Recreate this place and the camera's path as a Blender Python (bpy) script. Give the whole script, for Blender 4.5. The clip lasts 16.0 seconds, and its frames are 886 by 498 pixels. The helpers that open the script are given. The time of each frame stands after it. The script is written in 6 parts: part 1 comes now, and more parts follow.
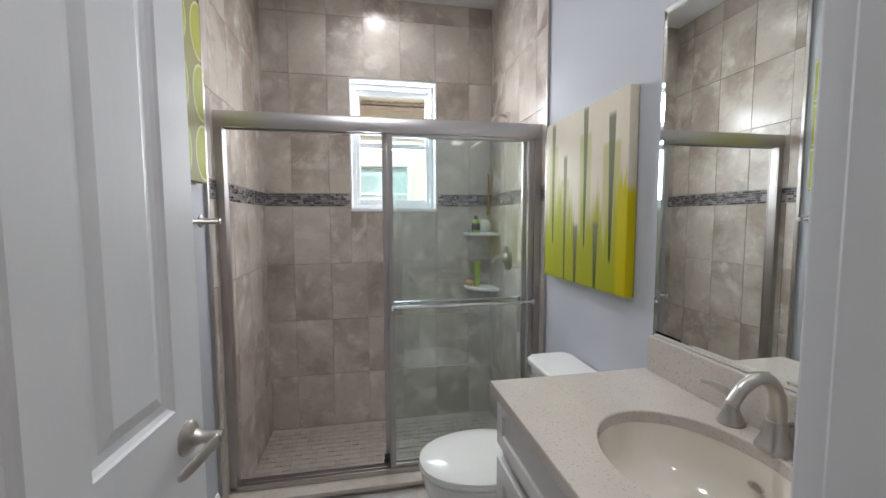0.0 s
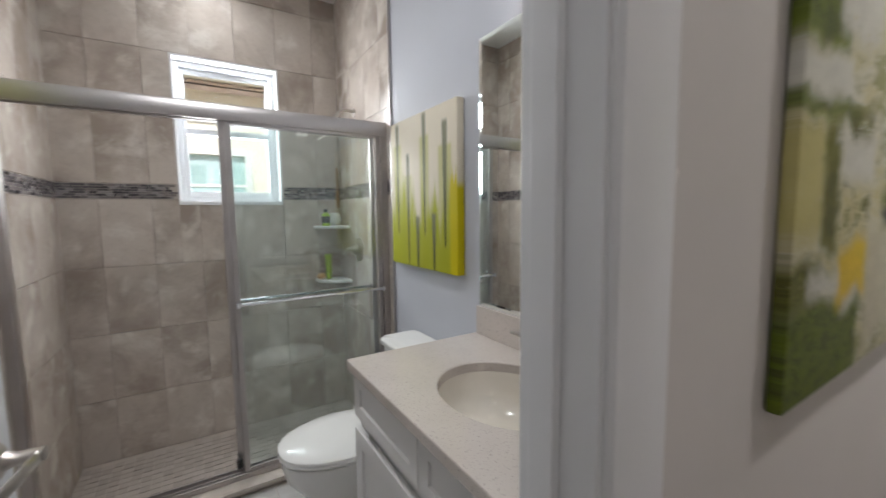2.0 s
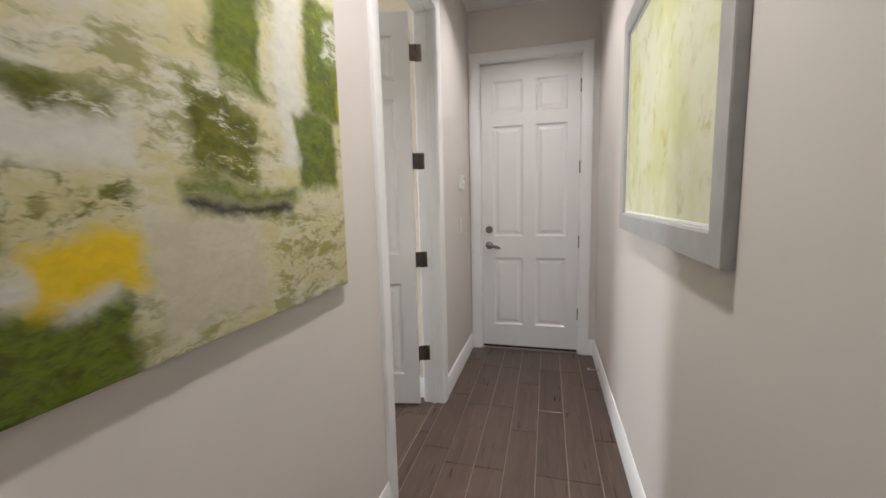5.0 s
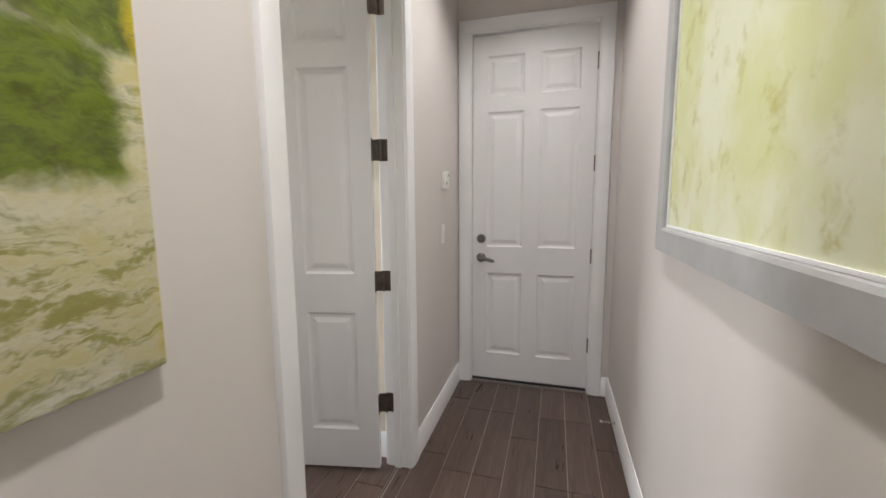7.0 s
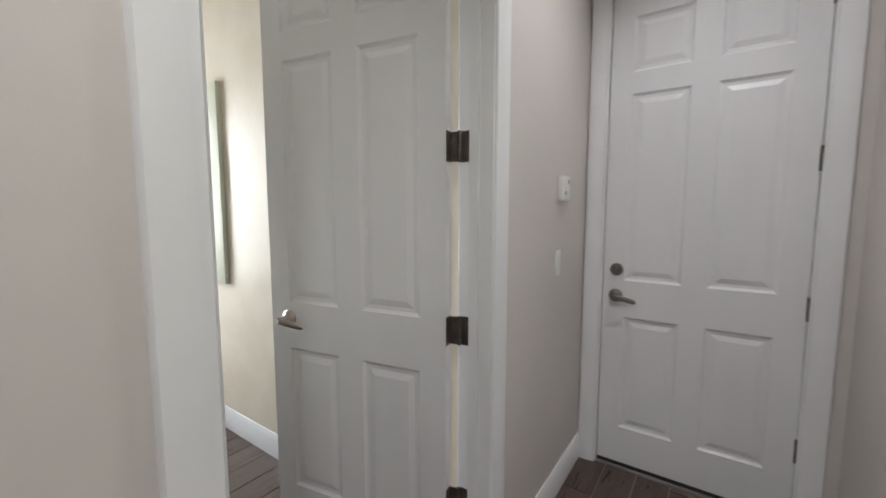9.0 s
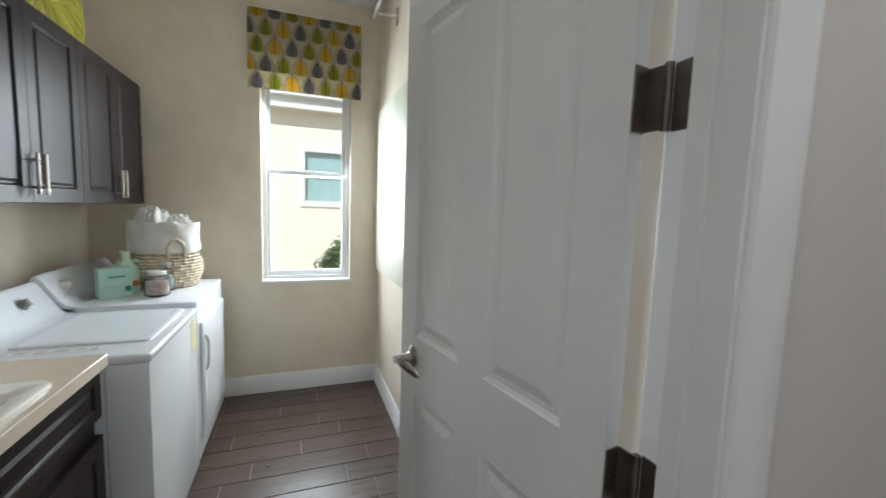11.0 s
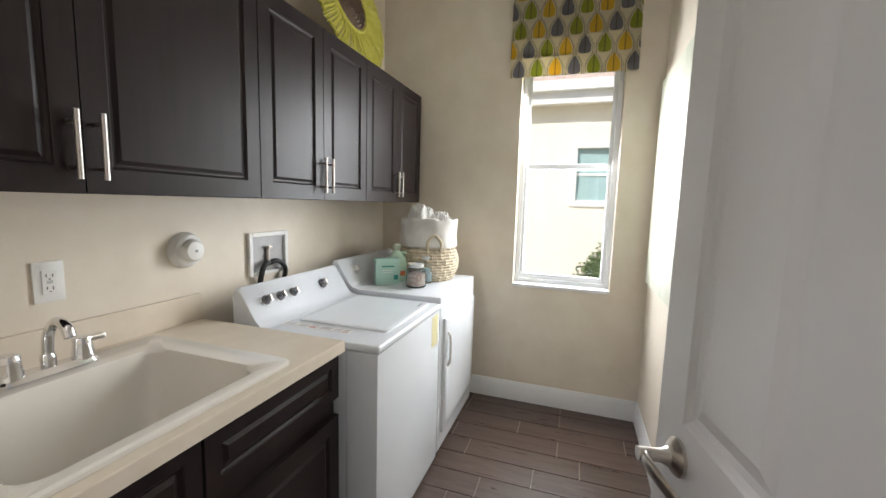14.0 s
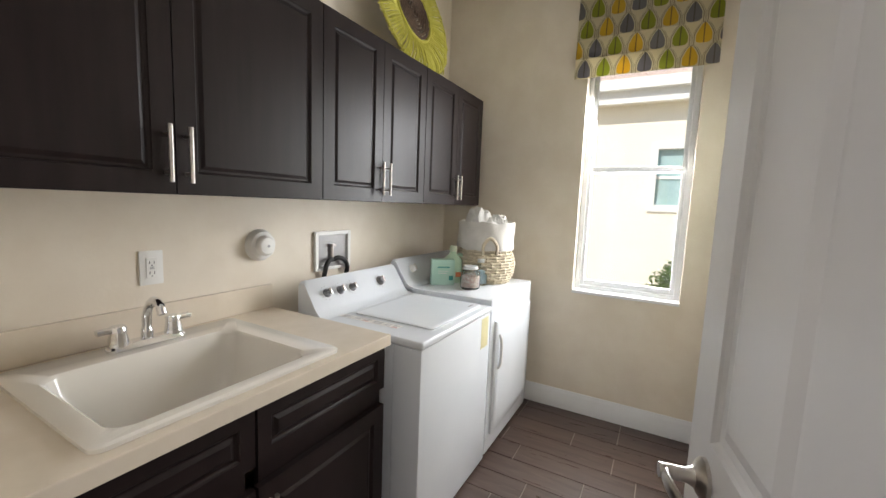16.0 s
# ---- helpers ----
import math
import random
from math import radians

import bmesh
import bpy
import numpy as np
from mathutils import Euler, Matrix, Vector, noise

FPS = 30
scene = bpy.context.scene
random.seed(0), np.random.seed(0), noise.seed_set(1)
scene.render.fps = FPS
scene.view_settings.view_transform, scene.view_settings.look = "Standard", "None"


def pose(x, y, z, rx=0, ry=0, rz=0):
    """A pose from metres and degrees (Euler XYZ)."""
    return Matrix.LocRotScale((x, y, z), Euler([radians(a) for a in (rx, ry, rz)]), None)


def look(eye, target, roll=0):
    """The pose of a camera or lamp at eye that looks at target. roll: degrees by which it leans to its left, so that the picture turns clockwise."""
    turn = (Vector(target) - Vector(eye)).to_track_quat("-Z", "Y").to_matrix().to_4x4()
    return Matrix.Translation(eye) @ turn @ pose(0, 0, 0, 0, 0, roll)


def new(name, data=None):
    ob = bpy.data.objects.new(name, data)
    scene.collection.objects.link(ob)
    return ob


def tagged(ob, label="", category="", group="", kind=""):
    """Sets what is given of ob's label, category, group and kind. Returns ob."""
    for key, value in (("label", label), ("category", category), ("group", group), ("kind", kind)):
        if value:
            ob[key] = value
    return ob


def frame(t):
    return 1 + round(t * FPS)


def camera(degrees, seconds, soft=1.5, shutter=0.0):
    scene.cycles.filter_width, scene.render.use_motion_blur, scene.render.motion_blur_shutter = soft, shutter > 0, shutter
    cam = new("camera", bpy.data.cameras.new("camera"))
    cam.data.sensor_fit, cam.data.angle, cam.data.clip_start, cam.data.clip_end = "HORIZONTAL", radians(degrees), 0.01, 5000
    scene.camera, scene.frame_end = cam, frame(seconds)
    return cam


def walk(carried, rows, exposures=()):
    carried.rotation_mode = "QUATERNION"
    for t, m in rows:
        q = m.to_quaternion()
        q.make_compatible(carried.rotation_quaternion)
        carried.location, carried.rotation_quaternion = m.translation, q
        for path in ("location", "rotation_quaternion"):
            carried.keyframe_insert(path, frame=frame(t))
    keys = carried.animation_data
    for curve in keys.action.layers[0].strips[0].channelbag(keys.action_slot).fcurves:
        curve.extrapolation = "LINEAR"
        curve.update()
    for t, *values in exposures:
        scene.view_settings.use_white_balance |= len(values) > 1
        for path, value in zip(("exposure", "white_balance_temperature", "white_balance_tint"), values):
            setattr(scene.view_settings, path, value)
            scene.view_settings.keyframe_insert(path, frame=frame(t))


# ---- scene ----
cam = camera(96.6, 16.0, shutter=0.4)
PATH = [
    (0, (0.417, 0.329, 1.368), (0.791, 2.288, 1.218), -0.2),
    (0.5, (0.403, 0.326, 1.375), (0.845, 2.271, 1.228), -0.1),
    (1, (0.387, 0.308, 1.371), (0.953, 2.22, 1.21), -0.2),
    (1.5, (0.377, 0.267, 1.362), (1.149, 2.104, 1.183), -0.5),
    (2, (0.378, 0.205, 1.359), (1.436, 1.892, 1.173), -0.7),
    (2.5, (0.417, 0.12, 1.361), (1.781, 1.571, 1.175), -0.9),
    (3, (0.478, 0.019, 1.368), (2.096, 1.181, 1.185), -1.2),
    (3.5, (0.59, -0.05, 1.351), (2.373, 0.84, 1.177), -0.9),
    (4, (0.68, -0.147, 1.358), (2.539, 0.566, 1.17), -0.9),
    (4.5, (0.778, -0.204, 1.353), (2.676, 0.387, 1.136), -1.0),
    (5, (0.902, -0.238, 1.338), (2.82, 0.272, 1.093), -1.4),
    (5.2, (0.956, -0.239, 1.339), (2.881, 0.238, 1.083), -1.6),
    (7.3, (1.659, -0.256, 1.365), (3.558, 0.321, 1.116), 0.3),
    (7.5, (1.725, -0.264, 1.375), (3.603, 0.378, 1.125), 0.3),
    (8, (1.886, -0.266, 1.376), (3.696, 0.548, 1.13), -0.1),
    (8.2, (1.943, -0.258, 1.372), (3.724, 0.621, 1.132), -0.2),
    (10.5, (2.618, 0.029, 1.377), (3.649, 1.735, 1.22), 1.8),
    (11, (2.759, 0.077, 1.403), (3.445, 1.946, 1.208), 1.9),
    (11.5, (2.83, 0.14, 1.39), (3.197, 2.095, 1.181), 1.6),
    (12, (2.856, 0.216, 1.382), (2.947, 2.202, 1.163), 1.5),
    (12.5, (2.87, 0.299, 1.376), (2.73, 2.282, 1.159), 1.3),
    (13, (2.876, 0.381, 1.383), (2.55, 2.341, 1.163), 1.4),
    (13.5, (2.883, 0.443, 1.385), (2.395, 2.37, 1.16), 1.4),
    (14, (2.902, 0.479, 1.381), (2.271, 2.363, 1.151), 1.6),
    (14.5, (2.92, 0.493, 1.382), (2.17, 2.332, 1.149), 1.7),
    (15, (2.948, 0.497, 1.385), (2.092, 2.29, 1.155), 2.1),
    (15.5, (2.981, 0.491, 1.384), (2.062, 2.254, 1.159), 2.2),
    (16, (3.003, 0.485, 1.381), (2.042, 2.225, 1.156), 2.2),
]
EXPOSURES = [(0.0, -0.06, 6250, 10), (1.5, -0.13, 6300, 10), (2.5, 0.0, 6350, 10), (3.5, 0.02, 6350, 10), (5.0, 0.37, 6600, 10), (8.2, 0.25, 6420, 10), (10.3, -0.38, 5950, 6), (12.0, -0.24, 6200, 8), (13.0, -0.21, 6300, 10), (16.0, -0.17, 6500, 12)]
walk(cam, [(t, look(eye, target, roll)) for t, eye, target, roll in PATH], EXPOSURES)

# ---- world, sun and lamps ----
world = bpy.data.worlds.new("sky")
scene.world = world
world.use_nodes = True
wt = world.node_tree
sky = wt.nodes.new("ShaderNodeTexSky")
sky.sky_type, sky.sun_disc = "NISHITA", False
sky.sun_elevation, sky.sun_rotation = radians(42), radians(205)
wt.links.new(sky.outputs[0], wt.nodes["Background"].inputs[0])
wt.nodes["Background"].inputs[1].default_value = 0.15
SUN_DIR = Vector((math.sin(radians(205)) * math.cos(radians(42)), math.cos(radians(205)) * math.cos(radians(42)), math.sin(radians(42))))
sun = new("sun", bpy.data.lights.new("sun", "SUN"))
sun.data.energy, sun.data.angle, sun.data.color = 5.0, radians(0.5), (1, 0.95, 0.87)
sun.matrix_world = look(SUN_DIR * 30, (0, 0, 0))

CEIL = 2.88


def area_lamp(name, at, target, power, size, color, size_y=None, spread=180):
    la = bpy.data.lights.new(name, "AREA")
    la.energy, la.color, la.size, la.spread = power, color, size, radians(spread)
    la.shape = "DISK"
    if size_y:
        la.shape, la.size_y = "RECTANGLE", size_y
    ob = new(name, la)
    ob.matrix_world = look(at, target)
    return ob


NEUTRAL, COOL, DAY = (1, 0.965, 0.95), (0.97, 0.985, 1), (0.95, 0.98, 1)
# recessed ceiling lamps of the hall and bathroom
CANS = [(0.2, -0.05, 3.2, NEUTRAL), (1.95, -0.12, 12, NEUTRAL), (3.55, -0.1, 7.5, NEUTRAL), (0.51, 2.90, 2.9, COOL), (0.45, 1.35, 8.0, COOL)]
for cx, cy, power, tone in CANS:
    area_lamp("can_lamp", (cx, cy, CEIL - 0.014), (cx, cy + 0.001, 0), power, 0.12, tone, spread=150 if cy > 0.5 else 125)
# sky light through the two windows
area_lamp("window_light", (2.82, 3.39, 1.5), (2.3, 1.2, 0.85), 64, 0.62, DAY, 1.3)
area_lamp("window_light", (0.612, 3.39, 1.88), (0.612, 1.4, 1.35), 30, 0.56, DAY, 0.84)

# ---- materials ----


def graph(name):
    m = bpy.data.materials.new(name)
    m.use_nodes = True
    return m, m.node_tree, m.node_tree.nodes["Principled BSDF"]


def node(t, kind, *inputs, **props):
    n = t.nodes.new(kind)
    for k, v in props.items():
        setattr(n, k, v)
    for i, v in enumerate(inputs):
        if v is None:
            continue
        if isinstance(v, bpy.types.NodeSocket):
            t.links.new(v, n.inputs[i])
        else:
            n.inputs[i].default_value = v
    return n


def calc(t, op, a, b=None, c=None):
    return node(t, "ShaderNodeMath", a, b, c, operation=op).outputs[0]


def mixc(t, fac, a, b):
    n = t.nodes.new("ShaderNodeMix")
    n.data_type = "RGBA"
    for i, v in ((0, fac), (6, a), (7, b)):
        if isinstance(v, bpy.types.NodeSocket):
            t.links.new(v, n.inputs[i])
        else:
            n.inputs[i].default_value = v if i == 0 else (*v, 1)
    return n.outputs[2]


def ramp(t, fac, lo, hi):
    n = node(t, "ShaderNodeMapRange", fac, lo, hi)
    n.interpolation_type = "SMOOTHSTEP"
    return n.outputs[0]


def coords(t, vary=False, stretch=(1, 1, 1)):
    """Object coordinates in metres, shifted piece by piece where vary is set."""
    v = node(t, "ShaderNodeTexCoord").outputs["Object"]
    if vary:
        r = node(t, "ShaderNodeObjectInfo").outputs["Random"]
        off = node(t, "ShaderNodeCombineXYZ", calc(t, "MULTIPLY", r, 37.0), calc(t, "MULTIPLY", r, 71.0), calc(t, "MULTIPLY", r, 13.0)).outputs[0]
        v = node(t, "ShaderNodeVectorMath", v, off, operation="ADD").outputs[0]
    return node(t, "ShaderNodeVectorMath", v, stretch, operation="MULTIPLY").outputs[0]


def noise_of(t, v, scale, detail=4, rough=0.55):
    return node(t, "ShaderNodeTexNoise", v, None, scale, detail, rough).outputs[0]


def surface(name, a, b, scale=3.0, rough=0.5, metal=0.0, bump=0.0, bump_scale=200.0, vary=False, stretch=(1, 1, 1), spread=(0.3, 0.7), rough_var=0.08, coat=0.0, piece=0.0):
    """A painted or plain surface: two tones at one scale, fine grain at another, uneven gloss and relief."""
    m, t, p = graph(name)
    v = coords(t, vary, stretch)
    big = noise_of(t, v, scale)
    small = noise_of(t, v, scale * 14, 3)
    f = calc(t, "ADD", calc(t, "MULTIPLY", ramp(t, big, *spread), 0.8), calc(t, "MULTIPLY", small, 0.2))
    col = mixc(t, f, a, b)
    if piece:
        r = node(t, "ShaderNodeObjectInfo").outputs["Random"]
        hs = node(t, "ShaderNodeHueSaturation", 0.5, 1.0, calc(t, "MULTIPLY_ADD", r, piece, 1 - piece / 2), 1.0, col)
        col = hs.outputs[0]
    t.links.new(col, p.inputs["Base Color"])
    t.links.new(calc(t, "MULTIPLY_ADD", big, rough_var * 2, rough - rough_var), p.inputs["Roughness"])
    p.inputs["Metallic"].default_value = metal
    p.inputs["Coat Weight"].default_value = coat
    if bump:
        h = noise_of(t, v, bump_scale, 2)
        t.links.new(node(t, "ShaderNodeBump", bump, 0.002, None, h).outputs[0], p.inputs["Normal"])
    return m


M = {}
M["hall_paint"] = surface("hall_paint", (0.60, 0.565, 0.54), (0.64, 0.60, 0.575), 1.5, 0.6, bump=0.08, bump_scale=160)
M["bath_paint"] = surface("bath_paint", (0.445, 0.45, 0.485), (0.48, 0.487, 0.522), 1.5, 0.55, bump=0.08, bump_scale=160)
M["laundry_paint"] = surface("laundry_paint", (0.73, 0.645, 0.53), (0.795, 0.72, 0.61), 5.0, 0.55, bump=0.2, bump_scale=90)
M["ceiling_paint"] = surface("ceiling_paint", (0.76, 0.75, 0.73), (0.8, 0.79, 0.78), 2, 0.8, bump=0.3, bump_scale=120)
M["trim_paint"] = surface("trim_paint", (0.78, 0.78, 0.79), (0.82, 0.82, 0.83), 3, 0.32, bump=0.08, bump_scale=60)
M["door_paint"] = surface("door_paint", (0.74, 0.735, 0.75), (0.78, 0.775, 0.79), 3, 0.35, bump=0.15, bump_scale=70, stretch=(1, 1, 0.25))
M["stucco"] = surface("stucco", (0.82, 0.71, 0.53), (0.86, 0.77, 0.59), 1.2, 0.9, bump=0.6, bump_scale=60)
M["grout"] = surface("grout", (0.50, 0.445, 0.395), (0.57, 0.51, 0.455), 8, 0.9, bump=0.3)
M["floor_grout"] = surface("floor_grout", (0.26, 0.22, 0.19), (0.33, 0.28, 0.24), 8, 0.9, bump=0.3)
M["nickel"] = surface("nickel", (0.52, 0.48, 0.44), (0.6, 0.56, 0.52), 6, 0.3, 1.0, rough_var=0.05)
M["satin_metal"] = surface("satin_metal", (0.48, 0.445, 0.43), (0.56, 0.525, 0.51), 5, 0.36, 1.0, stretch=(0.2, 1, 1), rough_var=0.04)
M["chrome"] = surface("chrome", (0.75, 0.75, 0.76), (0.82, 0.82, 0.83), 5, 0.1, 1.0, rough_var=0.03)
M["bronze"] = surface("bronze", (0.15, 0.125, 0.11), (0.23, 0.20, 0.18), 30, 0.36, 0.9)
M["porcelain"] = surface("porcelain", (0.78, 0.77, 0.74), (0.82, 0.81, 0.78), 3, 0.08, rough_var=0.03, coat=0.3)
M["bisque"] = surface("bisque", (0.72, 0.66, 0.57), (0.76, 0.70, 0.61), 3, 0.1, rough_var=0.03, coat=0.3)
M["appliance"] = surface("appliance", (0.80, 0.835, 0.88), (0.84, 0.87, 0.91), 3, 0.2, rough_var=0.05, bump=0.06, bump_scale=300)
M["espresso"] = surface("espresso", (0.011, 0.0062, 0.0062), (0.018, 0.0105, 0.0102), 4, 0.4, stretch=(6, 6, 0.6), bump=0.08, bump_scale=90)
M["dark_nickel"] = surface("dark_nickel", (0.2, 0.185, 0.175), (0.28, 0.26, 0.245), 6, 0.34, 1.0)
M["espresso"].node_tree.nodes["Principled BSDF"].inputs["Specular IOR Level"].default_value = 0.28
M["vanity_paint"] = surface("vanity_paint", (0.66, 0.64, 0.62), (0.7, 0.68, 0.66), 3, 0.38, bump=0.06)
M["black"] = surface("black", (0.012, 0.012, 0.013), (0.022, 0.022, 0.022), 10, 0.5)
M["counter_solid"] = surface("counter_solid", (0.73, 0.635, 0.51), (0.79, 0.70, 0.58), 9, 0.22, bump=0.03)
M["white_plastic"] = surface("white_plastic", (0.78, 0.77, 0.74), (0.82, 0.81, 0.78), 6, 0.4)
M["vinyl"] = surface("vinyl", (0.78, 0.80, 0.82), (0.83, 0.85, 0.87), 4, 0.4)


def tile_material(name, cols, scale, rough, stretch=(1, 1, 1), piece=0.12, bump=0.12):
    """Cloudy glazed tile: three tones in drifting clouds with darker veins and a slightly uneven gloss."""
    m, t, p = graph(name)
    v = coords(t, True, stretch)
    warp = node(t, "ShaderNodeTexNoise", v, None, scale * 0.7, 3, 0.5).outputs[1]
    w = node(t, "ShaderNodeVectorMath", v, node(t, "ShaderNodeVectorMath", warp, (0.35, 0.35, 0.35), operation="MULTIPLY").outputs[0], operation="ADD").outputs[0]
    a, b, c = noise_of(t, w, scale, 6, 0.62), noise_of(t, w, scale * 2.6, 5), noise_of(t, v, scale * 22, 3)
    col = mixc(t, ramp(t, a, 0.33, 0.62), cols[0], cols[1])
    col = mixc(t, calc(t, "MULTIPLY", ramp(t, b, 0.5, 0.72), 0.75), col, cols[2])
    col = mixc(t, calc(t, "MULTIPLY", ramp(t, c, 0.5, 0.8), 0.25), col, cols[0])
    r = node(t, "ShaderNodeObjectInfo").outputs["Random"]
    col = node(t, "ShaderNodeHueSaturation", 0.5, 1.0, calc(t, "MULTIPLY_ADD", r, piece, 1 - piece / 2), 1.0, col).outputs[0]
    t.links.new(col, p.inputs["Base Color"])
    t.links.new(calc(t, "MULTIPLY_ADD", b, 0.16, rough - 0.08), p.inputs["Roughness"])
    t.links.new(node(t, "ShaderNodeBump", bump, 0.002, None, a).outputs[0], p.inputs["Normal"])
    return m


M["shower_tile"] = tile_material("shower_tile", ((0.37, 0.305, 0.258), (0.58, 0.51, 0.45), (0.75, 0.70, 0.64)), 2.3, 0.2, piece=0.06)
M["plank_tile"] = tile_material("plank_tile", ((0.062, 0.039, 0.031), (0.088, 0.058, 0.047), (0.116, 0.081, 0.067)), 4.0, 0.3, (0.5, 5, 5), 0.28, 0.03)
M["bath_tile"] = tile_material("bath_tile", ((0.42, 0.40, 0.38), (0.5, 0.48, 0.46), (0.56, 0.54, 0.52)), 4, 0.35)
M["curb_stone"] = tile_material("curb_stone", ((0.46, 0.40, 0.35), (0.55, 0.49, 0.43), (0.62, 0.56, 0.5)), 5, 0.3)


def mosaic_material(name, cols, rough):
    """Small glass and stone chips: one of several tones to each chip."""
    m, t, p = graph(name)
    r = node(t, "ShaderNodeNewGeometry").outputs["Random Per Island"]
    n = node(t, "ShaderNodeValToRGB", r)
    n.color_ramp.interpolation = "CONSTANT"
    els = n.color_ramp.elements
    while len(els) < len(cols):
        els.new(0.5)
    for i, c in enumerate(cols):
        els[i].position, els[i].color = i / len(cols), (*c, 1)
    fine = noise_of(t, coords(t), 90, 3)
    t.links.new(mixc(t, calc(t, "MULTIPLY", fine, 0.35), n.outputs[0], (0.35, 0.32, 0.32)), p.inputs["Base Color"])
    p.inputs["Roughness"].default_value = rough
    return m


M["mosaic"] = mosaic_material("mosaic", [(0.035, 0.032, 0.036), (0.20, 0.18, 0.18), (0.08, 0.072, 0.078), (0.36, 0.33, 0.32), (0.11, 0.10, 0.105), (0.26, 0.22, 0.21)], 0.14)
M["floor_mosaic"] = mosaic_material("floor_mosaic", [(0.46, 0.40, 0.345), (0.50, 0.44, 0.385), (0.43, 0.37, 0.32), (0.53, 0.47, 0.415)], 0.4)


def quartz():
    m, t, p = graph("quartz")
    v = coords(t)
    cells = node(t, "ShaderNodeTexVoronoi", v, None, 130.0)
    pick = calc(t, "MULTIPLY", ramp(t, noise_of(t, v, 170, 2), 0.60, 0.68), 0.5)
    base = mixc(t, noise_of(t, v, 9, 5), (0.50, 0.44, 0.395), (0.60, 0.54, 0.49))
    col = mixc(t, pick, base, (0.24, 0.20, 0.175))
    col = mixc(t, calc(t, "MULTIPLY", ramp(t, cells.outputs["Distance"], 0.16, 0.05), 0.35), col, (0.66, 0.61, 0.56))
    t.links.new(col, p.inputs["Base Color"])
    p.inputs["Roughness"].default_value = 0.13
    return m


M["quartz"] = quartz()


def glass(name, tint, rough=0.0):
    m, t, p = graph(name)
    p.inputs["Base Color"].default_value = (*tint, 1)
    p.inputs["Transmission Weight"].default_value = 1
    p.inputs["Roughness"].default_value = rough
    p.inputs["IOR"].default_value = 1.45
    return m


def sheet_glass(name, tint):
    """A thin flat pane: clear straight through, with a mirror gloss that grows towards grazing view."""
    m, t, p = graph(name)
    clear = node(t, "ShaderNodeBsdfTransparent", (*tint, 1))
    gloss = node(t, "ShaderNodeBsdfGlossy", (1, 1, 1, 1), 0.01)
    mx = node(t, "ShaderNodeMixShader", node(t, "ShaderNodeFresnel", 1.5).outputs[0], clear.outputs[0], gloss.outputs[0])
    t.links.new(mx.outputs[0], t.nodes["Material Output"].inputs[0])
    t.nodes.remove(p)
    return m


M["shower_glass"] = sheet_glass("shower_glass", (0.95, 0.982, 0.976))
M["pane_glass"] = sheet_glass("pane_glass", (0.98, 0.99, 0.99))
M["jar_glass"] = glass("jar_glass", (0.93, 0.96, 0.97))
m_, t_, p_ = graph("mirror_silver")
p_.inputs["Base Color"].default_value, p_.inputs["Metallic"].default_value, p_.inputs["Roughness"].default_value = (0.86, 0.9, 0.88, 1), 1, 0.005
M["mirror_silver"] = m_


def glow(name, color, strength):
    m, t, p = graph(name)
    p.inputs["Base Color"].default_value = (*color, 1)
    p.inputs["Emission Color"].default_value = (*color, 1)
    p.inputs["Emission Strength"].default_value = strength
    return m


M["lamp_lens"] = glow("lamp_lens", (1, 0.97, 0.94), 4.0)
M["lamp_shade"] = glow("lamp_shade", (1, 0.96, 0.93), 2.2)

# ---- mesh helpers ----


def mesh_of(name, bm, material, smooth=False):
    me = bpy.data.meshes.new(name)
    bmesh.ops.recalc_face_normals(bm, faces=bm.faces)
    bm.to_mesh(me)
    bm.free()
    me.materials.append(material)
    if smooth:
        me.shade_smooth()
        me.set_sharp_from_angle(angle=radians(38))
    return me


def part(name, bm, material, parent=None, label="", smooth=False):
    ob = new(name, mesh_of(name, bm, material, smooth))
    if parent:
        ob.parent = parent
    if label:
        ob["label"] = label
    return ob


def thing(name, at, rz=0, label="", category="", group="", kind=""):
    ob = new(name)
    ob.empty_display_size = 0.05
    ob.matrix_world = pose(*at, 0, 0, rz)
    return tagged(ob, label, category, group, kind)


def structure(name, bm, material, label, category="", smooth=False):
    return tagged(part(name, bm, material, None, "", smooth), label, category or name.split("_")[0], "", "structure")


def box(bm, lo, hi, bevel=0.0, seg=2):
    """A box between two corners, its edges rounded by bevel."""
    lo, hi = Vector(lo), Vector(hi)
    made = bmesh.ops.create_cube(bm, size=1, matrix=Matrix.Translation((lo + hi) / 2) @ Matrix.Diagonal((*(hi - lo), 1)))
    if bevel:
        edges = {e for v in made["verts"] for e in v.link_edges}
        bmesh.ops.bevel(bm, geom=list(edges), offset=bevel, segments=seg, profile=0.6, affect="EDGES")
    return bm


def boxes(*pairs, bevel=0.0):
    bm = bmesh.new()
    for lo, hi in pairs:
        box(bm, lo, hi, bevel)
    return bm


def cylinder(bm, a, b, r0, r1=None, seg=20, caps=True):
    a, b = Vector(a), Vector(b)
    d = b - a
    q = d.to_track_quat("Z", "Y").to_matrix().to_4x4()
    bmesh.ops.create_cone(bm, cap_ends=caps, segments=seg, radius1=r0, radius2=r0 if r1 is None else r1, depth=d.length, matrix=Matrix.Translation((a + b) / 2) @ q)
    return bm


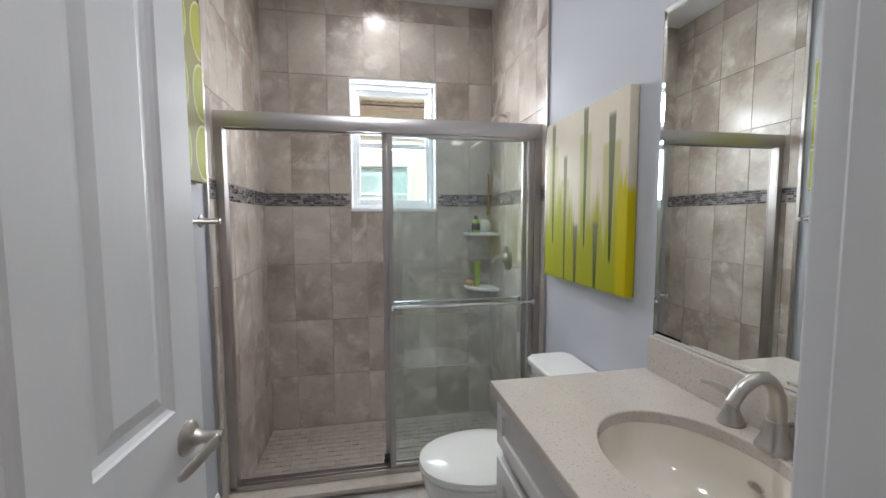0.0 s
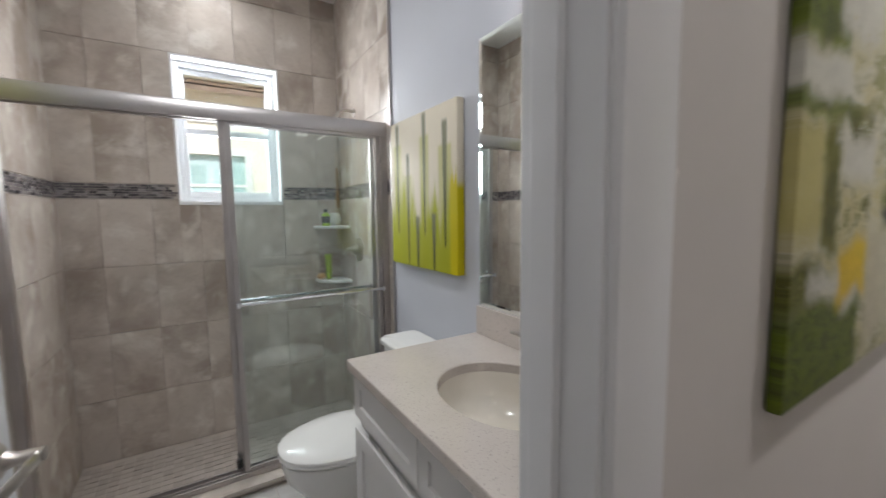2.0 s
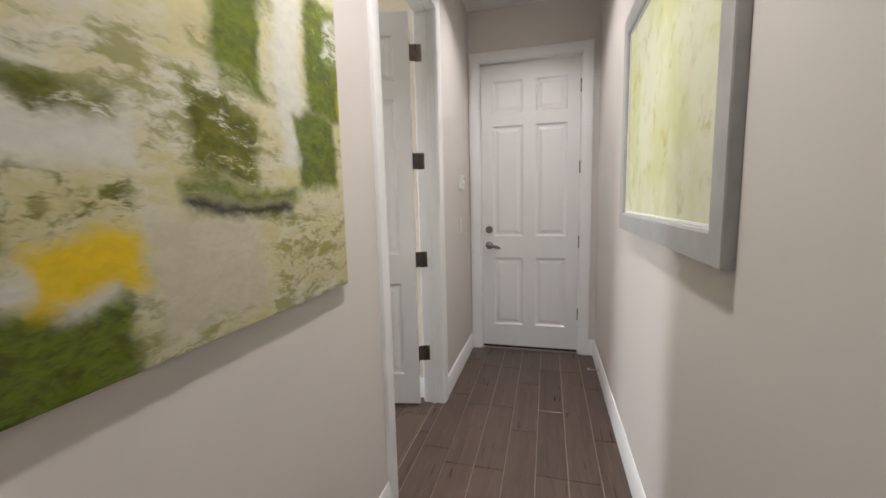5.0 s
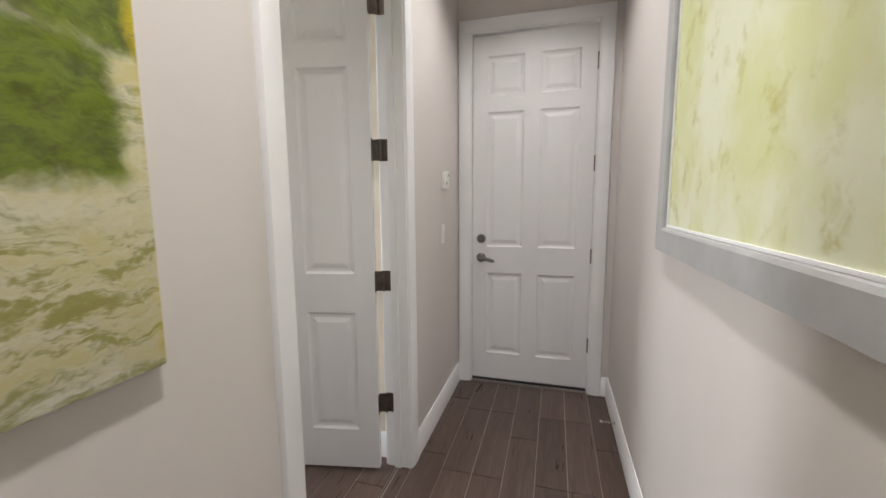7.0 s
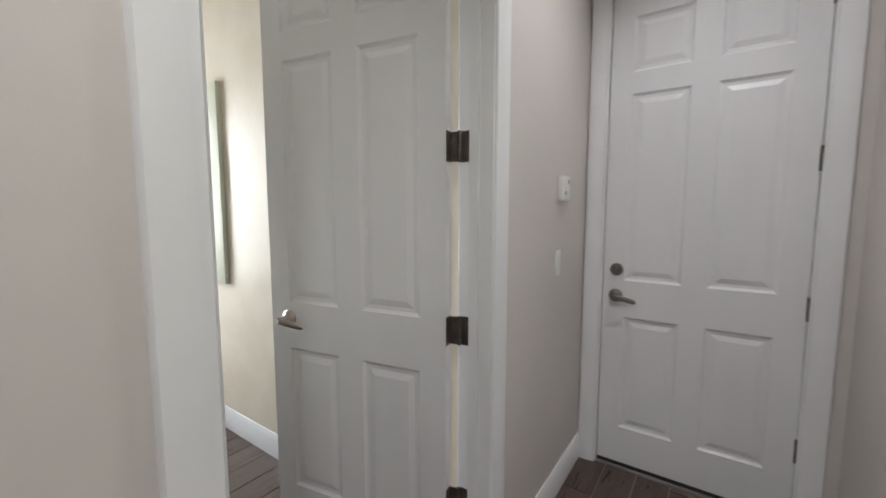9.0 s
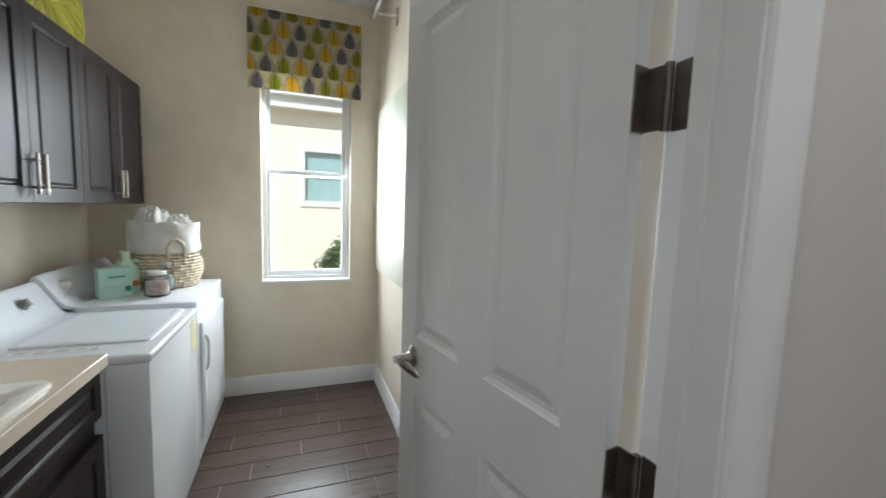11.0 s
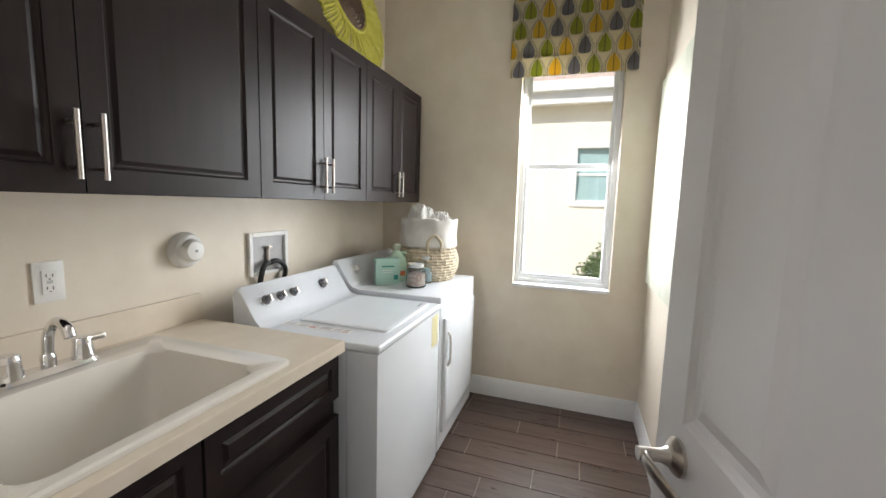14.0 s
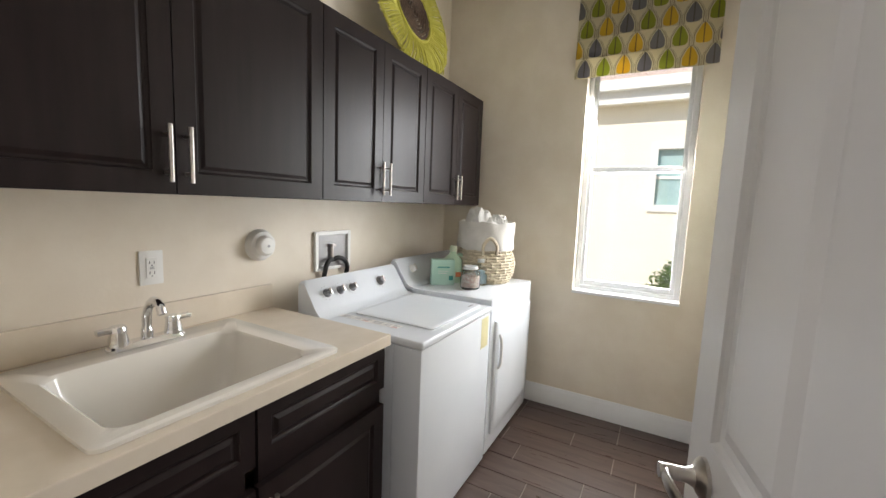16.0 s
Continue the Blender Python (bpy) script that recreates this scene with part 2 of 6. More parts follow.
def lathe(bm, profile, seg=28, matrix=None):
    """A turned body from (radius, height) pairs."""
    matrix = matrix or Matrix()
    rings = []
    for r, z in profile:
        rings.append([bm.verts.new(matrix @ Vector((r * math.cos(2 * math.pi * i / seg), r * math.sin(2 * math.pi * i / seg), z))) for i in range(seg)] if r > 1e-5 else [bm.verts.new(matrix @ Vector((0, 0, z)))])
    for p, q in zip(rings, rings[1:]):
        for i in range(seg):
            j = (i + 1) % seg
            if len(p) == 1 and len(q) > 1:
                bm.faces.new((p[0], q[i], q[j]))
            elif len(q) == 1 and len(p) > 1:
                bm.faces.new((p[i], p[j], q[0]))
            elif len(p) > 1:
                bm.faces.new((p[i], p[j], q[j], q[i]))
    return bm


def loft(bm, rings, cap=True, closed=True):
    """Joins rings of equally many points into a skin."""
    vs = [[bm.verts.new(p) for p in r] for r in rings]
    n = len(vs[0])
    for a, b in zip(vs, vs[1:]):
        for i in range(n if closed else n - 1):
            j = (i + 1) % n
            bm.faces.new((a[i], a[j], b[j], b[i]))
    if cap:
        bm.faces.new(vs[0][::-1])
        bm.faces.new(vs[-1])
    return bm


def tube(bm, points, radius, seg=12, caps=True):
    """A round bar along points; radius is one number or one for each point."""
    pts = [Vector(p) for p in points]
    rad = radius if isinstance(radius, (list, tuple)) else [radius] * len(pts)
    rings, up = [], None
    for i, p in enumerate(pts):
        d = (pts[min(i + 1, len(pts) - 1)] - pts[max(i - 1, 0)]).normalized()
        if up is None:
            up = d.orthogonal().normalized()
        up = (up - d * up.dot(d)).normalized()
        side = d.cross(up)
        rings.append([p + rad[i] * (math.cos(2 * math.pi * k / seg) * up + math.sin(2 * math.pi * k / seg) * side) for k in range(seg)])
    return loft(bm, rings, caps)


def oval(cx, cy, a, b, z, n=40, power=2.0, rot=0.0):
    out = []
    for i in range(n):
        c, s = math.cos(2 * math.pi * i / n + rot), math.sin(2 * math.pi * i / n + rot)
        out.append(Vector((cx + a * math.copysign(abs(c) ** (2 / power), c), cy + b * math.copysign(abs(s) ** (2 / power), s), z)))
    return out


def arc(points, n=6):
    """A smooth line through points (Catmull-Rom)."""
    p = [Vector(q) for q in points]
    p = [p[0] * 2 - p[1]] + p + [p[-1] * 2 - p[-2]]
    out = []
    for i in range(1, len(p) - 2):
        for k in range(n):
            u = k / n
            out.append(0.5 * (2 * p[i] + (p[i + 1] - p[i - 1]) * u + (2 * p[i - 1] - 5 * p[i] + 4 * p[i + 1] - p[i + 2]) * u * u + (3 * p[i] - p[i - 1] - 3 * p[i + 1] + p[i + 2]) * u ** 3))
    out.append(p[-2])
    return out


def panelled(bm, w, h, z0, y, panels, rings, flip=1):
    """One face of a panelled door in the plane y: flat all over but for panels (x0, z0, x1, z1), each stepped by rings of (inset, depth)."""
    xs = sorted({0, w, *[v for p in panels for v in (p[0], p[2])]})
    zs = sorted({z0, h, *[v for p in panels for v in (p[1], p[3])]})

    def quad(pts):
        bm.faces.new([bm.verts.new(q) for q in pts])
    for xa, xb in zip(xs, xs[1:]):
        for za, zb in zip(zs, zs[1:]):
            if not any(p[0] <= xa and xb <= p[2] and p[1] <= za and zb <= p[3] for p in panels):
                quad([(xa, y, za), (xb, y, za), (xb, y, zb), (xa, y, zb)])
    for a, b, c, d in panels:
        last = [(a, y, b), (c, y, b), (c, y, d), (a, y, d)]
        for inset, depth in rings:
            yy = y - flip * depth
            cur = [(a + inset, yy, b + inset), (c - inset, yy, b + inset), (c - inset, yy, d - inset), (a + inset, yy, d - inset)]
            for i in range(4):
                j = (i + 1) % 4
                quad([last[i], last[j], cur[j], cur[i]])
            last = cur
        quad(last)


def panel_slab(w, h, z0, t, panels, rings=((0.004, 0.004), (0.012, 0.009), (0.026, 0.010), (0.05, 0.003)), both=True):
    """A slab from x 0 to w and y 0 to t with moulded panels."""
    bm = bmesh.new()
    panelled(bm, w, h, z0, t, panels, rings, 1)
    if both:
        panelled(bm, w, h, z0, 0, panels, rings, -1)
    else:
        bm.faces.new([bm.verts.new(q) for q in ((0, 0, z0), (w, 0, z0), (w, 0, h), (0, 0, h))])
    for quad in ([(0, 0, z0), (w, 0, z0), (w, t, z0), (0, t, z0)], [(0, 0, h), (w, 0, h), (w, t, h), (0, t, h)], [(0, 0, z0), (0, t, z0), (0, t, h), (0, 0, h)], [(w, 0, z0), (w, t, z0), (w, t, h), (w, 0, h)]):
        bm.faces.new([bm.verts.new(q) for q in quad])
    bmesh.ops.remove_doubles(bm, verts=bm.verts, dist=0.0001)
    return bm


# ---- the shell: walls, floors, ceilings ----
REAR = 3.2
HN, HS, HE = 0.42, -0.63, 4.335
BATH_L, BATH_R, SHOWER_R, LAU_L, LAU_R = -0.272, 1.32, 1.33, 1.50, 3.35
TILE_Y = 2.225           # where the shower's tile begins
BD = (-0.03, 0.672)      # bathroom doorway
LD = (2.445, 3.286)       # laundry doorway
DOOR_H = 2.455
J = 0.02


def wall_with_holes(x0, x1, y0, y1, z0, z1, holes, along="x"):
    """A wall of boxes butted round rectangular holes (a0, a1, za, zb)."""
    bm = bmesh.new()
    cuts = sorted({x0, x1, *[v for h in holes for v in h[:2]]}) if along == "x" else sorted({y0, y1, *[v for h in holes for v in h[:2]]})
    for a, b in zip(cuts, cuts[1:]):
        inside = [h for h in holes if h[0] <= a and b <= h[1]]
        spans = [(z0, z1)] if not inside else [(z0, inside[0][2]), (inside[0][3], z1)]
        for za, zb in spans:
            if zb - za > 0.001:
                box(bm, (a, y0, za) if along == "x" else (x0, a, za), (b, y1, zb) if along == "x" else (x1, b, zb))
    bmesh.ops.remove_doubles(bm, verts=bm.verts, dist=0.0001)
    inner = [f for f in bm.faces if any(g is not f and (g.calc_center_median() - f.calc_center_median()).length < 1e-4 for e in f.edges for g in e.link_faces)]
    bmesh.ops.delete(bm, geom=inner, context="FACES_ONLY")
    return bm


def paint_sides(ob, chooser, *mats):
    """Gives each face of a wall the paint of the room that it looks into."""
    for m in mats:
        ob.data.materials.append(m)
    for f in ob.data.polygons:
        f.material_index = chooser(f)


BW = (0.311, 0.913, 1.432, 2.335)      # bathroom window opening
LW = (2.508, 3.132, 0.835, 2.43)      # laundry window opening
bm = wall_with_holes(-1.6, HE, HN, 0.54, 0, CEIL, [(BD[0] - J, BD[1] + J, 0, DOOR_H + J), (BD[1] + J, BATH_R, 0, CEIL), (LD[0] - J, LD[1] + J, 0, DOOR_H + J)])
box(bm, (BD[1] + J, HN, 0), (BATH_R, 0.515, CEIL))      # the wall is thinner behind the vanity
w = structure("wall_hall_north", bm, M["hall_paint"], "greige painted hall wall with two doorways", "wall")
paint_sides(w, lambda f: 0 if f.normal.y < 0.5 else (1 if f.center.x < 1.4 else 2), M["bath_paint"], M["laundry_paint"])
structure("wall_hall_south", boxes(((-1.6, HS - 0.12, 0), (HE, HS, CEIL))), M["hall_paint"], "greige painted hall wall", "wall")
structure("wall_hall_west", boxes(((-1.72, HS - 0.12, 0), (-1.6, 0.54, CEIL))), M["hall_paint"], "greige painted end wall of the hall", "wall")
structure("wall_hall_east", wall_with_holes(HE, HE + 0.14, HS - 0.12, 0.54, 0, CEIL, [(-0.51, 0.338, 0, 2.472)], "y"), M["hall_paint"], "greige painted hall end wall around a door", "wall")
structure("wall_garage", boxes(((HE + 0.6, HS - 0.5, 0), (HE + 0.66, 0.9, CEIL))), M["hall_paint"], "plain wall beyond the garage door", "wall")
w = structure("wall_bath_laundry", boxes(((BATH_R, 0.54, 0), (LAU_L, TILE_Y - 0.005, CEIL)), ((SHOWER_R + 0.012, TILE_Y - 0.005, 0), (LAU_L, REAR, CEIL))), M["bath_paint"], "painted wall between bathroom and laundry", "wall")
paint_sides(w, lambda f: 1 if f.normal.x > 0.5 else 0, M["laundry_paint"])
structure("wall_bath_left", boxes(((BATH_L - 0.12, 0.54, 0), (BATH_L, REAR, CEIL))), M["bath_paint"], "pale blue-grey painted bathroom wall", "wall")
structure("wall_laundry_right", boxes(((LAU_R, 0.54, 0), (LAU_R + 0.12, REAR, CEIL))), M["laundry_paint"], "cream painted laundry wall", "wall")
w = structure("wall_rear", wall_with_holes(BATH_L - 0.12, LAU_R + 0.12, REAR, REAR + 0.15, 0, CEIL, [BW, LW]), M["laundry_paint"], "cream painted outer wall with two windows", "wall")
paint_sides(w, lambda f: 1 if f.normal.y > 0.5 else (2 if f.center.x < 1.4 else 0), M["stucco"], M["bath_paint"])
structure("ceiling_hall", boxes(((-1.72, HS - 0.12, CEIL), (HE + 0.66, 0.54, CEIL + 0.1))), M["ceiling_paint"], "white painted hall ceiling", "ceiling")
structure("ceiling_bath", boxes(((BATH_L - 0.12, 0.54, CEIL), (1.4, REAR + 0.15, CEIL + 0.1))), M["ceiling_paint"], "white painted bathroom ceiling", "ceiling")
structure("ceiling_laundry", boxes(((1.4, 0.54, CEIL), (LAU_R + 0.12, REAR + 0.15, CEIL + 0.1))), M["ceiling_paint"], "white painted laundry ceiling", "ceiling")

floor_hall = structure("floor_hall", boxes(((-1.72, HS - 0.12, -0.1), (HE + 0.66, 0.48, -0.004))), M["floor_grout"], "dark brown wood-look plank tile floor of the hall", "floor")
floor_laundry = structure("floor_laundry", boxes(((LAU_L - 0.08, 0.48, -0.1), (LAU_R + 0.12, REAR + 0.15, -0.004))), M["floor_grout"], "brown wood-look plank tile floor of the laundry", "floor")
floor_bath = structure("floor_bath", boxes(((BATH_L - 0.12, 0.48, -0.1), (1.4, 2.26, -0.004))), M["grout"], "pale grey tile floor of the bathroom", "floor")
floor_shower = structure("floor_shower", boxes(((BATH_L - 0.12, 2.26, -0.22), (1.4, REAR + 0.05, -0.12))), M["grout"], "tan mosaic shower floor", "floor")

# recessed ceiling lamps
for cx, cy, power, tone in CANS:
    can = thing("ceiling_light", (cx, cy, CEIL), 0, "round recessed ceiling lamp with a white trim ring", "ceiling lamp", "recessed ceiling lamps")
    bm = bmesh.new()
    lathe(bm, [(0.066, -0.001), (0.07, -0.006), (0.085, -0.006), (0.09, 0.0), (0.066, 0.0)], 32)
    part("trim_ring", bm, M["white_plastic"], can, "", True)
    bm = bmesh.new()
    lathe(bm, [(0, -0.001), (0.066, -0.001)], 32)
    part("lens", bm, M["lamp_lens"], can, "glowing white lens")


# ---- trim: jambs, casings, baseboards ----
def casing(name, a0, a1, top, at, out, along, width=0.083):
    """Moulded casing round three sides of a doorway; out is the side that it stands on (-1 or 1)."""
    bm = bmesh.new()
    prof = [(0, 0.008), (0.004, 0.013), (0.02, 0.014), (0.03, 0.017), (width - 0.014, 0.019), (width - 0.004, 0.017), (width, 0.010)]

    def put(u, z, d):
        return (u, at + out * d, z) if along == "x" else (at + out * d, u, z)
    for s, base in ((-1, a0 - 0.006), (1, a1 + 0.006)):
        lo = [put(base + s * p, 0, d) for p, d in prof] + [put(base + s * width, 0, 0), put(base, 0, 0)]
        hi = [put(base + s * p, top + 0.006 + p, d) for p, d in prof] + [put(base + s * width, top + 0.006 + width, 0), put(base, top + 0.006, 0)]
        loft(bm, [lo, hi])
    lo = [put(a0 - 0.006 - p, top + 0.006 + p, d) for p, d in prof] + [put(a0 - 0.006 - width, top + 0.006 + width, 0), put(a0 - 0.006, top + 0.006, 0)]
    hi = [put(a1 + 0.006 + p, top + 0.006 + p, d) for p, d in prof] + [put(a1 + 0.006 + width, top + 0.006 + width, 0), put(a1 + 0.006, top + 0.006, 0)]
    loft(bm, [lo, hi])
    return structure(name, bm, M["trim_paint"], "white moulded door casing", "trim", True)


def jamb(name, a0, a1, top, y0, y1, stop, y2):
    """The lining of a doorway with its door stop."""
    bm = boxes(((a0 - J, y0, 0), (a0, y1, top)), ((a1, y0, 0), (a1 + J, y2, top)), ((a0 - J, y0, top), (a1 + J, y1, top + J)), bevel=0.002)
    for lo, hi in (((a0, stop, 0), (a0 + 0.011, stop + 0.034, top)), ((a1 - 0.011, stop, 0), (a1, stop + 0.034, top)), ((a0 + 0.011, stop, top - 0.011), (a1 - 0.011, stop + 0.034, top))):
        box(bm, lo, hi, 0.002)
    return structure(name, bm, M["trim_paint"], "white painted door jamb", "trim")


jamb("trim_jamb_bath", *BD, DOOR_H, HN - 0.003, 0.543, 0.46, 0.518)
jamb("trim_jamb_laundry", *LD, DOOR_H, HN - 0.003, 0.543, 0.465, 0.543)
casing("trim_casing_bath", *BD, DOOR_H, HN, -1, "x")
casing("trim_casing_laundry", *LD, DOOR_H, HN, -1, "x")
casing("trim_casing_laundry_inside", *LD, DOOR_H, 0.54, 1, "x")
casing("trim_casing_garage", -0.494, 0.322, 2.456, HE, -1, "y")
structure("trim_jamb_garage", boxes(((HE - 0.002, -0.514, 0), (HE + 0.142, -0.494, 2.456)), ((HE - 0.002, 0.322, 0), (HE + 0.142, 0.342, 2.456)), ((HE - 0.002, -0.514, 2.456), (HE + 0.142, 0.342, 2.474)), bevel=0.002), M["trim_paint"], "white painted door jamb", "trim")
structure("trim_threshold_garage", boxes(((HE + 0.0, -0.494, -0.003), (HE + 0.14, 0.322, 0.012)), bevel=0.004), M["satin_metal"], "metal threshold under the garage door", "threshold")


def baseboard(name, runs, label="white moulded baseboard"):
    """Runs of (start, end, outward normal) along the walls."""
    bm = bmesh.new()
    prof = [(0, 0.0), (0.015, 0.0), (0.015, 0.088), (0.012, 0.096), (0.0125, 0.108), (0.009, 0.116), (0.006, 0.128), (0.004, 0.134), (0, 0.135)]
    for a, b, n in runs:
        a, b, n = Vector((*a, 0)), Vector((*b, 0)), Vector((*n, 0))
        loft(bm, [[q + n * d + Vector((0, 0, z)) for d, z in prof] for q in (a, b)])
    return structure(name, bm, M["trim_paint"], label, "baseboard", True)


CW = 0.089
baseboard("baseboard_hall", [((-1.6, HN), (BD[0] - CW, HN), (0, -1)), ((BD[1] + CW, HN), (LD[0] - CW, HN), (0, -1)), ((LD[1] + CW, HN), (HE, HN), (0, -1)), ((-1.6, HS), (HE, HS), (0, 1)), ((HE, HS), (HE, -0.494 - CW), (-1, 0)), ((HE, 0.322 + CW), (HE, HN), (-1, 0))])
baseboard("baseboard_laundry", [((LAU_L, REAR), (LAU_R, REAR), (0, -1)), ((LAU_R, 0.54), (LAU_R, REAR), (-1, 0))])
baseboard("baseboard_bath", [((BATH_L, 0.54), (BATH_L, TILE_Y - 0.03), (1, 0)), ((BATH_R, 1.46), (BATH_R, TILE_Y - 0.03), (-1, 0))])


# ---- doors ----
RING_CAB = ((0.002, 0.004), (0.007, 0.008), (0.013, 0.008), (0.024, 0.002))
RING_SHAKER = ((0.002, 0.007), (0.004, 0.008))


def six_panels(w, stile, mid, rails=((0.225, 0.825), (1.015, 1.945), (2.05, 2.31))):
    c = w / 2
    cols = ((stile, c - mid / 2), (c + mid / 2, w - stile))
    return [(a, za, b, zb) for a, b in cols for za, zb in rails]


def lever_set(parent, x, y, z, out, toward, material, drop=0.012):
    """A lever handle: rose, neck and a curved lever, standing out of the plane y and pointing along x."""
    hd = part("door_handle", lathe(bmesh.new(), [(0, 0.0), (0.034, 0.0), (0.034, 0.006), (0.028, 0.012), (0.017, 0.018), (0.012, 0.03), (0.012, 0.05), (0, 0.05)], 24, Matrix.Translation((x, y, z)) @ Matrix.Rotation(radians(-90 * out), 4, "X")), material, parent, "satin metal lever handle", True)
    bm = bmesh.new()
    yo = y + out * 0.058
    cylinder(bm, (x, y + out * 0.046, z), (x, y + out * 0.07, z), 0.0125, seg=18)
    pts = arc([(x + toward * 0.002, yo, z), (x + toward * 0.022, yo + out * 0.003, z - 0.002), (x + toward * 0.05, yo - out * 0.002, z - 0.006), (x + toward * 0.082, yo - out * 0.014, z - 0.016), (x + toward * 0.1, yo - out * 0.022, z - 0.021)], 6)
    n = len(pts) - 1
    rings = []
    for i, p in enumerate(pts):
        u = i / n
        hh, tt = (0.0105 + 0.0035 * math.sin(math.pi * min(u * 1.1, 1))) * (1 if u < 0.9 else 1 - 4 * (u - 0.9)), 0.008 - 0.0045 * u
        rings.append([p + Vector((0, tt * math.cos(2 * math.pi * k / 14), hh * math.sin(2 * math.pi * k / 14))) for k in range(14)])
    loft(bm, rings)
    part("lever", bm, material, hd, "", True)


def jamb_hinge(parent, z, side):
    """A hinge of an open door: one leaf on the door's edge, one on the jamb, the barrel between."""
    bm = bmesh.new()
    cylinder(bm, (-0.004, 0.0, z - 0.05), (-0.004, 0.0, z + 0.05), 0.0065, seg=12)
    ys = sorted((side * 0.002, side * 0.034))
    x0 = 0.0265 if side > 0 else -0.0042
    box(bm, (x0, ys[0], z - 0.05), (x0 + 0.003, ys[1], z + 0.05), 0.0012, 1)
    if side > 0:
        box(bm, (-0.004, -0.0015, z - 0.048), (0.0285, 0.0035, z + 0.048), 0.001, 1)
        box(bm, (-0.018, -0.014, z - 0.048), (-0.002, -0.011, z + 0.048), 0.001, 1)
        for dz in (-0.032, 0.0, 0.032):
            cylinder(bm, (0.0264, 0.02, z + dz), (0.0252, 0.02, z + dz), 0.004, seg=8)
        for dz in (-0.03, -0.01, 0.01, 0.03):
            cylinder(bm, (-0.004, 0.0, z + dz - 0.0008), (-0.004, 0.0, z + dz + 0.0008), 0.0072, seg=12)
    return part("hinge", bm, M["bronze"], parent, "dark bronze butt hinge", True)


T = 0.035
HINGES = (0.345, 0.966, 1.582, 2.22)
# laundry door, standing open into the laundry
LDW = 0.79
ld = thing("door_laundry", (3.275, 0.54, 0), 101, "white six-panel door standing open into the laundry", "door", kind="structure")
LRAILS = ((0.215, 0.815), (1.005, 1.945), (2.05, 2.31))
bm = panel_slab(LDW, 2.44, 0.012, T, six_panels(LDW, 0.098, 0.11, LRAILS))
bmesh.ops.translate(bm, verts=bm.verts, vec=(0.03, 0, 0))
part("door_leaf", bm, M["door_paint"], ld)
lever_set(ld, LDW - 0.065, T, 0.94, 1, -1, M["nickel"])
lever_set(ld, LDW - 0.065, 0, 0.94, -1, -1, M["nickel"])
part("latch_plate", boxes(((LDW + 0.0295, 0.006, 0.912), (LDW + 0.0315, T - 0.006, 0.968)), bevel=0.001), M["nickel"], ld)
for z in HINGES:
    jamb_hinge(ld, z, 1)
    bm = bmesh.new()
    box(bm, (3.2838, 0.494, z - 0.05), (3.2878, 0.534, z + 0.05), 0.0012, 1)
    for dz in (-0.03, 0.0, 0.03):
        cylinder(bm, (3.2842, 0.514, z + dz), (3.2828, 0.514, z + dz), 0.004, seg=8)
    jl = part("hinge_plate", bm, M["bronze"], ld, "dark bronze hinge leaf screwed to the jamb")
    jl.matrix_parent_inverse = ld.matrix_world.inverted()

# bathroom door, standing open into the bathroom
BDW = 0.71
bd = thing("door_bath", (BD[0] + 0.006, 0.53, 0), 86, "white six-panel door standing open into the bathroom", "door", kind="structure")
bm = panel_slab(BDW, 2.44, 0.012, T, six_panels(BDW, 0.1, 0.095, LRAILS))
bmesh.ops.translate(bm, verts=bm.verts, vec=(0, -T, 0))
part("door_leaf", bm, M["door_paint"], bd)
lever_set(bd, BDW - 0.068, -T, 0.935, -1, -1, M["nickel"])
lever_set(bd, BDW - 0.068, 0, 0.935, 1, -1, M["nickel"])
for z in HINGES:
    jamb_hinge(bd, z, -1)

# closed garage door at the end of the hall
GDW = 0.805
gd = thing("door_garage", (4.388, -0.489, 0), 90, "closed white six-panel door with lever and deadbolt", "door", kind="structure")
part("door_leaf", panel_slab(GDW, 2.445, 0.014, T, six_panels(GDW, 0.1, 0.105)), M["door_paint"], gd)
lever_set(gd, GDW - 0.062, T, 0.935, 1, -1, M["dark_nickel"])
bm = bmesh.new()
lathe(bm, [(0, 0.0), (0.032, 0.0), (0.032, 0.008), (0.026, 0.016), (0.012, 0.019), (0, 0.02)], 24, Matrix.Translation((GDW - 0.062, T, 1.072)) @ Matrix.Rotation(radians(-90), 4, "X"))
box(bm, (GDW - 0.066, T + 0.016, 1.054), (GDW - 0.058, T + 0.032, 1.09), 0.003)
part("deadbolt", bm, M["dark_nickel"], gd, "round satin metal deadbolt", True)
for z in HINGES:
    bm = bmesh.new()
    cylinder(bm, (-0.004, T + 0.004, z - 0.05), (-0.004, T + 0.004, z + 0.05), 0.0075, seg=12)
    for q in (-0.017, 0.017):
        cylinder(bm, (-0.004, T + 0.004, z + q - 0.001), (-0.004, T + 0.004, z + q + 0.001), 0.0082, seg=12)
    part("hinge", bm, M["bronze"], gd, "dark bronze hinge barrel", True)
part("weather_strip", boxes(((0.0, T - 0.004, 0.012), (GDW, T + 0.004, 0.03))), M["black"], gd, "dark rubber sweep under the door")

# ---- windows ----


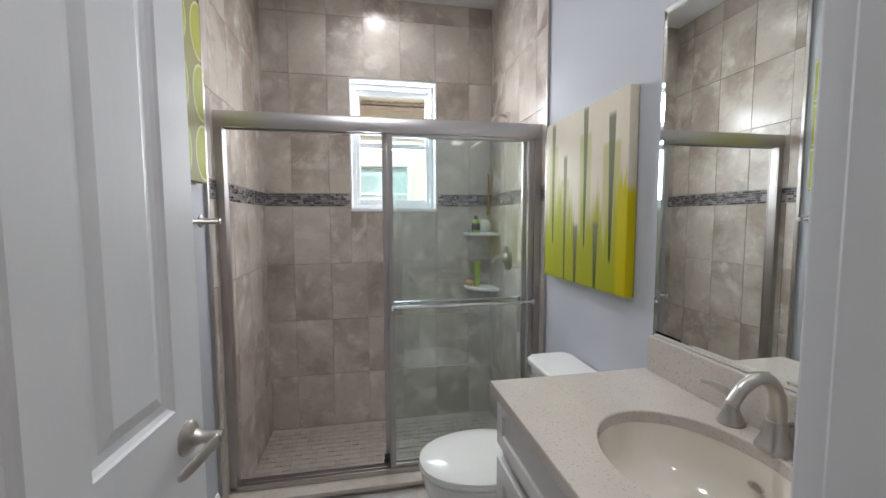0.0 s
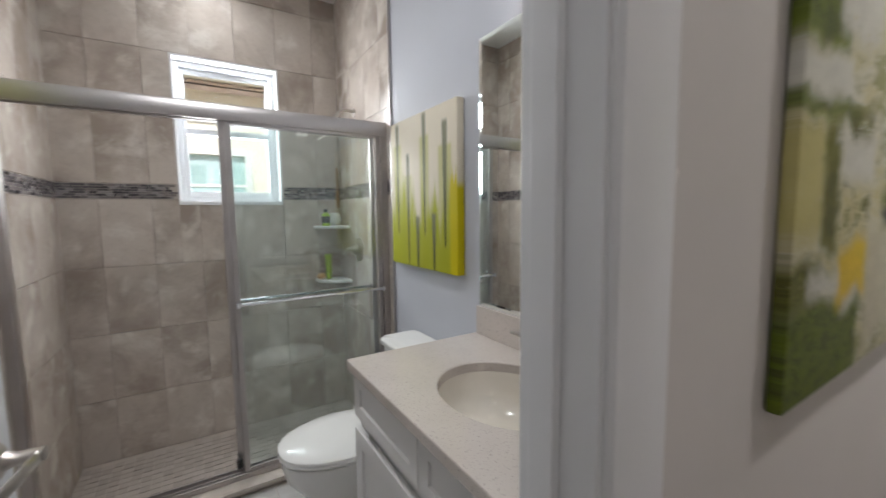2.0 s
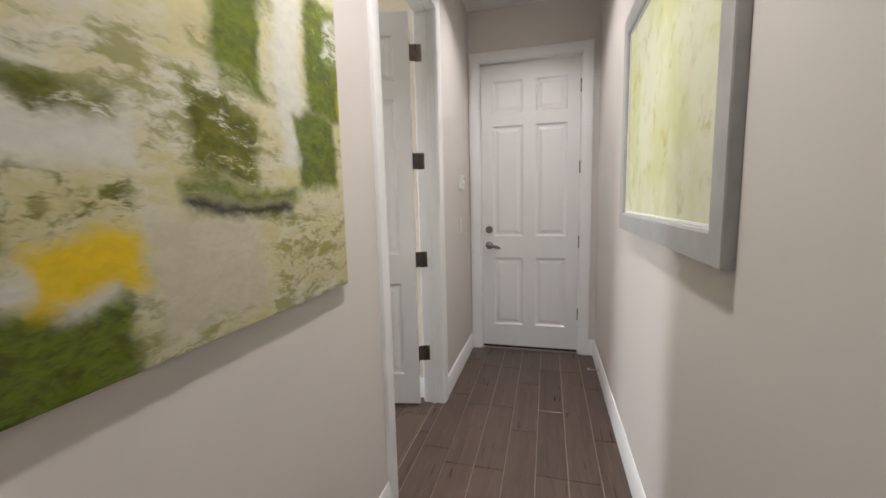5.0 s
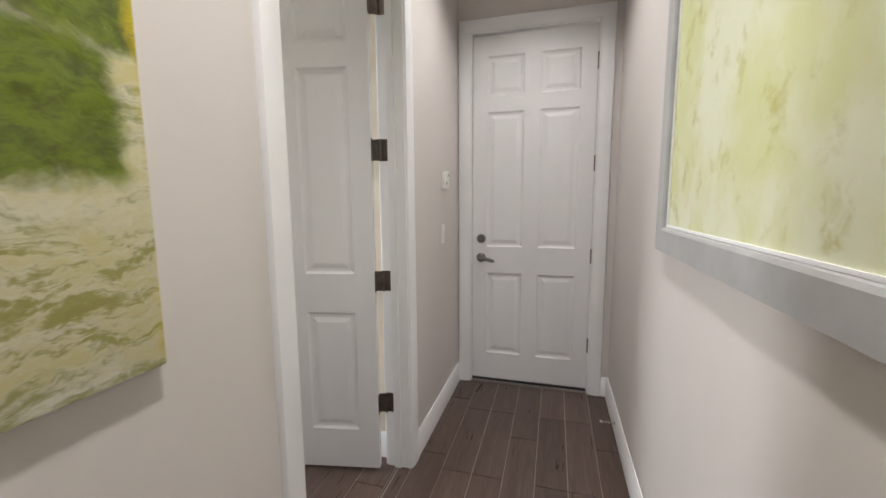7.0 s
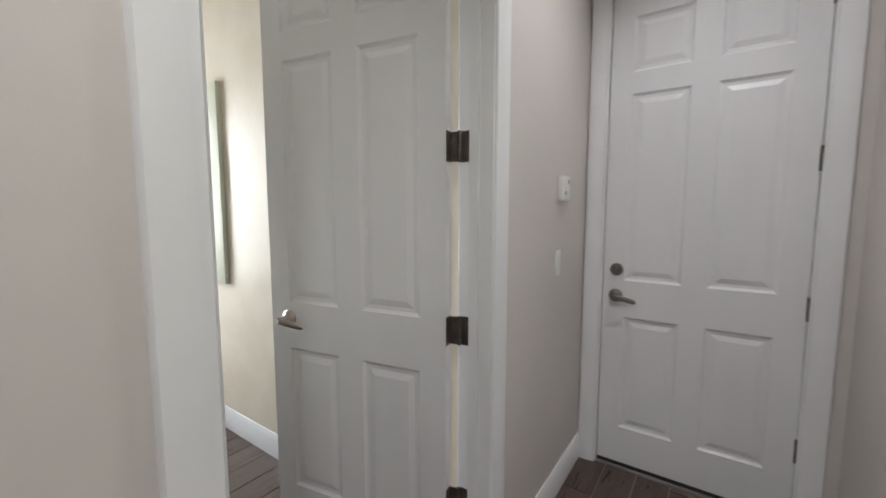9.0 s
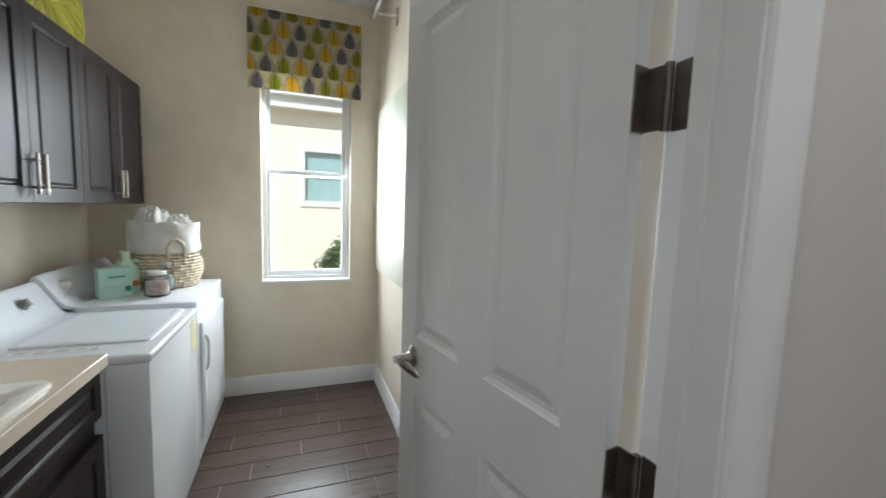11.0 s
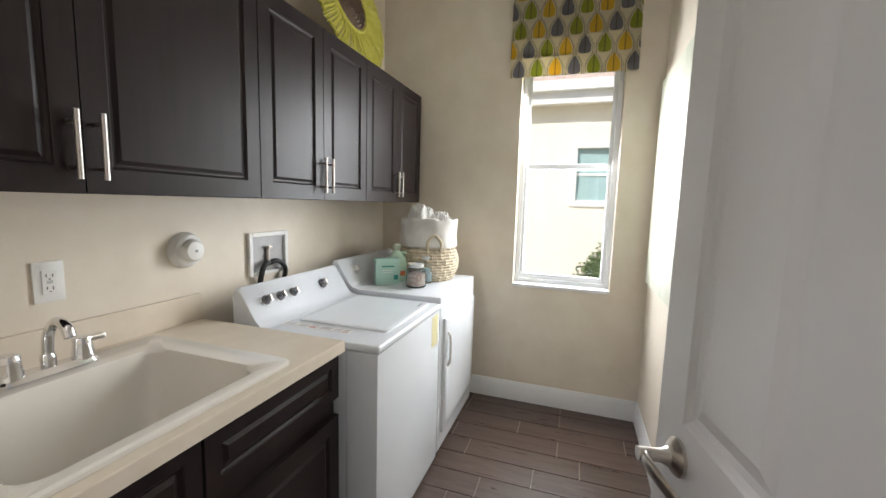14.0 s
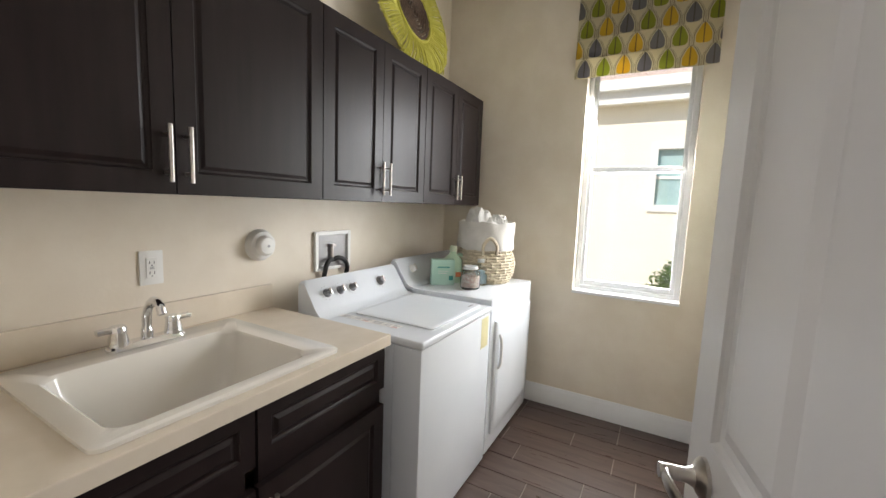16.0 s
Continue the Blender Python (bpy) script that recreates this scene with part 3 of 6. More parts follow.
def window(name, x0, x1, z0, z1, rail, y, sill, label):
    wd = thing(name, ((x0 + x1) / 2, y, z0), 0, label, "window", kind="structure")
    a, b, h = x0 - (x0 + x1) / 2 + 0.002, x1 - (x0 + x1) / 2 - 0.002, z1 - z0 - 0.002
    r = rail - z0
    fw = 0.03
    part("window_frame", boxes(((a, 0, 0.002), (a + fw, 0.06, h)), ((b - fw, 0, 0.002), (b, 0.06, h)), ((a + fw, 0, 0.002), (b - fw, 0.06, fw)), ((a + fw, 0, h - fw), (b - fw, 0.06, h)), bevel=0.003), M["vinyl"], wd)
    sf = 0.024
    for nm, zz0, zz1, yy in (("lower_sash", fw, r + 0.02, 0.012), ("upper_sash", r - 0.02, h - fw, 0.034)):
        s = part(nm, boxes(((a + fw, yy, zz0), (a + fw + sf, yy + 0.02, zz1)), ((b - fw - sf, yy, zz0), (b - fw, yy + 0.02, zz1)), ((a + fw + sf, yy, zz0), (b - fw - sf, yy + 0.02, zz0 + 0.036)), ((a + fw + sf, yy, zz1 - 0.036), (b - fw - sf, yy + 0.02, zz1)), bevel=0.003), M["vinyl"], wd)
        g = part("pane", boxes(((a + fw + sf - 0.004, yy + 0.008, zz0 + 0.03), (b - fw - sf + 0.004, yy + 0.012, zz1 - 0.03))), M["pane_glass"], s)
        g.visible_shadow = False
    if sill:
        part("window_sill", boxes(((a - 0.002, -(y - REAR) - 0.018, -0.016), (b + 0.002, 0.0, 0.004)), bevel=0.004), M["trim_paint"], wd, "white painted sill")
    return wd


window("window_laundry", LW[0], LW[1], LW[2] + 0.008, LW[3], 1.645, 3.275, True, "white single-hung laundry window with two panes")
window("window_bath", BW[0] + 0.006, BW[1] - 0.006, BW[2] + 0.014, BW[3] - 0.006, 1.90, 3.272, False, "small white single-hung window in the shower wall")
# white lining of the shower window's recess
x0, x1, z0, z1 = BW
structure("trim_window_bath", boxes(((x0 - 0.006, REAR - 0.016, z0 - 0.006), (x0 + 0.006, REAR + 0.14, z1 + 0.006)), ((x1 - 0.006, REAR - 0.016, z0 - 0.006), (x1 + 0.006, REAR + 0.14, z1 + 0.006)), ((x0 + 0.006, REAR - 0.016, z1 - 0.006), (x1 - 0.006, REAR + 0.14, z1 + 0.006)), ((x0 + 0.006, REAR - 0.018, z0 - 0.008), (x1 - 0.006, REAR + 0.14, z0 + 0.014)), bevel=0.002), M["trim_paint"], "white marble-look lining round the shower window", "trim")

# ---- bathroom: vanity ----
VZ = 0.88
V0, V1, VX = 0.545, 1.445, 0.774
van = thing("vanity_cabinet", (BATH_R - 0.002, 0.548, 0), 90, "white painted shaker vanity cabinet under the quartz top", "cabinet")
VW, VD = 0.885, 0.526
part("body", boxes(((0, 0, 0.09), (0.018, VD - 0.022, VZ - 0.032)), ((VW - 0.018, 0, 0.09), (VW, VD - 0.022, VZ - 0.032)), ((0.018, 0, 0.09), (VW - 0.018, VD - 0.022, 0.108)), ((0.018, 0, 0.108), (VW - 0.018, 0.01, VZ - 0.032)), ((0.018, VD - 0.04, 0.108), (VW - 0.018, VD - 0.022, VZ - 0.032)), ((0.0, 0.0, 0.0), (VW, VD - 0.09, 0.09)), bevel=0.001), M["vanity_paint"], van)
for k in range(2):
    a = k * VW / 2 + 0.003
    wdt = VW / 2 - 0.006
    bm = panel_slab(wdt, 0.145, 0.0, 0.02, [(0.045, 0.04, wdt - 0.045, 0.105)], RING_SHAKER, False)
    bmesh.ops.translate(bm, verts=bm.verts, vec=(a, VD - 0.02, VZ - 0.185))
    part("drawer_front", bm, M["vanity_paint"], van)
    bm = panel_slab(wdt, 0.55, 0.0, 0.02, [(0.055, 0.055, wdt - 0.055, 0.495)], RING_SHAKER, False)
    bmesh.ops.translate(bm, verts=bm.verts, vec=(a, VD - 0.02, 0.1))
    dr = part("door", bm, M["vanity_paint"], van)
    bm = bmesh.new()
    hx = a + (wdt - 0.03 if k == 0 else 0.03)
    tube(bm, [(hx, VD, 0.53), (hx, VD + 0.026, 0.53), (hx, VD + 0.026, 0.62), (hx, VD, 0.62)], 0.005, 10)
    part("handle", bm, M["nickel"], dr, "satin nickel pull", True)

SX, SY, SA, SB = 1.06, 0.985, 0.172, 0.21


def slab_with_hole(x0, x1, y0, y1, z0, z1, inner):
    """A slab with a hole: inner(angle) gives the hole's edge seen from its middle."""
    cx, cy = inner(None)
    angles = sorted({2 * math.pi * i / 64 for i in range(64)} | {math.atan2(y - cy, x - cx) % (2 * math.pi) for x in (x0, x1) for y in (y0, y1)})
    out, hole = [], []
    for a in angles:
        c, s = math.cos(a), math.sin(a)
        k = min(((x1 if c > 0 else x0) - cx) / c if abs(c) > 1e-9 else 1e9, ((y1 if s > 0 else y0) - cy) / s if abs(s) > 1e-9 else 1e9)
        out.append((cx + k * c, cy + k * s))
        hole.append(inner(a))
    bm = bmesh.new()
    b = 0.003
    rings = [[(x, y, z0) for x, y in hole], [(x, y, z0) for x, y in out], [(x, y, z1 - b) for x, y in out], [(cx + (x - cx) * 0.995, cy + (y - cy) * 0.995, z1) for x, y in out], [(cx + (x - cx) * 1.012, cy + (y - cy) * 1.012, z1) for x, y in hole], [(x, y, z1 - b) for x, y in hole], [(x, y, z0) for x, y in hole]]
    loft(bm, rings, False)
    bmesh.ops.remove_doubles(bm, verts=bm.verts, dist=0.00005)
    return bm


ct = thing("vanity_countertop", (1.05, 0.98, VZ - 0.03), 0, "speckled beige quartz vanity top with backsplash", "countertop")
inv = ct.matrix_world.inverted()


def world_part(name, bm, material, parent, label="", smooth=False):
    """A part whose mesh is given in the world's own metres."""
    bmesh.ops.transform(bm, matrix=parent.matrix_world.inverted(), verts=bm.verts)
    return part(name, bm, material, parent, label, smooth)


world_part("top", slab_with_hole(VX, BATH_R - 0.001, V0, V1, VZ - 0.03, VZ, lambda a: (SX, SY) if a is None else (SX + SA * math.cos(math.atan2(math.sin(a) / SB, math.cos(a) / SA)), SY + SB * math.sin(math.atan2(math.sin(a) / SB, math.cos(a) / SA)))), M["quartz"], ct)
world_part("backsplash", boxes(((BATH_R - 0.021, V0, VZ + 0.0005), (BATH_R - 0.001, 1.432, VZ + 0.112)), bevel=0.002), M["quartz"], ct)

sk = thing("vanity_sink", (SX, SY, VZ - 0.17), 0, "oval cream porcelain undermount sink", "sink")
bm = bmesh.new()
prof = [(1.09, -0.031), (1.005, -0.031), (0.985, -0.05), (0.95, -0.085), (0.84, -0.125), (0.6, -0.153), (0.3, -0.163), (0.1, -0.166)]
rings = [oval(SX, SY, SA * k, SB * k, VZ + z, 48) for k, z in prof]
rings += [oval(SX, SY, SA * k, SB * k, VZ + z - 0.008, 48) for k, z in prof[::-1]]
loft(bm, rings, False)
world_part("basin", bm, M["bisque"], sk, "", True)
bm = bmesh.new()
lathe(bm, [(0, 0.004), (0.012, 0.004), (0.014, 0.002), (0.022, 0.003), (0.026, 0.0), (0.026, -0.01)], 24, Matrix.Translation((SX, SY, VZ - 0.163)))
world_part("drain", bm, M["nickel"], sk, "satin nickel drain", True)
bm = bmesh.new()
lathe(bm, [(0, 0.002), (0.006, 0.002), (0.0065, 0.003), (0.011, 0.003), (0.012, 0)], 18, Matrix.Translation((SX + 0.153, SY, VZ - 0.078)) @ Matrix.Rotation(radians(-72), 4, "Y") @ Matrix.Diagonal((0.7, 1.5, 1, 1)))
world_part("overflow", bm, M["nickel"], sk, "oval metal overflow", True)

fc = thing("vanity_faucet", (1.258, 0.987, VZ), 0, "brushed nickel widespread faucet on the quartz top", "faucet")
bm = bmesh.new()
tube(bm, arc([(0, 0, 0.0), (0.0, 0, 0.04), (0.003, 0, 0.09), (-0.01, 0, 0.135), (-0.045, 0, 0.158), (-0.085, 0, 0.142), (-0.115, 0, 0.108)], 6), [0.018] * 6 + [0.0172] * 4 + [0.0158] * 6 + [0.0142] * 8 + [0.0132] * 8 + [0.0128] * 5, 18)
part("spout", bm, M["nickel"], fc, "", True)
bm = bmesh.new()
lathe(bm, [(0, 0), (0.036, 0), (0.036, 0.004), (0.031, 0.012), (0.024, 0.03), (0.0205, 0.048), (0.0185, 0.062), (0, 0.064)], 28)
part("base_flange", bm, M["nickel"], fc, "", True)
bm = bmesh.new()
cylinder(bm, (0.016, 0, 0.045), (0.034, 0, 0.05), 0.004, seg=10)
bmesh.ops.create_uvsphere(bm, u_segments=12, v_segments=8, radius=0.0075, matrix=Matrix.Translation((0.035, 0, 0.05)))
part("lift_rod", bm, M["nickel"], fc, "", True)
for s in (1, -1):
    hb = part("handle_base", lathe(bmesh.new(), [(0, 0), (0.028, 0), (0.029, 0.004), (0.025, 0.012), (0.017, 0.035), (0.0135, 0.052), (0.014, 0.06), (0, 0.063)], 24, Matrix.Translation((0.005, s * 0.108, 0))), M["nickel"], fc, "", True)
    bm = bmesh.new()
    pts = arc([(0.005, s * 0.108, 0.055), (-0.002, s * 0.118, 0.072), (-0.02, s * 0.135, 0.086), (-0.045, s * 0.15, 0.094)], 5)
    tube(bm, pts, [0.011 - 0.005 * i / len(pts) for i in range(len(pts))], 10)
    part("lever", bm, M["nickel"], hb, "", True)

mr = thing("wall_mirror", (BATH_R - 0.001, 1.0, 0.994), 0, "large plain wall mirror above the quartz backsplash", "mirror")
bm = bmesh.new()
y0, y1, zt, bv = -0.43, 0.43, 1.005, 0.018
loft(bm, [[(-x, q[0], q[1]) for q in ((y0 + i, 0 + i), (y1 - i, 0 + i), (y1 - i, zt - i), (y0 + i, zt - i))] for x, i in ((0.0005, 0), (0.003, 0), (0.006, bv))])
part("mirror_glass", bm, M["mirror_silver"], mr)

vl = thing("vanity_light", (BATH_R - 0.002, 0.99, 2.17), 0, "three-lamp vanity light bar above the mirror", "wall lamp")
part("back_plate", boxes(((-0.022, -0.3, -0.045), (0, 0.3, 0.045)), bevel=0.006), M["nickel"], vl, "", True)
for k in (-1, 0, 1):
    y = 0.21 * k
    bm = bmesh.new()
    tube(bm, [(-0.02, y, 0), (-0.085, y, 0), (-0.085, y, -0.02)], 0.008, 10)
    ar = part("arm", bm, M["nickel"], vl, "", True)
    bm = bmesh.new()
    lathe(bm, [(0.02, -0.015), (0.034, -0.04), (0.046, -0.08), (0.052, -0.115), (0.049, -0.115), (0.043, -0.08), (0.031, -0.042), (0.0, -0.02)], 20, Matrix.Translation((-0.085, y, 0)))
    part("shade", bm, M["lamp_shade"], ar, "glowing white glass bell shade", True)

# ---- bathroom: toilet ----
TY = 1.77
to = thing("toilet", (1.0, TY, 0), 0, "white porcelain toilet with closed lid beside the vanity", "toilet")


def egg(cx, front, back, half, z, n=40):
    """An egg-shaped ring whose long end points to -x."""
    out = []
    for i in range(n):
        a = 2 * math.pi * i / n
        c, s = math.cos(a), math.sin(a)
        out.append(Vector((cx + (back * c if c > 0 else front * c), TY + half * math.copysign(abs(s) ** 0.9, s), z)))
    return out


bm = bmesh.new()
loft(bm, [egg(0.93, 0.17, 0.2, 0.11, 0.0), egg(0.93, 0.165, 0.2, 0.108, 0.05), egg(0.92, 0.16, 0.2, 0.105, 0.14), egg(0.89, 0.20, 0.2, 0.125, 0.22), egg(0.865, 0.24, 0.22, 0.155, 0.30), egg(0.86, 0.252, 0.24, 0.172, 0.36), egg(0.86, 0.255, 0.25, 0.176, 0.386), egg(0.86, 0.245, 0.24, 0.168, 0.392)])
world_part("bowl", bm, M["porcelain"], to, "", True)
bm = bmesh.new()
loft(bm, [egg(0.86, 0.248, 0.2, 0.172, 0.394), egg(0.86, 0.262, 0.21, 0.184, 0.397), egg(0.86, 0.264, 0.21, 0.186, 0.404), egg(0.86, 0.258, 0.205, 0.18, 0.409)])
world_part("seat", bm, M["porcelain"], to, "", True)
bm = bmesh.new()
loft(bm, [egg(0.86, 0.255, 0.205, 0.178, 0.410), egg(0.86, 0.263, 0.21, 0.185, 0.413), egg(0.86, 0.262, 0.21, 0.184, 0.421), egg(0.86, 0.245, 0.2, 0.17, 0.428), egg(0.86, 0.16, 0.15, 0.11, 0.432), egg(0.86, 0.05, 0.05, 0.04, 0.433)])
world_part("lid", bm, M["porcelain"], to, "", True)


def rounded_ring(x0, x1, y0, y1, r, z, n=6):
    out = []
    for cx, cy, a0 in ((x1 - r, y1 - r, 0), (x0 + r, y1 - r, 90), (x0 + r, y0 + r, 180), (x1 - r, y0 + r, 270)):
        for i in range(n + 1):
            a = radians(a0 + 90 * i / n)
            out.append(Vector((cx + r * math.cos(a), cy + r * math.sin(a), z)))
    return out


bm = bmesh.new()
loft(bm, [rounded_ring(1.135, 1.305, TY - 0.175, TY + 0.175, 0.03, 0.37), rounded_ring(1.13, 1.308, TY - 0.185, TY + 0.185, 0.035, 0.5), rounded_ring(1.12, 1.31, TY - 0.195, TY + 0.195, 0.035, 0.69)])
world_part("tank", bm, M["porcelain"], to, "", True)
bm = bmesh.new()
loft(bm, [rounded_ring(1.108, 1.314, TY - 0.203, TY + 0.203, 0.045, 0.691), rounded_ring(1.104, 1.316, TY - 0.207, TY + 0.207, 0.048, 0.697), rounded_ring(1.104, 1.316, TY - 0.207, TY + 0.207, 0.048, 0.714), rounded_ring(1.112, 1.31, TY - 0.2, TY + 0.2, 0.045, 0.722), rounded_ring(1.15, 1.28, TY - 0.15, TY + 0.15, 0.04, 0.725)])
world_part("tank_lid", bm, M["porcelain"], to, "", True)
bm = bmesh.new()
cylinder(bm, (1.12, TY + 0.13, 0.655), (1.1, TY + 0.13, 0.655), 0.014, seg=14)
tube(bm, [(1.103, TY + 0.135, 0.655), (1.1, TY + 0.1, 0.652), (1.1, TY + 0.07, 0.646)], 0.006, 8)
world_part("flush_lever", bm, M["chrome"], to, "chrome flush lever", True)
bm = bmesh.new()
box(bm, (1.02, TY - 0.1, 0.2), (1.16, TY + 0.1, 0.39), 0.03, 3)
world_part("tank_shelf", bm, M["porcelain"], to, "", True)

to.scale.z = 1.05

pv = thing("paper_holder", (0.86, 1.434, 0.345), 0, "small satin metal paper holder on the vanity side", "paper holder")
bm = bmesh.new()
tube(bm, arc([(0.0, 0.0, 0.02), (0, 0.03, 0.02), (0, 0.05, 0.01), (0, 0.055, -0.02), (0, 0.065, -0.035), (0, 0.085, -0.03), (0, 0.092, -0.008)], 5), 0.005, 10)
part("hook", bm, M["nickel"], pv, "", True)
bm = bmesh.new()
cylinder(bm, (0, -0.008, 0.02), (0, 0.006, 0.02), 0.017, 0.014, 18)
part("rose", bm, M["nickel"], pv, "", True)

# ---- bathroom: shower ----
CURB = 0.042
curb = structure("shower_curb", boxes(((BATH_L + 0.002, 2.255, -0.119), (SHOWER_R - 0.002, 2.395, CURB - 0.023)), ((BATH_L + 0.002, 2.235, CURB - 0.022), (SHOWER_R - 0.002, 2.405, CURB)), bevel=0.003), M["curb_stone"], "tan stone shower curb", "curb")
SL, SR, DY, DTOP = BATH_L + 0.012, SHOWER_R - 0.002, 2.342, 1.866
sd = thing("shower_door", (0.52, DY, CURB), 0, "framed sliding glass shower door in satin metal, both panels slid together", "shower door")
bm = bmesh.new()
prof = [(-0.034, -0.06), (-0.034, -0.012), (-0.026, 0), (0.026, 0), (0.034, -0.012), (0.034, -0.075), (0.02, -0.075), (0.02, -0.062), (-0.02, -0.062), (-0.02, -0.075), (-0.032, -0.075)]
loft(bm, [[Vector((x, DY + a, DTOP + b)) for a, b in prof] for x in (SL, SR)])
world_part("header", bm, M["satin_metal"], sd, "", True)
world_part("bottom_track", boxes(((SL, DY - 0.03, CURB + 0.0005), (SR, DY + 0.03, CURB + 0.012)), ((SL, DY - 0.03, CURB + 0.012), (SR, DY - 0.024, CURB + 0.027)), ((SL, DY - 0.002, CURB + 0.012), (SR, DY + 0.002, CURB + 0.027)), ((SL, DY + 0.024, CURB + 0.012), (SR, DY + 0.03, CURB + 0.033)), bevel=0.001), M["satin_metal"], sd)
for x0, x1 in ((SL, SL + 0.034), (SR - 0.036, SR)):
    world_part("wall_jamb", boxes(((x0, DY - 0.03, CURB + 0.013), (x1, DY - 0.022, DTOP - 0.075)), ((x0, DY - 0.0215, CURB + 0.013), (x1, DY + 0.0215, DTOP - 0.075)), ((x0, DY + 0.022, CURB + 0.013), (x1, DY + 0.03, DTOP - 0.075)), bevel=0.0015), M["satin_metal"], sd)
PB, PT, BAR_Z = CURB + 0.028, DTOP - 0.062, 0.928
for k, (x0, x1, y) in enumerate(((0.518, 1.29, DY - 0.014), (0.494, 1.266, DY + 0.016))):
    fr = world_part("panel_frame", boxes(((x0, y - 0.008, PB), (x0 + 0.026, y + 0.008, PT)), ((x1 - 0.026, y - 0.008, PB), (x1, y + 0.008, PT)), ((x0 + 0.026, y - 0.007, PB), (x1 - 0.026, y + 0.007, PB + 0.018)), ((x0 + 0.026, y - 0.007, PT - 0.028), (x1 - 0.026, y + 0.007, PT)), bevel=0.002), M["satin_metal"], sd)
    g = part("glass_pane", boxes(((x0 + 0.024 - 0.52, y - 0.0025 - DY, PB + 0.016 - CURB), (x1 - 0.024 - 0.52, y + 0.0025 - DY, PT - 0.026 - CURB))), M["shower_glass"], fr)
    g.visible_shadow = False
    o = -1 if k == 0 else 1
    bm = bmesh.new()
    yb = y + o * 0.042
    tube(bm, [(x0 + 0.004, yb, BAR_Z), (x1 - 0.004, yb, BAR_Z)], 0.0085, 14)
    for xx in (x0 + 0.013, x1 - 0.013):
        cylinder(bm, (xx, y + o * 0.008, BAR_Z), (xx, yb, BAR_Z), 0.008, seg=12)
        cylinder(bm, (xx, yb + o * 0.004, BAR_Z - 0.012), (xx, yb + o * 0.004, BAR_Z + 0.012), 0.011, seg=12)
    world_part("towel_bar", bm, M["chrome"], sd, "polished chrome towel bar", True)
bm = bmesh.new()
cylinder(bm, (0.496, DY - 0.05, 0.13), (0.496, DY - 0.028, 0.13), 0.016, 0.013, 16)
box(bm, (0.484, DY - 0.034, 0.11), (0.512, DY - 0.015, 0.15), 0.003)
world_part("bumper", bm, M["black"], sd, "black rubber bumper", True)


def corner_shelf(z):
    sh = thing("corner_shelf", (SHOWER_R - 0.001, REAR - 0.013, z), 0, "white corner shelf on the shower wall", "shelf", "shower corner shelves")
    bm = bmesh.new()
    pts = [(0, 0)] + [(-0.205 * math.cos(radians(a)), -0.205 * math.sin(radians(a))) for a in range(0, 91, 6)]
    loft(bm, [[Vector((x, y, -0.02)) for x, y in pts], [Vector((x * 1.02, y * 1.02, -0.014)) for x, y in pts], [Vector((x * 1.02, y * 1.02, -0.004)) for x, y in pts], [Vector((x, y, 0)) for x, y in pts]])
    part("shelf", bm, M["white_plastic"], sh, "", True)


corner_shelf(1.27)
corner_shelf(0.875)
M["lime"] = surface("lime", (0.28, 0.42, 0.03), (0.34, 0.5, 0.05), 20, 0.3)
M["soap"] = surface("soap", (0.62, 0.36, 0.16), (0.7, 0.44, 0.22), 20, 0.4)
M["netting"] = surface("netting", (0.72, 0.72, 0.66), (0.82, 0.82, 0.76), 60, 0.7, bump=0.6)
M["brush_wood"] = surface("brush_wood", (0.26, 0.15, 0.09), (0.36, 0.22, 0.14), 12, 0.5, stretch=(6, 6, 1))
bt = thing("shampoo_bottle", (1.19, 3.1, 1.2705), 0, "lime green bottle with a black pump cap", "bottle")
bm = bmesh.new()
lathe(bm, [(0, 0), (0.027, 0), (0.029, 0.004), (0.029, 0.078), (0.022, 0.088), (0.013, 0.092), (0.013, 0.097), (0, 0.097)], 20)
part("body", bm, M["lime"], bt, "", True)
part("cap", lathe(bmesh.new(), [(0.0135, 0.0975), (0.0135, 0.118), (0.011, 0.122), (0, 0.122)], 16), M["black"], bt, "", True)
part("label", lathe(bmesh.new(), [(0.0292, 0.02), (0.0296, 0.021), (0.0296, 0.067), (0.0292, 0.068)], 20), M["black"], bt, "dark label band", True)
pf = thing("bath_pouf", (1.258, 3.12, 1.2705), 0, "white netted bath pouf on the corner shelf", "sponge")
bm = bmesh.new()
bmesh.ops.create_icosphere(bm, subdivisions=4, radius=0.05, matrix=Matrix.Translation((0, 0, 0.049)))
for v in bm.verts:
    d = v.co - Vector((0, 0, 0.049))
    v.co = Vector((0, 0, 0.049)) + d * (0.86 + 0.28 * abs(noise.noise(d * 70)))
part("netting", bm, M["netting"], pf, "", True)
tb = thing("soap_tube", (1.20, 3.11, 0.8755), 0, "lime green squeeze tube standing on its cap", "tube")
bm = bmesh.new()
loft(bm, [oval(0, 0, a, b, z, 24) for a, b, z in ((0.02, 0.02, 0.021), (0.021, 0.02, 0.03), (0.022, 0.016, 0.09), (0.024, 0.009, 0.15), (0.026, 0.002, 0.185))])
part("body", bm, M["lime"], tb, "", True)
part("cap", lathe(bmesh.new(), [(0, 0), (0.018, 0), (0.019, 0.02), (0, 0.02)], 20), M["lime"], tb, "", True)
so = thing("soap_bar", (1.152, 3.13, 0.8755), 0, "round orange soap on the corner shelf", "soap")
bm = bmesh.new()
bmesh.ops.create_uvsphere(bm, u_segments=20, v_segments=12, radius=1, matrix=Matrix.Translation((0, 0, 0.024)) @ Matrix.Diagonal((0.033, 0.028, 0.024, 1)))
part("bar", bm, M["soap"], so, "", True)
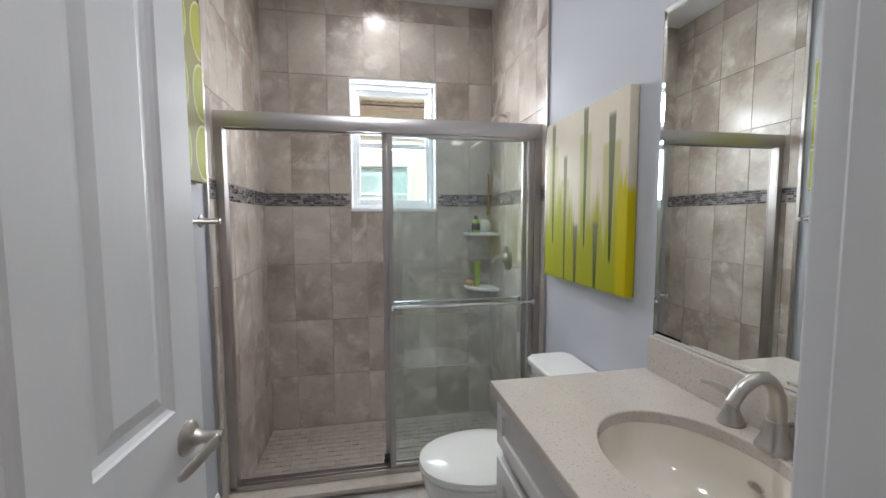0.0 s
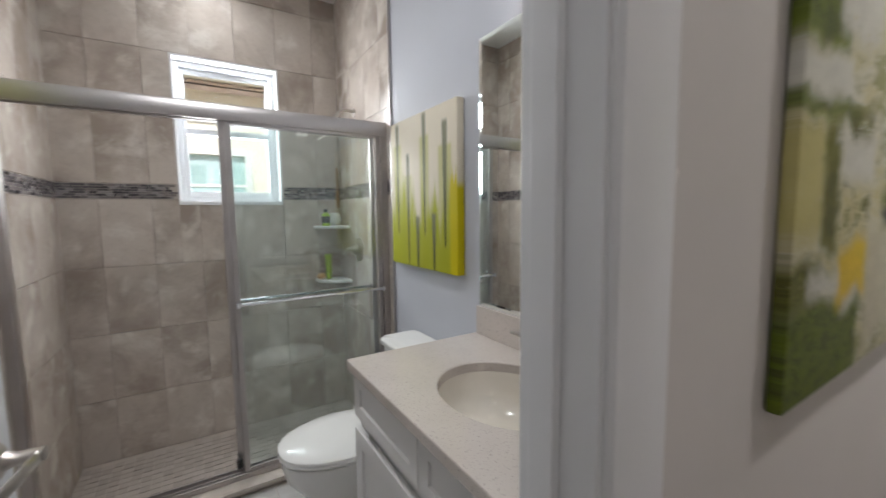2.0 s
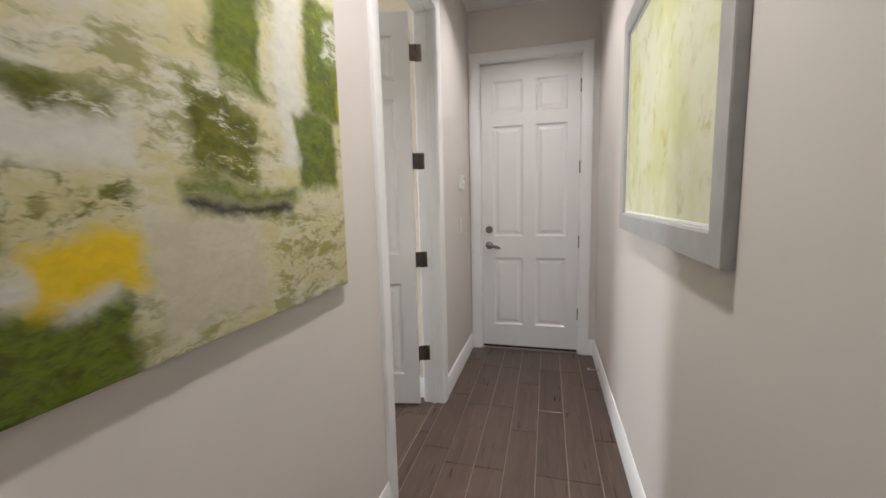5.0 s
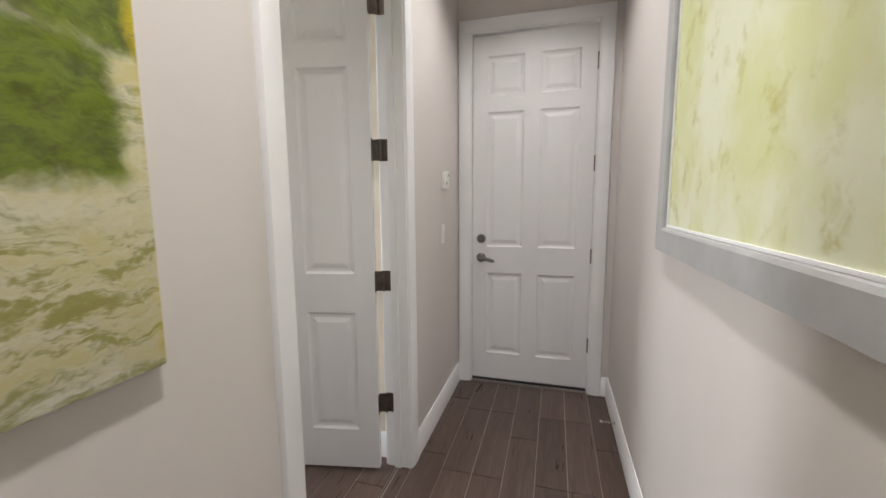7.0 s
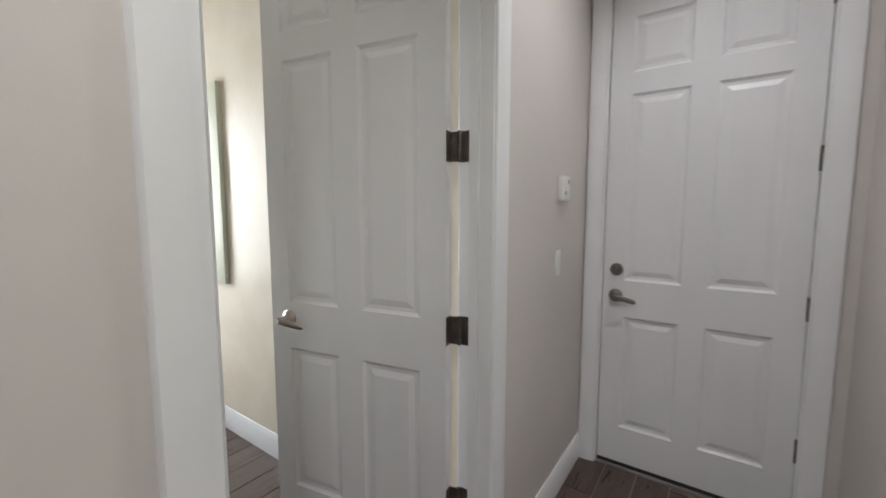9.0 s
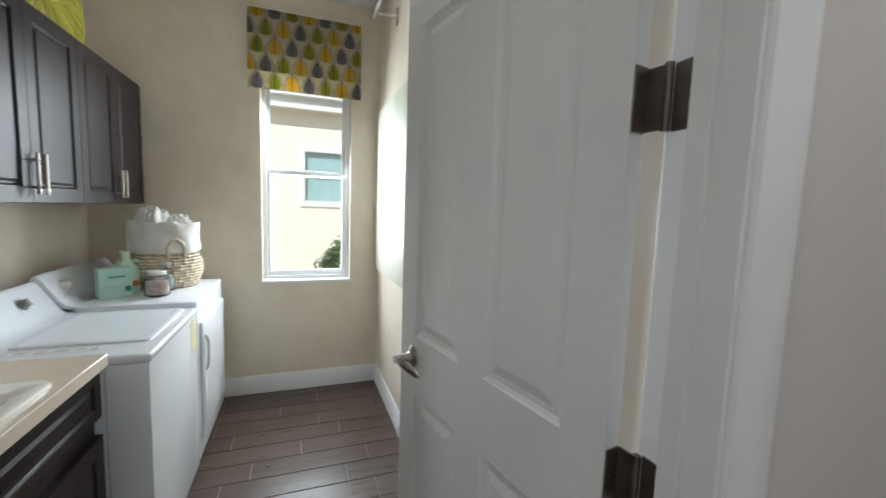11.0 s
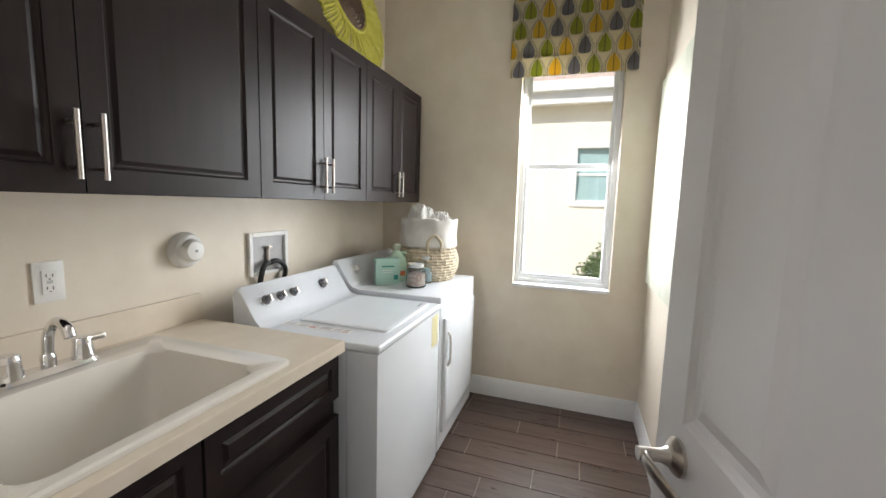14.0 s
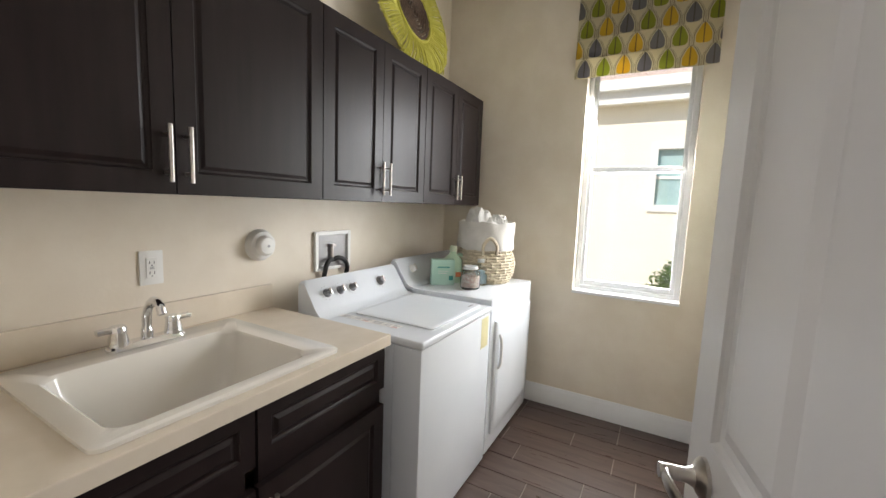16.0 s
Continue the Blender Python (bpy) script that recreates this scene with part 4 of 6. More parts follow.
br = thing("back_brush", (SHOWER_R - 0.03, REAR - 0.04, 1.70), 0, "brown wooden back brush hanging from a hook", "brush")
bm = bmesh.new()
tube(bm, arc([(0, 0, 0), (0.002, -0.004, -0.1), (0.0, -0.006, -0.22), (-0.002, -0.004, -0.3)], 5), [0.007] * 8 + [0.011] * 8, 10)
part("handle", bm, M["brush_wood"], br, "", True)
bm = bmesh.new()
tube(bm, arc([(0.03, 0, 0.0), (0.01, 0, 0.0), (-0.008, 0, 0.008), (-0.008, 0, 0.026)], 4), 0.004, 8)
part("hook", bm, M["nickel"], br, "", True)

vv = thing("shower_valve", (SHOWER_R - 0.001, 2.81, 1.11), 0, "satin nickel shower valve with lever", "shower valve")
R90 = Matrix.Rotation(radians(-90), 4, "Y")
part("plate", lathe(bmesh.new(), [(0, 0), (0.082, 0), (0.082, 0.003), (0.07, 0.01), (0.04, 0.016), (0.03, 0.03), (0.026, 0.05), (0, 0.052)], 32, R90), M["nickel"], vv, "", True)
bm = bmesh.new()
tube(bm, arc([(-0.045, 0, 0), (-0.065, 0, 0.006), (-0.085, 0.01, 0.0), (-0.105, 0.02, -0.03)], 5), [0.016] * 6 + [0.013] * 5 + [0.009] * 5, 12)
part("lever", bm, M["nickel"], vv, "", True)
hd = thing("shower_fixture", (SHOWER_R - 0.001, 2.83, 2.03), 0, "satin nickel shower head on a bent arm", "shower head")
part("flange", lathe(bmesh.new(), [(0, 0), (0.03, 0), (0.03, 0.004), (0.014, 0.012)], 24, R90), M["nickel"], hd, "", True)
bm = bmesh.new()
tube(bm, arc([(0, 0, 0), (-0.05, 0, 0.012), (-0.09, 0, 0.0), (-0.12, 0, -0.035)], 5), 0.0105, 12)
part("arm", bm, M["nickel"], hd, "", True)
part("spray_head", lathe(bmesh.new(), [(0, 0.0), (0.014, 0), (0.018, -0.02), (0.042, -0.05), (0.045, -0.062), (0.04, -0.066), (0, -0.066)], 28, Matrix.Translation((-0.12, 0, -0.03)) @ Matrix.Rotation(radians(30), 4, "Y")), M["nickel"], hd, "", True)

tw = thing("towel_bar", (BATH_L, 1.86, 1.363), 0, "satin nickel towel bar on the painted wall", "towel bar")
for y in (-0.28, 0.29):
    part("post", lathe(bmesh.new(), [(0, 0), (0.026, 0), (0.026, 0.005), (0.014, 0.014), (0.011, 0.03), (0.013, 0.06), (0.013, 0.078), (0, 0.08)], 20, Matrix.Translation((0, y, 0)) @ Matrix.Rotation(radians(90), 4, "Y")), M["nickel"], tw, "", True)
part("bar", tube(bmesh.new(), [(0.066, -0.3, 0), (0.066, 0.31, 0)], 0.008, 12), M["nickel"], tw, "", True)

# ---- pictures ----


def uv_of(t, w, h):
    """Across and up the picture, each 0 to 1, from the thing's own metres."""
    s = node(t, "ShaderNodeSeparateXYZ", node(t, "ShaderNodeTexCoord").outputs["Object"])
    return calc(t, "DIVIDE", s.outputs[0], w), calc(t, "DIVIDE", s.outputs[2], h)


def band(t, x, lo, hi, soft):
    return calc(t, "MULTIPLY", ramp(t, x, lo - soft, lo + soft), calc(t, "SUBTRACT", 1.0, ramp(t, x, hi - soft, hi + soft)))


def patch(t, u, v, u0, u1, v0, v1, soft=0.02):
    return calc(t, "MULTIPLY", band(t, u, u0, u1, soft), band(t, v, v0, v1, soft))


def wobble(t, u, v, scale, amount, seed):
    p = node(t, "ShaderNodeCombineXYZ", u, v, seed).outputs[0]
    n = node(t, "ShaderNodeTexNoise", p, None, scale, 5, 0.65)
    s = node(t, "ShaderNodeSeparateXYZ", n.outputs[1])
    return calc(t, "MULTIPLY_ADD", calc(t, "SUBTRACT", s.outputs[0], 0.5), amount, u), calc(t, "MULTIPLY_ADD", calc(t, "SUBTRACT", s.outputs[1], 0.5), amount, v)


def paint_finish(t, p, col, u, v, rough=0.5, bump=0.12):
    t.links.new(col, p.inputs["Base Color"])
    p.inputs["Roughness"].default_value = rough
    p.inputs["Specular IOR Level"].default_value = 0.25
    q = node(t, "ShaderNodeCombineXYZ", calc(t, "MULTIPLY", u, 3.0), v, 0.3).outputs[0]
    t.links.new(node(t, "ShaderNodeBump", bump, 0.002, None, noise_of(t, q, 55, 4)).outputs[0], p.inputs["Normal"])


def abstract_paint():
    """Cream ground with scraped olive and leaf-green passages, a yellow patch and a black stroke."""
    m, t, p = graph("abstract_paint")
    u0, v0 = uv_of(t, 1.06, 1.08)
    ua, va = wobble(t, u0, v0, 2.4, 0.11, 6.1)
    u1, v1 = wobble(t, ua, va, 7, 0.07, 1.7)
    u, v = wobble(t, u1, v1, 28, 0.035, 3.3)
    q = node(t, "ShaderNodeCombineXYZ", calc(t, "MULTIPLY", u1, 2.2), calc(t, "MULTIPLY", v1, 4.0), 2.0).outputs[0]
    streaks = node(t, "ShaderNodeCombineXYZ", calc(t, "MULTIPLY", u1, 5.0), calc(t, "MULTIPLY", v1, 34.0), 7.0).outputs[0]
    big, fine, scrape, drag = noise_of(t, q, 1.4, 8, 0.68), noise_of(t, q, 6, 7, 0.74), noise_of(t, q, 22, 5, 0.75), noise_of(t, streaks, 1.0, 6, 0.72)
    green, olive, cream, white = (0.13, 0.185, 0.003), (0.16, 0.165, 0.014), (0.64, 0.58, 0.33), (0.70, 0.69, 0.62)
    col = mixc(t, ramp(t, fine, 0.36, 0.62), (0.56, 0.51, 0.26), (0.65, 0.63, 0.48))
    col = mixc(t, calc(t, "MULTIPLY", ramp(t, big, 0.50, 0.60), 0.8), col, white)
    haze = calc(t, "ADD", calc(t, "MULTIPLY_ADD", fine, 0.4, calc(t, "MULTIPLY", big, 0.45)), calc(t, "MULTIPLY", drag, 0.3))
    col = mixc(t, calc(t, "MULTIPLY", ramp(t, haze, 0.565, 0.65), 0.8), col, (0.25, 0.24, 0.05))
    # each stroke: its sides, its foot and top, its colour, and how much of it is scraped away
    strokes = [
        (-0.1, 0.09, 0.23, 0.37, (0.60, 0.54, 0.22), 0.38), (0.085, 0.165, 0.215, 0.38, olive, 0.34), (0.16, 0.33, 0.215, 0.29, olive, 0.47), (0.165, 0.345, 0.295, 0.385, white, 0.30),
        (-0.1, 0.205, 0.405, 0.47, white, 0.30), (-0.1, 0.26, 0.384, 0.412, green, 0.28), (0.2, 0.32, 0.36, 0.402, olive, 0.42), (-0.1, 0.165, 0.475, 0.56, green, 0.34),
        (0.11, 0.32, 0.50, 0.63, white, 0.38), (0.05, 0.30, 0.70, 0.82, olive, 0.46), (0.30, 0.42, 0.60, 0.80, green, 0.38), (0.42, 0.50, 0.50, 0.68, cream, 0.38),
        (0.505, 0.635, 0.47, 0.70, green, 0.32), (0.44, 0.60, 0.295, 0.44, olive, 0.42), (0.36, 0.52, 0.78, 1.1, green, 0.43), (0.68, 0.785, 0.34, 1.1, white, 0.28),
        (0.735, 0.93, 0.295, 0.48, green, 0.31), (0.81, 1.1, 0.48, 0.78, green, 0.39), (0.9, 1.1, 0.62, 0.74, white, 0.46), (0.345, 0.60, 0.02, 0.22, (0.62, 0.58, 0.44), 0.36),
        (0.64, 0.98, 0.05, 0.23, (0.34, 0.32, 0.10), 0.48), (0.42, 0.74, 0.262, 0.288, green, 0.38), (-0.1, 0.10, 0.13, 0.20, olive, 0.38), (-0.1, 0.298, -0.1, 0.138, green, 0.20),
        (0.05, 0.21, 0.145, 0.185, white, 0.38), (0.178, 0.332, 0.122, 0.212, (0.80, 0.56, 0.006), 0.16), (0.205, 0.29, 0.108, 0.134, white, 0.24), (0.418, 0.725, 0.228, 0.258, (0.010, 0.014, 0.006), 0.26),
        (0.97, 1.1, 0.02, 0.7, (0.62, 0.48, 0.02), 0.42),
    ]
    flecks = random.Random(11)
    for _ in range(16):
        fu_, fv_, fw, fh = flecks.uniform(0, 0.95), flecks.uniform(0.03, 0.75), flecks.uniform(0.03, 0.12), flecks.uniform(0.006, 0.03)
        strokes.insert(20, (fu_, fu_ + fw, fv_, fv_ + fh, flecks.choice((green, olive, white, cream)), flecks.uniform(0.42, 0.5)))
    scraped = calc(t, "ADD", calc(t, "MULTIPLY_ADD", fine, 0.45, calc(t, "MULTIPLY", scrape, 0.3)), calc(t, "MULTIPLY", drag, 0.25))
    for k, (a, b, c, d, tone, wear) in enumerate(strokes):
        mask = calc(t, "MULTIPLY", patch(t, u, v, a, b, c, d, 0.018), ramp(t, scraped, wear, wear + 0.07))
        deep = tuple(x * 0.42 for x in tone) if tone[0] < 0.3 else tuple(x * 0.88 for x in tone)
        tone2 = mixc(t, ramp(t, noise_of(t, q, 3.0 + k * 0.4, 7, 0.74), 0.36, 0.62), deep, tone)
        col = mixc(t, calc(t, "MULTIPLY", mask, 0.93), col, tone2)
    paint_finish(t, p, col, u0, v0)
    return m


def drip_paint():
    """Cream fading to lime green below, with run-down yellow edges and dark drips."""
    m, t, p = graph("drip_paint")
    u, v = uv_of(t, 0.626, 0.72)
    col_noise = noise_of(t, node(t, "ShaderNodeCombineXYZ", calc(t, "MULTIPLY", u, 9.0), calc(t, "MULTIPLY", v, 0.5), 1.0).outputs[0], 2.2, 3)
    edge = calc(t, "MULTIPLY_ADD", calc(t, "SUBTRACT", col_noise, 0.5), 1.1, 0.46)
    col = mixc(t, noise_of(t, node(t, "ShaderNodeCombineXYZ", u, v, 0).outputs[0], 4), (0.62, 0.55, 0.42), (0.72, 0.65, 0.53))
    col = mixc(t, ramp(t, calc(t, "SUBTRACT", edge, v), -0.12, 0.16), col, (0.36, 0.37, 0.012))
    drips = [(0.13, 0.98, 0.22, 0.026), (0.31, 0.76, -0.1, 0.023), (0.46, 0.34, -0.1, 0.028), (0.57, 0.99, 0.22, 0.026), (0.70, 0.36, -0.1, 0.028), (0.85, 0.90, 0.16, 0.032)]
    for uc, top, bottom, wd in drips:
        halo = patch(t, u, v, uc - wd * 2.6, uc + wd * 2.6, bottom, top - 0.14, 0.016)
        col = mixc(t, calc(t, "MULTIPLY", halo, 0.55), col, (0.38, 0.38, 0.03))
    yellow = calc(t, "MULTIPLY", ramp(t, u, 0.89, 0.93), ramp(t, calc(t, "SUBTRACT", edge, v), -0.1, 0.0))
    col = mixc(t, yellow, col, (0.55, 0.46, 0.0))
    for uc, top, bottom, wd in drips:
        taper = calc(t, "MULTIPLY_ADD", calc(t, "SUBTRACT", v, bottom), wd * 0.75 / (top - bottom), wd * 0.3)
        side = calc(t, "LESS_THAN", calc(t, "ABSOLUTE", calc(t, "SUBTRACT", u, uc)), taper)
        round_top = calc(t, "MULTIPLY", side, band(t, v, bottom, top, 0.02))
        tone = mixc(t, ramp(t, v, bottom, top), (0.035, 0.045, 0.005), (0.15, 0.15, 0.09))
        col = mixc(t, calc(t, "MULTIPLY", round_top, 0.9), col, tone)
    paint_finish(t, p, col, u, v, 0.6, 0.1)
    return m


def circles_paint():
    """Lime ovals in a column on an olive ground with small pale blossoms."""
    m, t, p = graph("circles_paint")
    u, v = uv_of(t, 0.5, 0.72)
    cu = calc(t, "SUBTRACT", calc(t, "FRACT", calc(t, "MULTIPLY", u, 2.6)), 0.5)
    cv = calc(t, "SUBTRACT", calc(t, "FRACT", calc(t, "MULTIPLY", v, 3.0)), 0.5)
    d = calc(t, "SQRT", calc(t, "ADD", calc(t, "POWER", calc(t, "MULTIPLY", cu, 1.15), 2.0), calc(t, "POWER", cv, 2.0)))
    n = noise_of(t, node(t, "ShaderNodeCombineXYZ", u, v, 0).outputs[0], 5, 4)
    disc = mixc(t, n, (0.32, 0.34, 0.03), (0.46, 0.47, 0.12))
    col = mixc(t, calc(t, "LESS_THAN", d, 0.47), mixc(t, n, (0.24, 0.22, 0.09), (0.36, 0.33, 0.16)), disc)
    col = mixc(t, calc(t, "MULTIPLY", band(t, d, 0.43, 0.47, 0.012), 0.8), col, (0.66, 0.66, 0.38))
    paint_finish(t, p, col, u, v)
    return m


def soft_paint(name, w, h, tones, scale=5.0, across=2.6, up=0.8):
    """Soft upright washes of a few tones."""
    m, t, p = graph(name)
    u, v = uv_of(t, w, h)
    uu, vv = wobble(t, u, v, 3, 0.14, 2.2)
    q = node(t, "ShaderNodeCombineXYZ", calc(t, "MULTIPLY", uu, across), calc(t, "MULTIPLY", vv, up), 4.0).outputs[0]
    a, b = noise_of(t, q, scale * 0.6, 5), noise_of(t, q, scale * 1.7, 6, 0.65)
    col = mixc(t, ramp(t, a, 0.38, 0.6), tones[0], tones[1])
    col = mixc(t, calc(t, "MULTIPLY", ramp(t, b, 0.52, 0.74), 0.8), col, tones[2])
    col = mixc(t, calc(t, "MULTIPLY", ramp(t, b, 0.40, 0.30), 0.7), col, tones[3])
    paint_finish(t, p, col, u, v)
    return m


def canvas(name, at, rz, w, h, d, material, label):
    """A stretched canvas with wrapped, softly rounded edges; x across, z up, its face at -y."""
    c = thing(name, at, rz, label, "painting")
    part("canvas", box(bmesh.new(), (0, -d, 0), (w, -0.002, h), 0.005, 2), material, c, "", True)
    part("stretcher", boxes(((0.02, -0.003, h - 0.06), (w - 0.02, 0.0, h - 0.02))), M["brush_wood"], c)
    return c


canvas("canvas_painting", (1.044, HN, 1.072), 0, 1.02, 1.08, 0.022, abstract_paint(), "large abstract canvas in green, cream and yellow")
canvas("canvas_painting", (BATH_R, 2.158, 1.095), -90, 0.626, 0.72, 0.038, drip_paint(), "cream canvas with lime green drips and dark streaks")
canvas("canvas_painting", (BATH_L, 1.65, 1.52), 90, 0.5, 0.72, 0.035, circles_paint(), "lime green canvas of pale outlined ovals")
canvas("canvas_painting", (LAU_R, 3.11, 0.94), -90, 0.90, 1.17, 0.03, soft_paint("pale_wash", 0.92, 1.2, ((0.62, 0.64, 0.52), (0.70, 0.70, 0.58), (0.55, 0.58, 0.44), (0.66, 0.68, 0.6))), "large pale green canvas on the laundry wall")

M["frame_grey"] = surface("frame_grey", (0.33, 0.325, 0.325), (0.40, 0.395, 0.395), 4, 0.4, stretch=(3, 3, 3))
FW, FH, FB = 1.255, 1.01, 0.085
fp = thing("framed_picture", (3.125, HS, 1.172), 180, "soft green print in a wide grey wooden frame", "picture")
bm = bmesh.new()


def frame_ring(i, y):
    return [Vector((i, -y, i)), Vector((FW - i, -y, i)), Vector((FW - i, -y, FH - i)), Vector((i, -y, FH - i))]


loft(bm, [frame_ring(0.0, 0.0), frame_ring(0.0, 0.026), frame_ring(0.002, 0.03), frame_ring(FB - 0.012, 0.03), frame_ring(FB - 0.003, 0.026), frame_ring(FB, 0.012), frame_ring(FB, 0.0)], False)
part("frame", bm, M["frame_grey"], fp)
part("liner", loft(bmesh.new(), [frame_ring(FB, 0.013), frame_ring(FB, 0.018), frame_ring(FB + 0.007, 0.018), frame_ring(FB + 0.007, 0.013)], False), M["trim_paint"], fp, "thin white liner")
part("print", boxes(((FB + 0.002, -0.013, FB + 0.002), (FW - FB - 0.002, -0.004, FH - FB - 0.002))), soft_paint("green_wash", FW, FH, ((0.56, 0.57, 0.31), (0.64, 0.65, 0.49), (0.40, 0.37, 0.09), (0.62, 0.56, 0.34)), 4.4, 2.2, 1.3), fp)

# ---- hall fittings ----
kp = thing("alarm_chime", (3.937, HN, 1.472), 0, "small white wall chime box", "chime")
part("housing", boxes(((-0.045, -0.028, -0.055), (0.045, -0.001, 0.055)), bevel=0.005), M["white_plastic"], kp, "", True)
part("button", boxes(((0.01, -0.031, 0.02), (0.03, -0.0285, 0.04)), bevel=0.001), M["frame_grey"], kp)
part("speaker_slot", boxes(((-0.03, -0.0295, -0.03), (-0.005, -0.0285, -0.012))), M["frame_grey"], kp)


def switch_plate(at, rz, label, category, outlet=False):
    s = thing("outlet" if outlet else "light_switch", at, rz, label, category)
    part("plate", boxes(((-0.036, -0.006, -0.058), (0.036, 0, 0.058)), bevel=0.0025), M["white_plastic"], s, "", True)
    if outlet:
        part("insert", boxes(((-0.017, -0.0085, -0.034), (0.017, -0.006, 0.034)), bevel=0.001), M["white_plastic"], s)
        for z in (-0.018, 0.018):
            part("socket_slots", boxes(((-0.008, -0.0092, z - 0.004), (-0.006, -0.0086, z + 0.006)), ((0.006, -0.0092, z - 0.004), (0.008, -0.0086, z + 0.005)), ((-0.002, -0.0092, z - 0.011), (0.002, -0.0086, z - 0.0075))), M["black"], s)
        part("test_buttons", boxes(((-0.007, -0.0095, -0.004), (0.007, -0.0086, -0.001)), ((-0.007, -0.0095, 0.001), (0.007, -0.0086, 0.004))), M["frame_grey"], s)
    else:
        bm = boxes(((-0.017, -0.009, -0.034), (0.017, -0.006, 0.034)), bevel=0.0015)
        part("rocker", bm, M["white_plastic"], s)


switch_plate((3.91, HN, 1.14), 0, "white rocker light switch on the hall wall", "switch")
ds = thing("door_stop", (3.87, HS + 0.015, 0.07), 0, "small spring door stop on the baseboard", "door stop")
bm = bmesh.new()
tube(bm, [(0.006 * math.cos(i * 0.9), 0.004 + 0.0011 * i, 0.006 * math.sin(i * 0.9)) for i in range(60)], 0.0012, 5)
part("spring", bm, M["nickel"], ds, "", True)
part("tip", cylinder(bmesh.new(), (0, 0.068, 0), (0, 0.08, 0), 0.008, seg=14), M["white_plastic"], ds, "white rubber tip", True)
part("base", cylinder(bmesh.new(), (0, 0.0, 0), (0, 0.005, 0), 0.011, seg=14), M["nickel"], ds, "", True)

# ---- laundry: upper cabinets ----
UZ, UH, UD = 1.38, 0.727, 0.335


def bar_pull(parent, x, y, z0, z1, material=None):
    bm = bmesh.new()
    tube(bm, [(x, y + 0.03, z0), (x, y + 0.03, z1)], 0.006, 12)
    for z in (z0 + 0.025, z1 - 0.025):
        cylinder(bm, (x, y, z), (x, y + 0.03, z), 0.0045, seg=10)
    return part("handle", bm, material or M["nickel"], parent, "satin nickel bar pull", True)


def upper_cabinet(y0, y1):
    wd = y1 - y0
    cb = thing("upper_cabinet", (LAU_L + 0.001, y1, UZ), -90, "espresso wall cabinet with two raised-panel doors", "cabinet", "laundry wall cabinets")
    part("body", box(bmesh.new(), (0.0008, 0, 0), (wd - 0.0008, UD - 0.022, UH), 0.0015, 1), M["espresso"], cb)
    half = wd / 2
    for k in range(2):
        bm = panel_slab(half - 0.003, UH - 0.003, 0.003, 0.02, [(0.055, 0.06, half - 0.058, UH - 0.06)], RING_CAB, False)
        bmesh.ops.translate(bm, verts=bm.verts, vec=(k * half + 0.0015, UD - 0.02, 0))
        dr = part("door", bm, M["espresso"], cb)
        bar_pull(dr, half + (-0.026 if k == 0 else 0.026), UD, 0.032, 0.182)


for y0, y1 in ((0.553, 1.612), (1.614, 2.352), (2.354, 3.10)):
    upper_cabinet(y0, y1)

# ---- laundry: base cabinets, top, sink ----
CZ = 0.90


def base_cabinet(y0, y1, handle_near_low):
    wd, d = y1 - y0, 0.648
    cb = thing("base_cabinet", (LAU_L + 0.001, y1, 0), -90, "espresso base cabinet with one drawer front and door", "cabinet", "laundry base cabinets")
    part("body", boxes(((0.0008, 0, 0.1), (0.018, d - 0.022, CZ - 0.042 if handle_near_low else 0.54)), ((wd - 0.018, 0, 0.1), (wd - 0.0008, d - 0.022, 0.54 if handle_near_low else CZ - 0.042)), ((0.018, 0, 0.1), (wd - 0.018, d - 0.022, 0.118)), ((0.018, d - 0.04, 0.118), (wd - 0.018, d - 0.022, CZ - 0.042)), ((0.0008, 0, 0), (wd - 0.0008, d - 0.1, 0.1)), bevel=0.001), M["espresso"], cb)
    bm = panel_slab(wd - 0.006, 0.155, 0, 0.02, [(0.04, 0.035, wd - 0.046, 0.12)], RING_CAB, False)
    bmesh.ops.translate(bm, verts=bm.verts, vec=(0.003, d - 0.02, CZ - 0.205))
    part("drawer_front", bm, M["espresso"], cb)
    bm = panel_slab(wd - 0.006, 0.525, 0, 0.02, [(0.055, 0.055, wd - 0.061, 0.47)], RING_CAB, False)
    bmesh.ops.translate(bm, verts=bm.verts, vec=(0.003, d - 0.02, 0.106))
    dr = part("door", bm, M["espresso"], cb)
    bar_pull(dr, wd - 0.035 if handle_near_low else 0.035, d, 0.44, 0.605)


base_cabinet(1.09, 1.62, True)
base_cabinet(0.545, 1.088, False)

lc = thing("laundry_countertop", (1.84, 1.1, CZ - 0.04), 0, "beige solid laundry countertop with low backsplash", "countertop")
HX0, HX1, HY0, HY1 = 1.61, 2.12, 0.79, 1.36


def hole_edge(a):
    if a is None:
        return (HX0 + HX1) / 2, (HY0 + HY1) / 2
    c, s = math.cos(a), math.sin(a)
    k = min((HX1 - HX0) / 2 / abs(c) if abs(c) > 1e-9 else 1e9, (HY1 - HY0) / 2 / abs(s) if abs(s) > 1e-9 else 1e9)
    return (HX0 + HX1) / 2 + k * c, (HY0 + HY1) / 2 + k * s


world_part("top", slab_with_hole(LAU_L + 0.001, 2.168, 0.545, 1.627, CZ - 0.04, CZ, hole_edge), M["counter_solid"], lc)
world_part("backsplash", boxes(((LAU_L + 0.001, 0.545, CZ + 0.0005), (LAU_L + 0.02, 1.625, CZ + 0.102)), bevel=0.002), M["counter_solid"], lc)

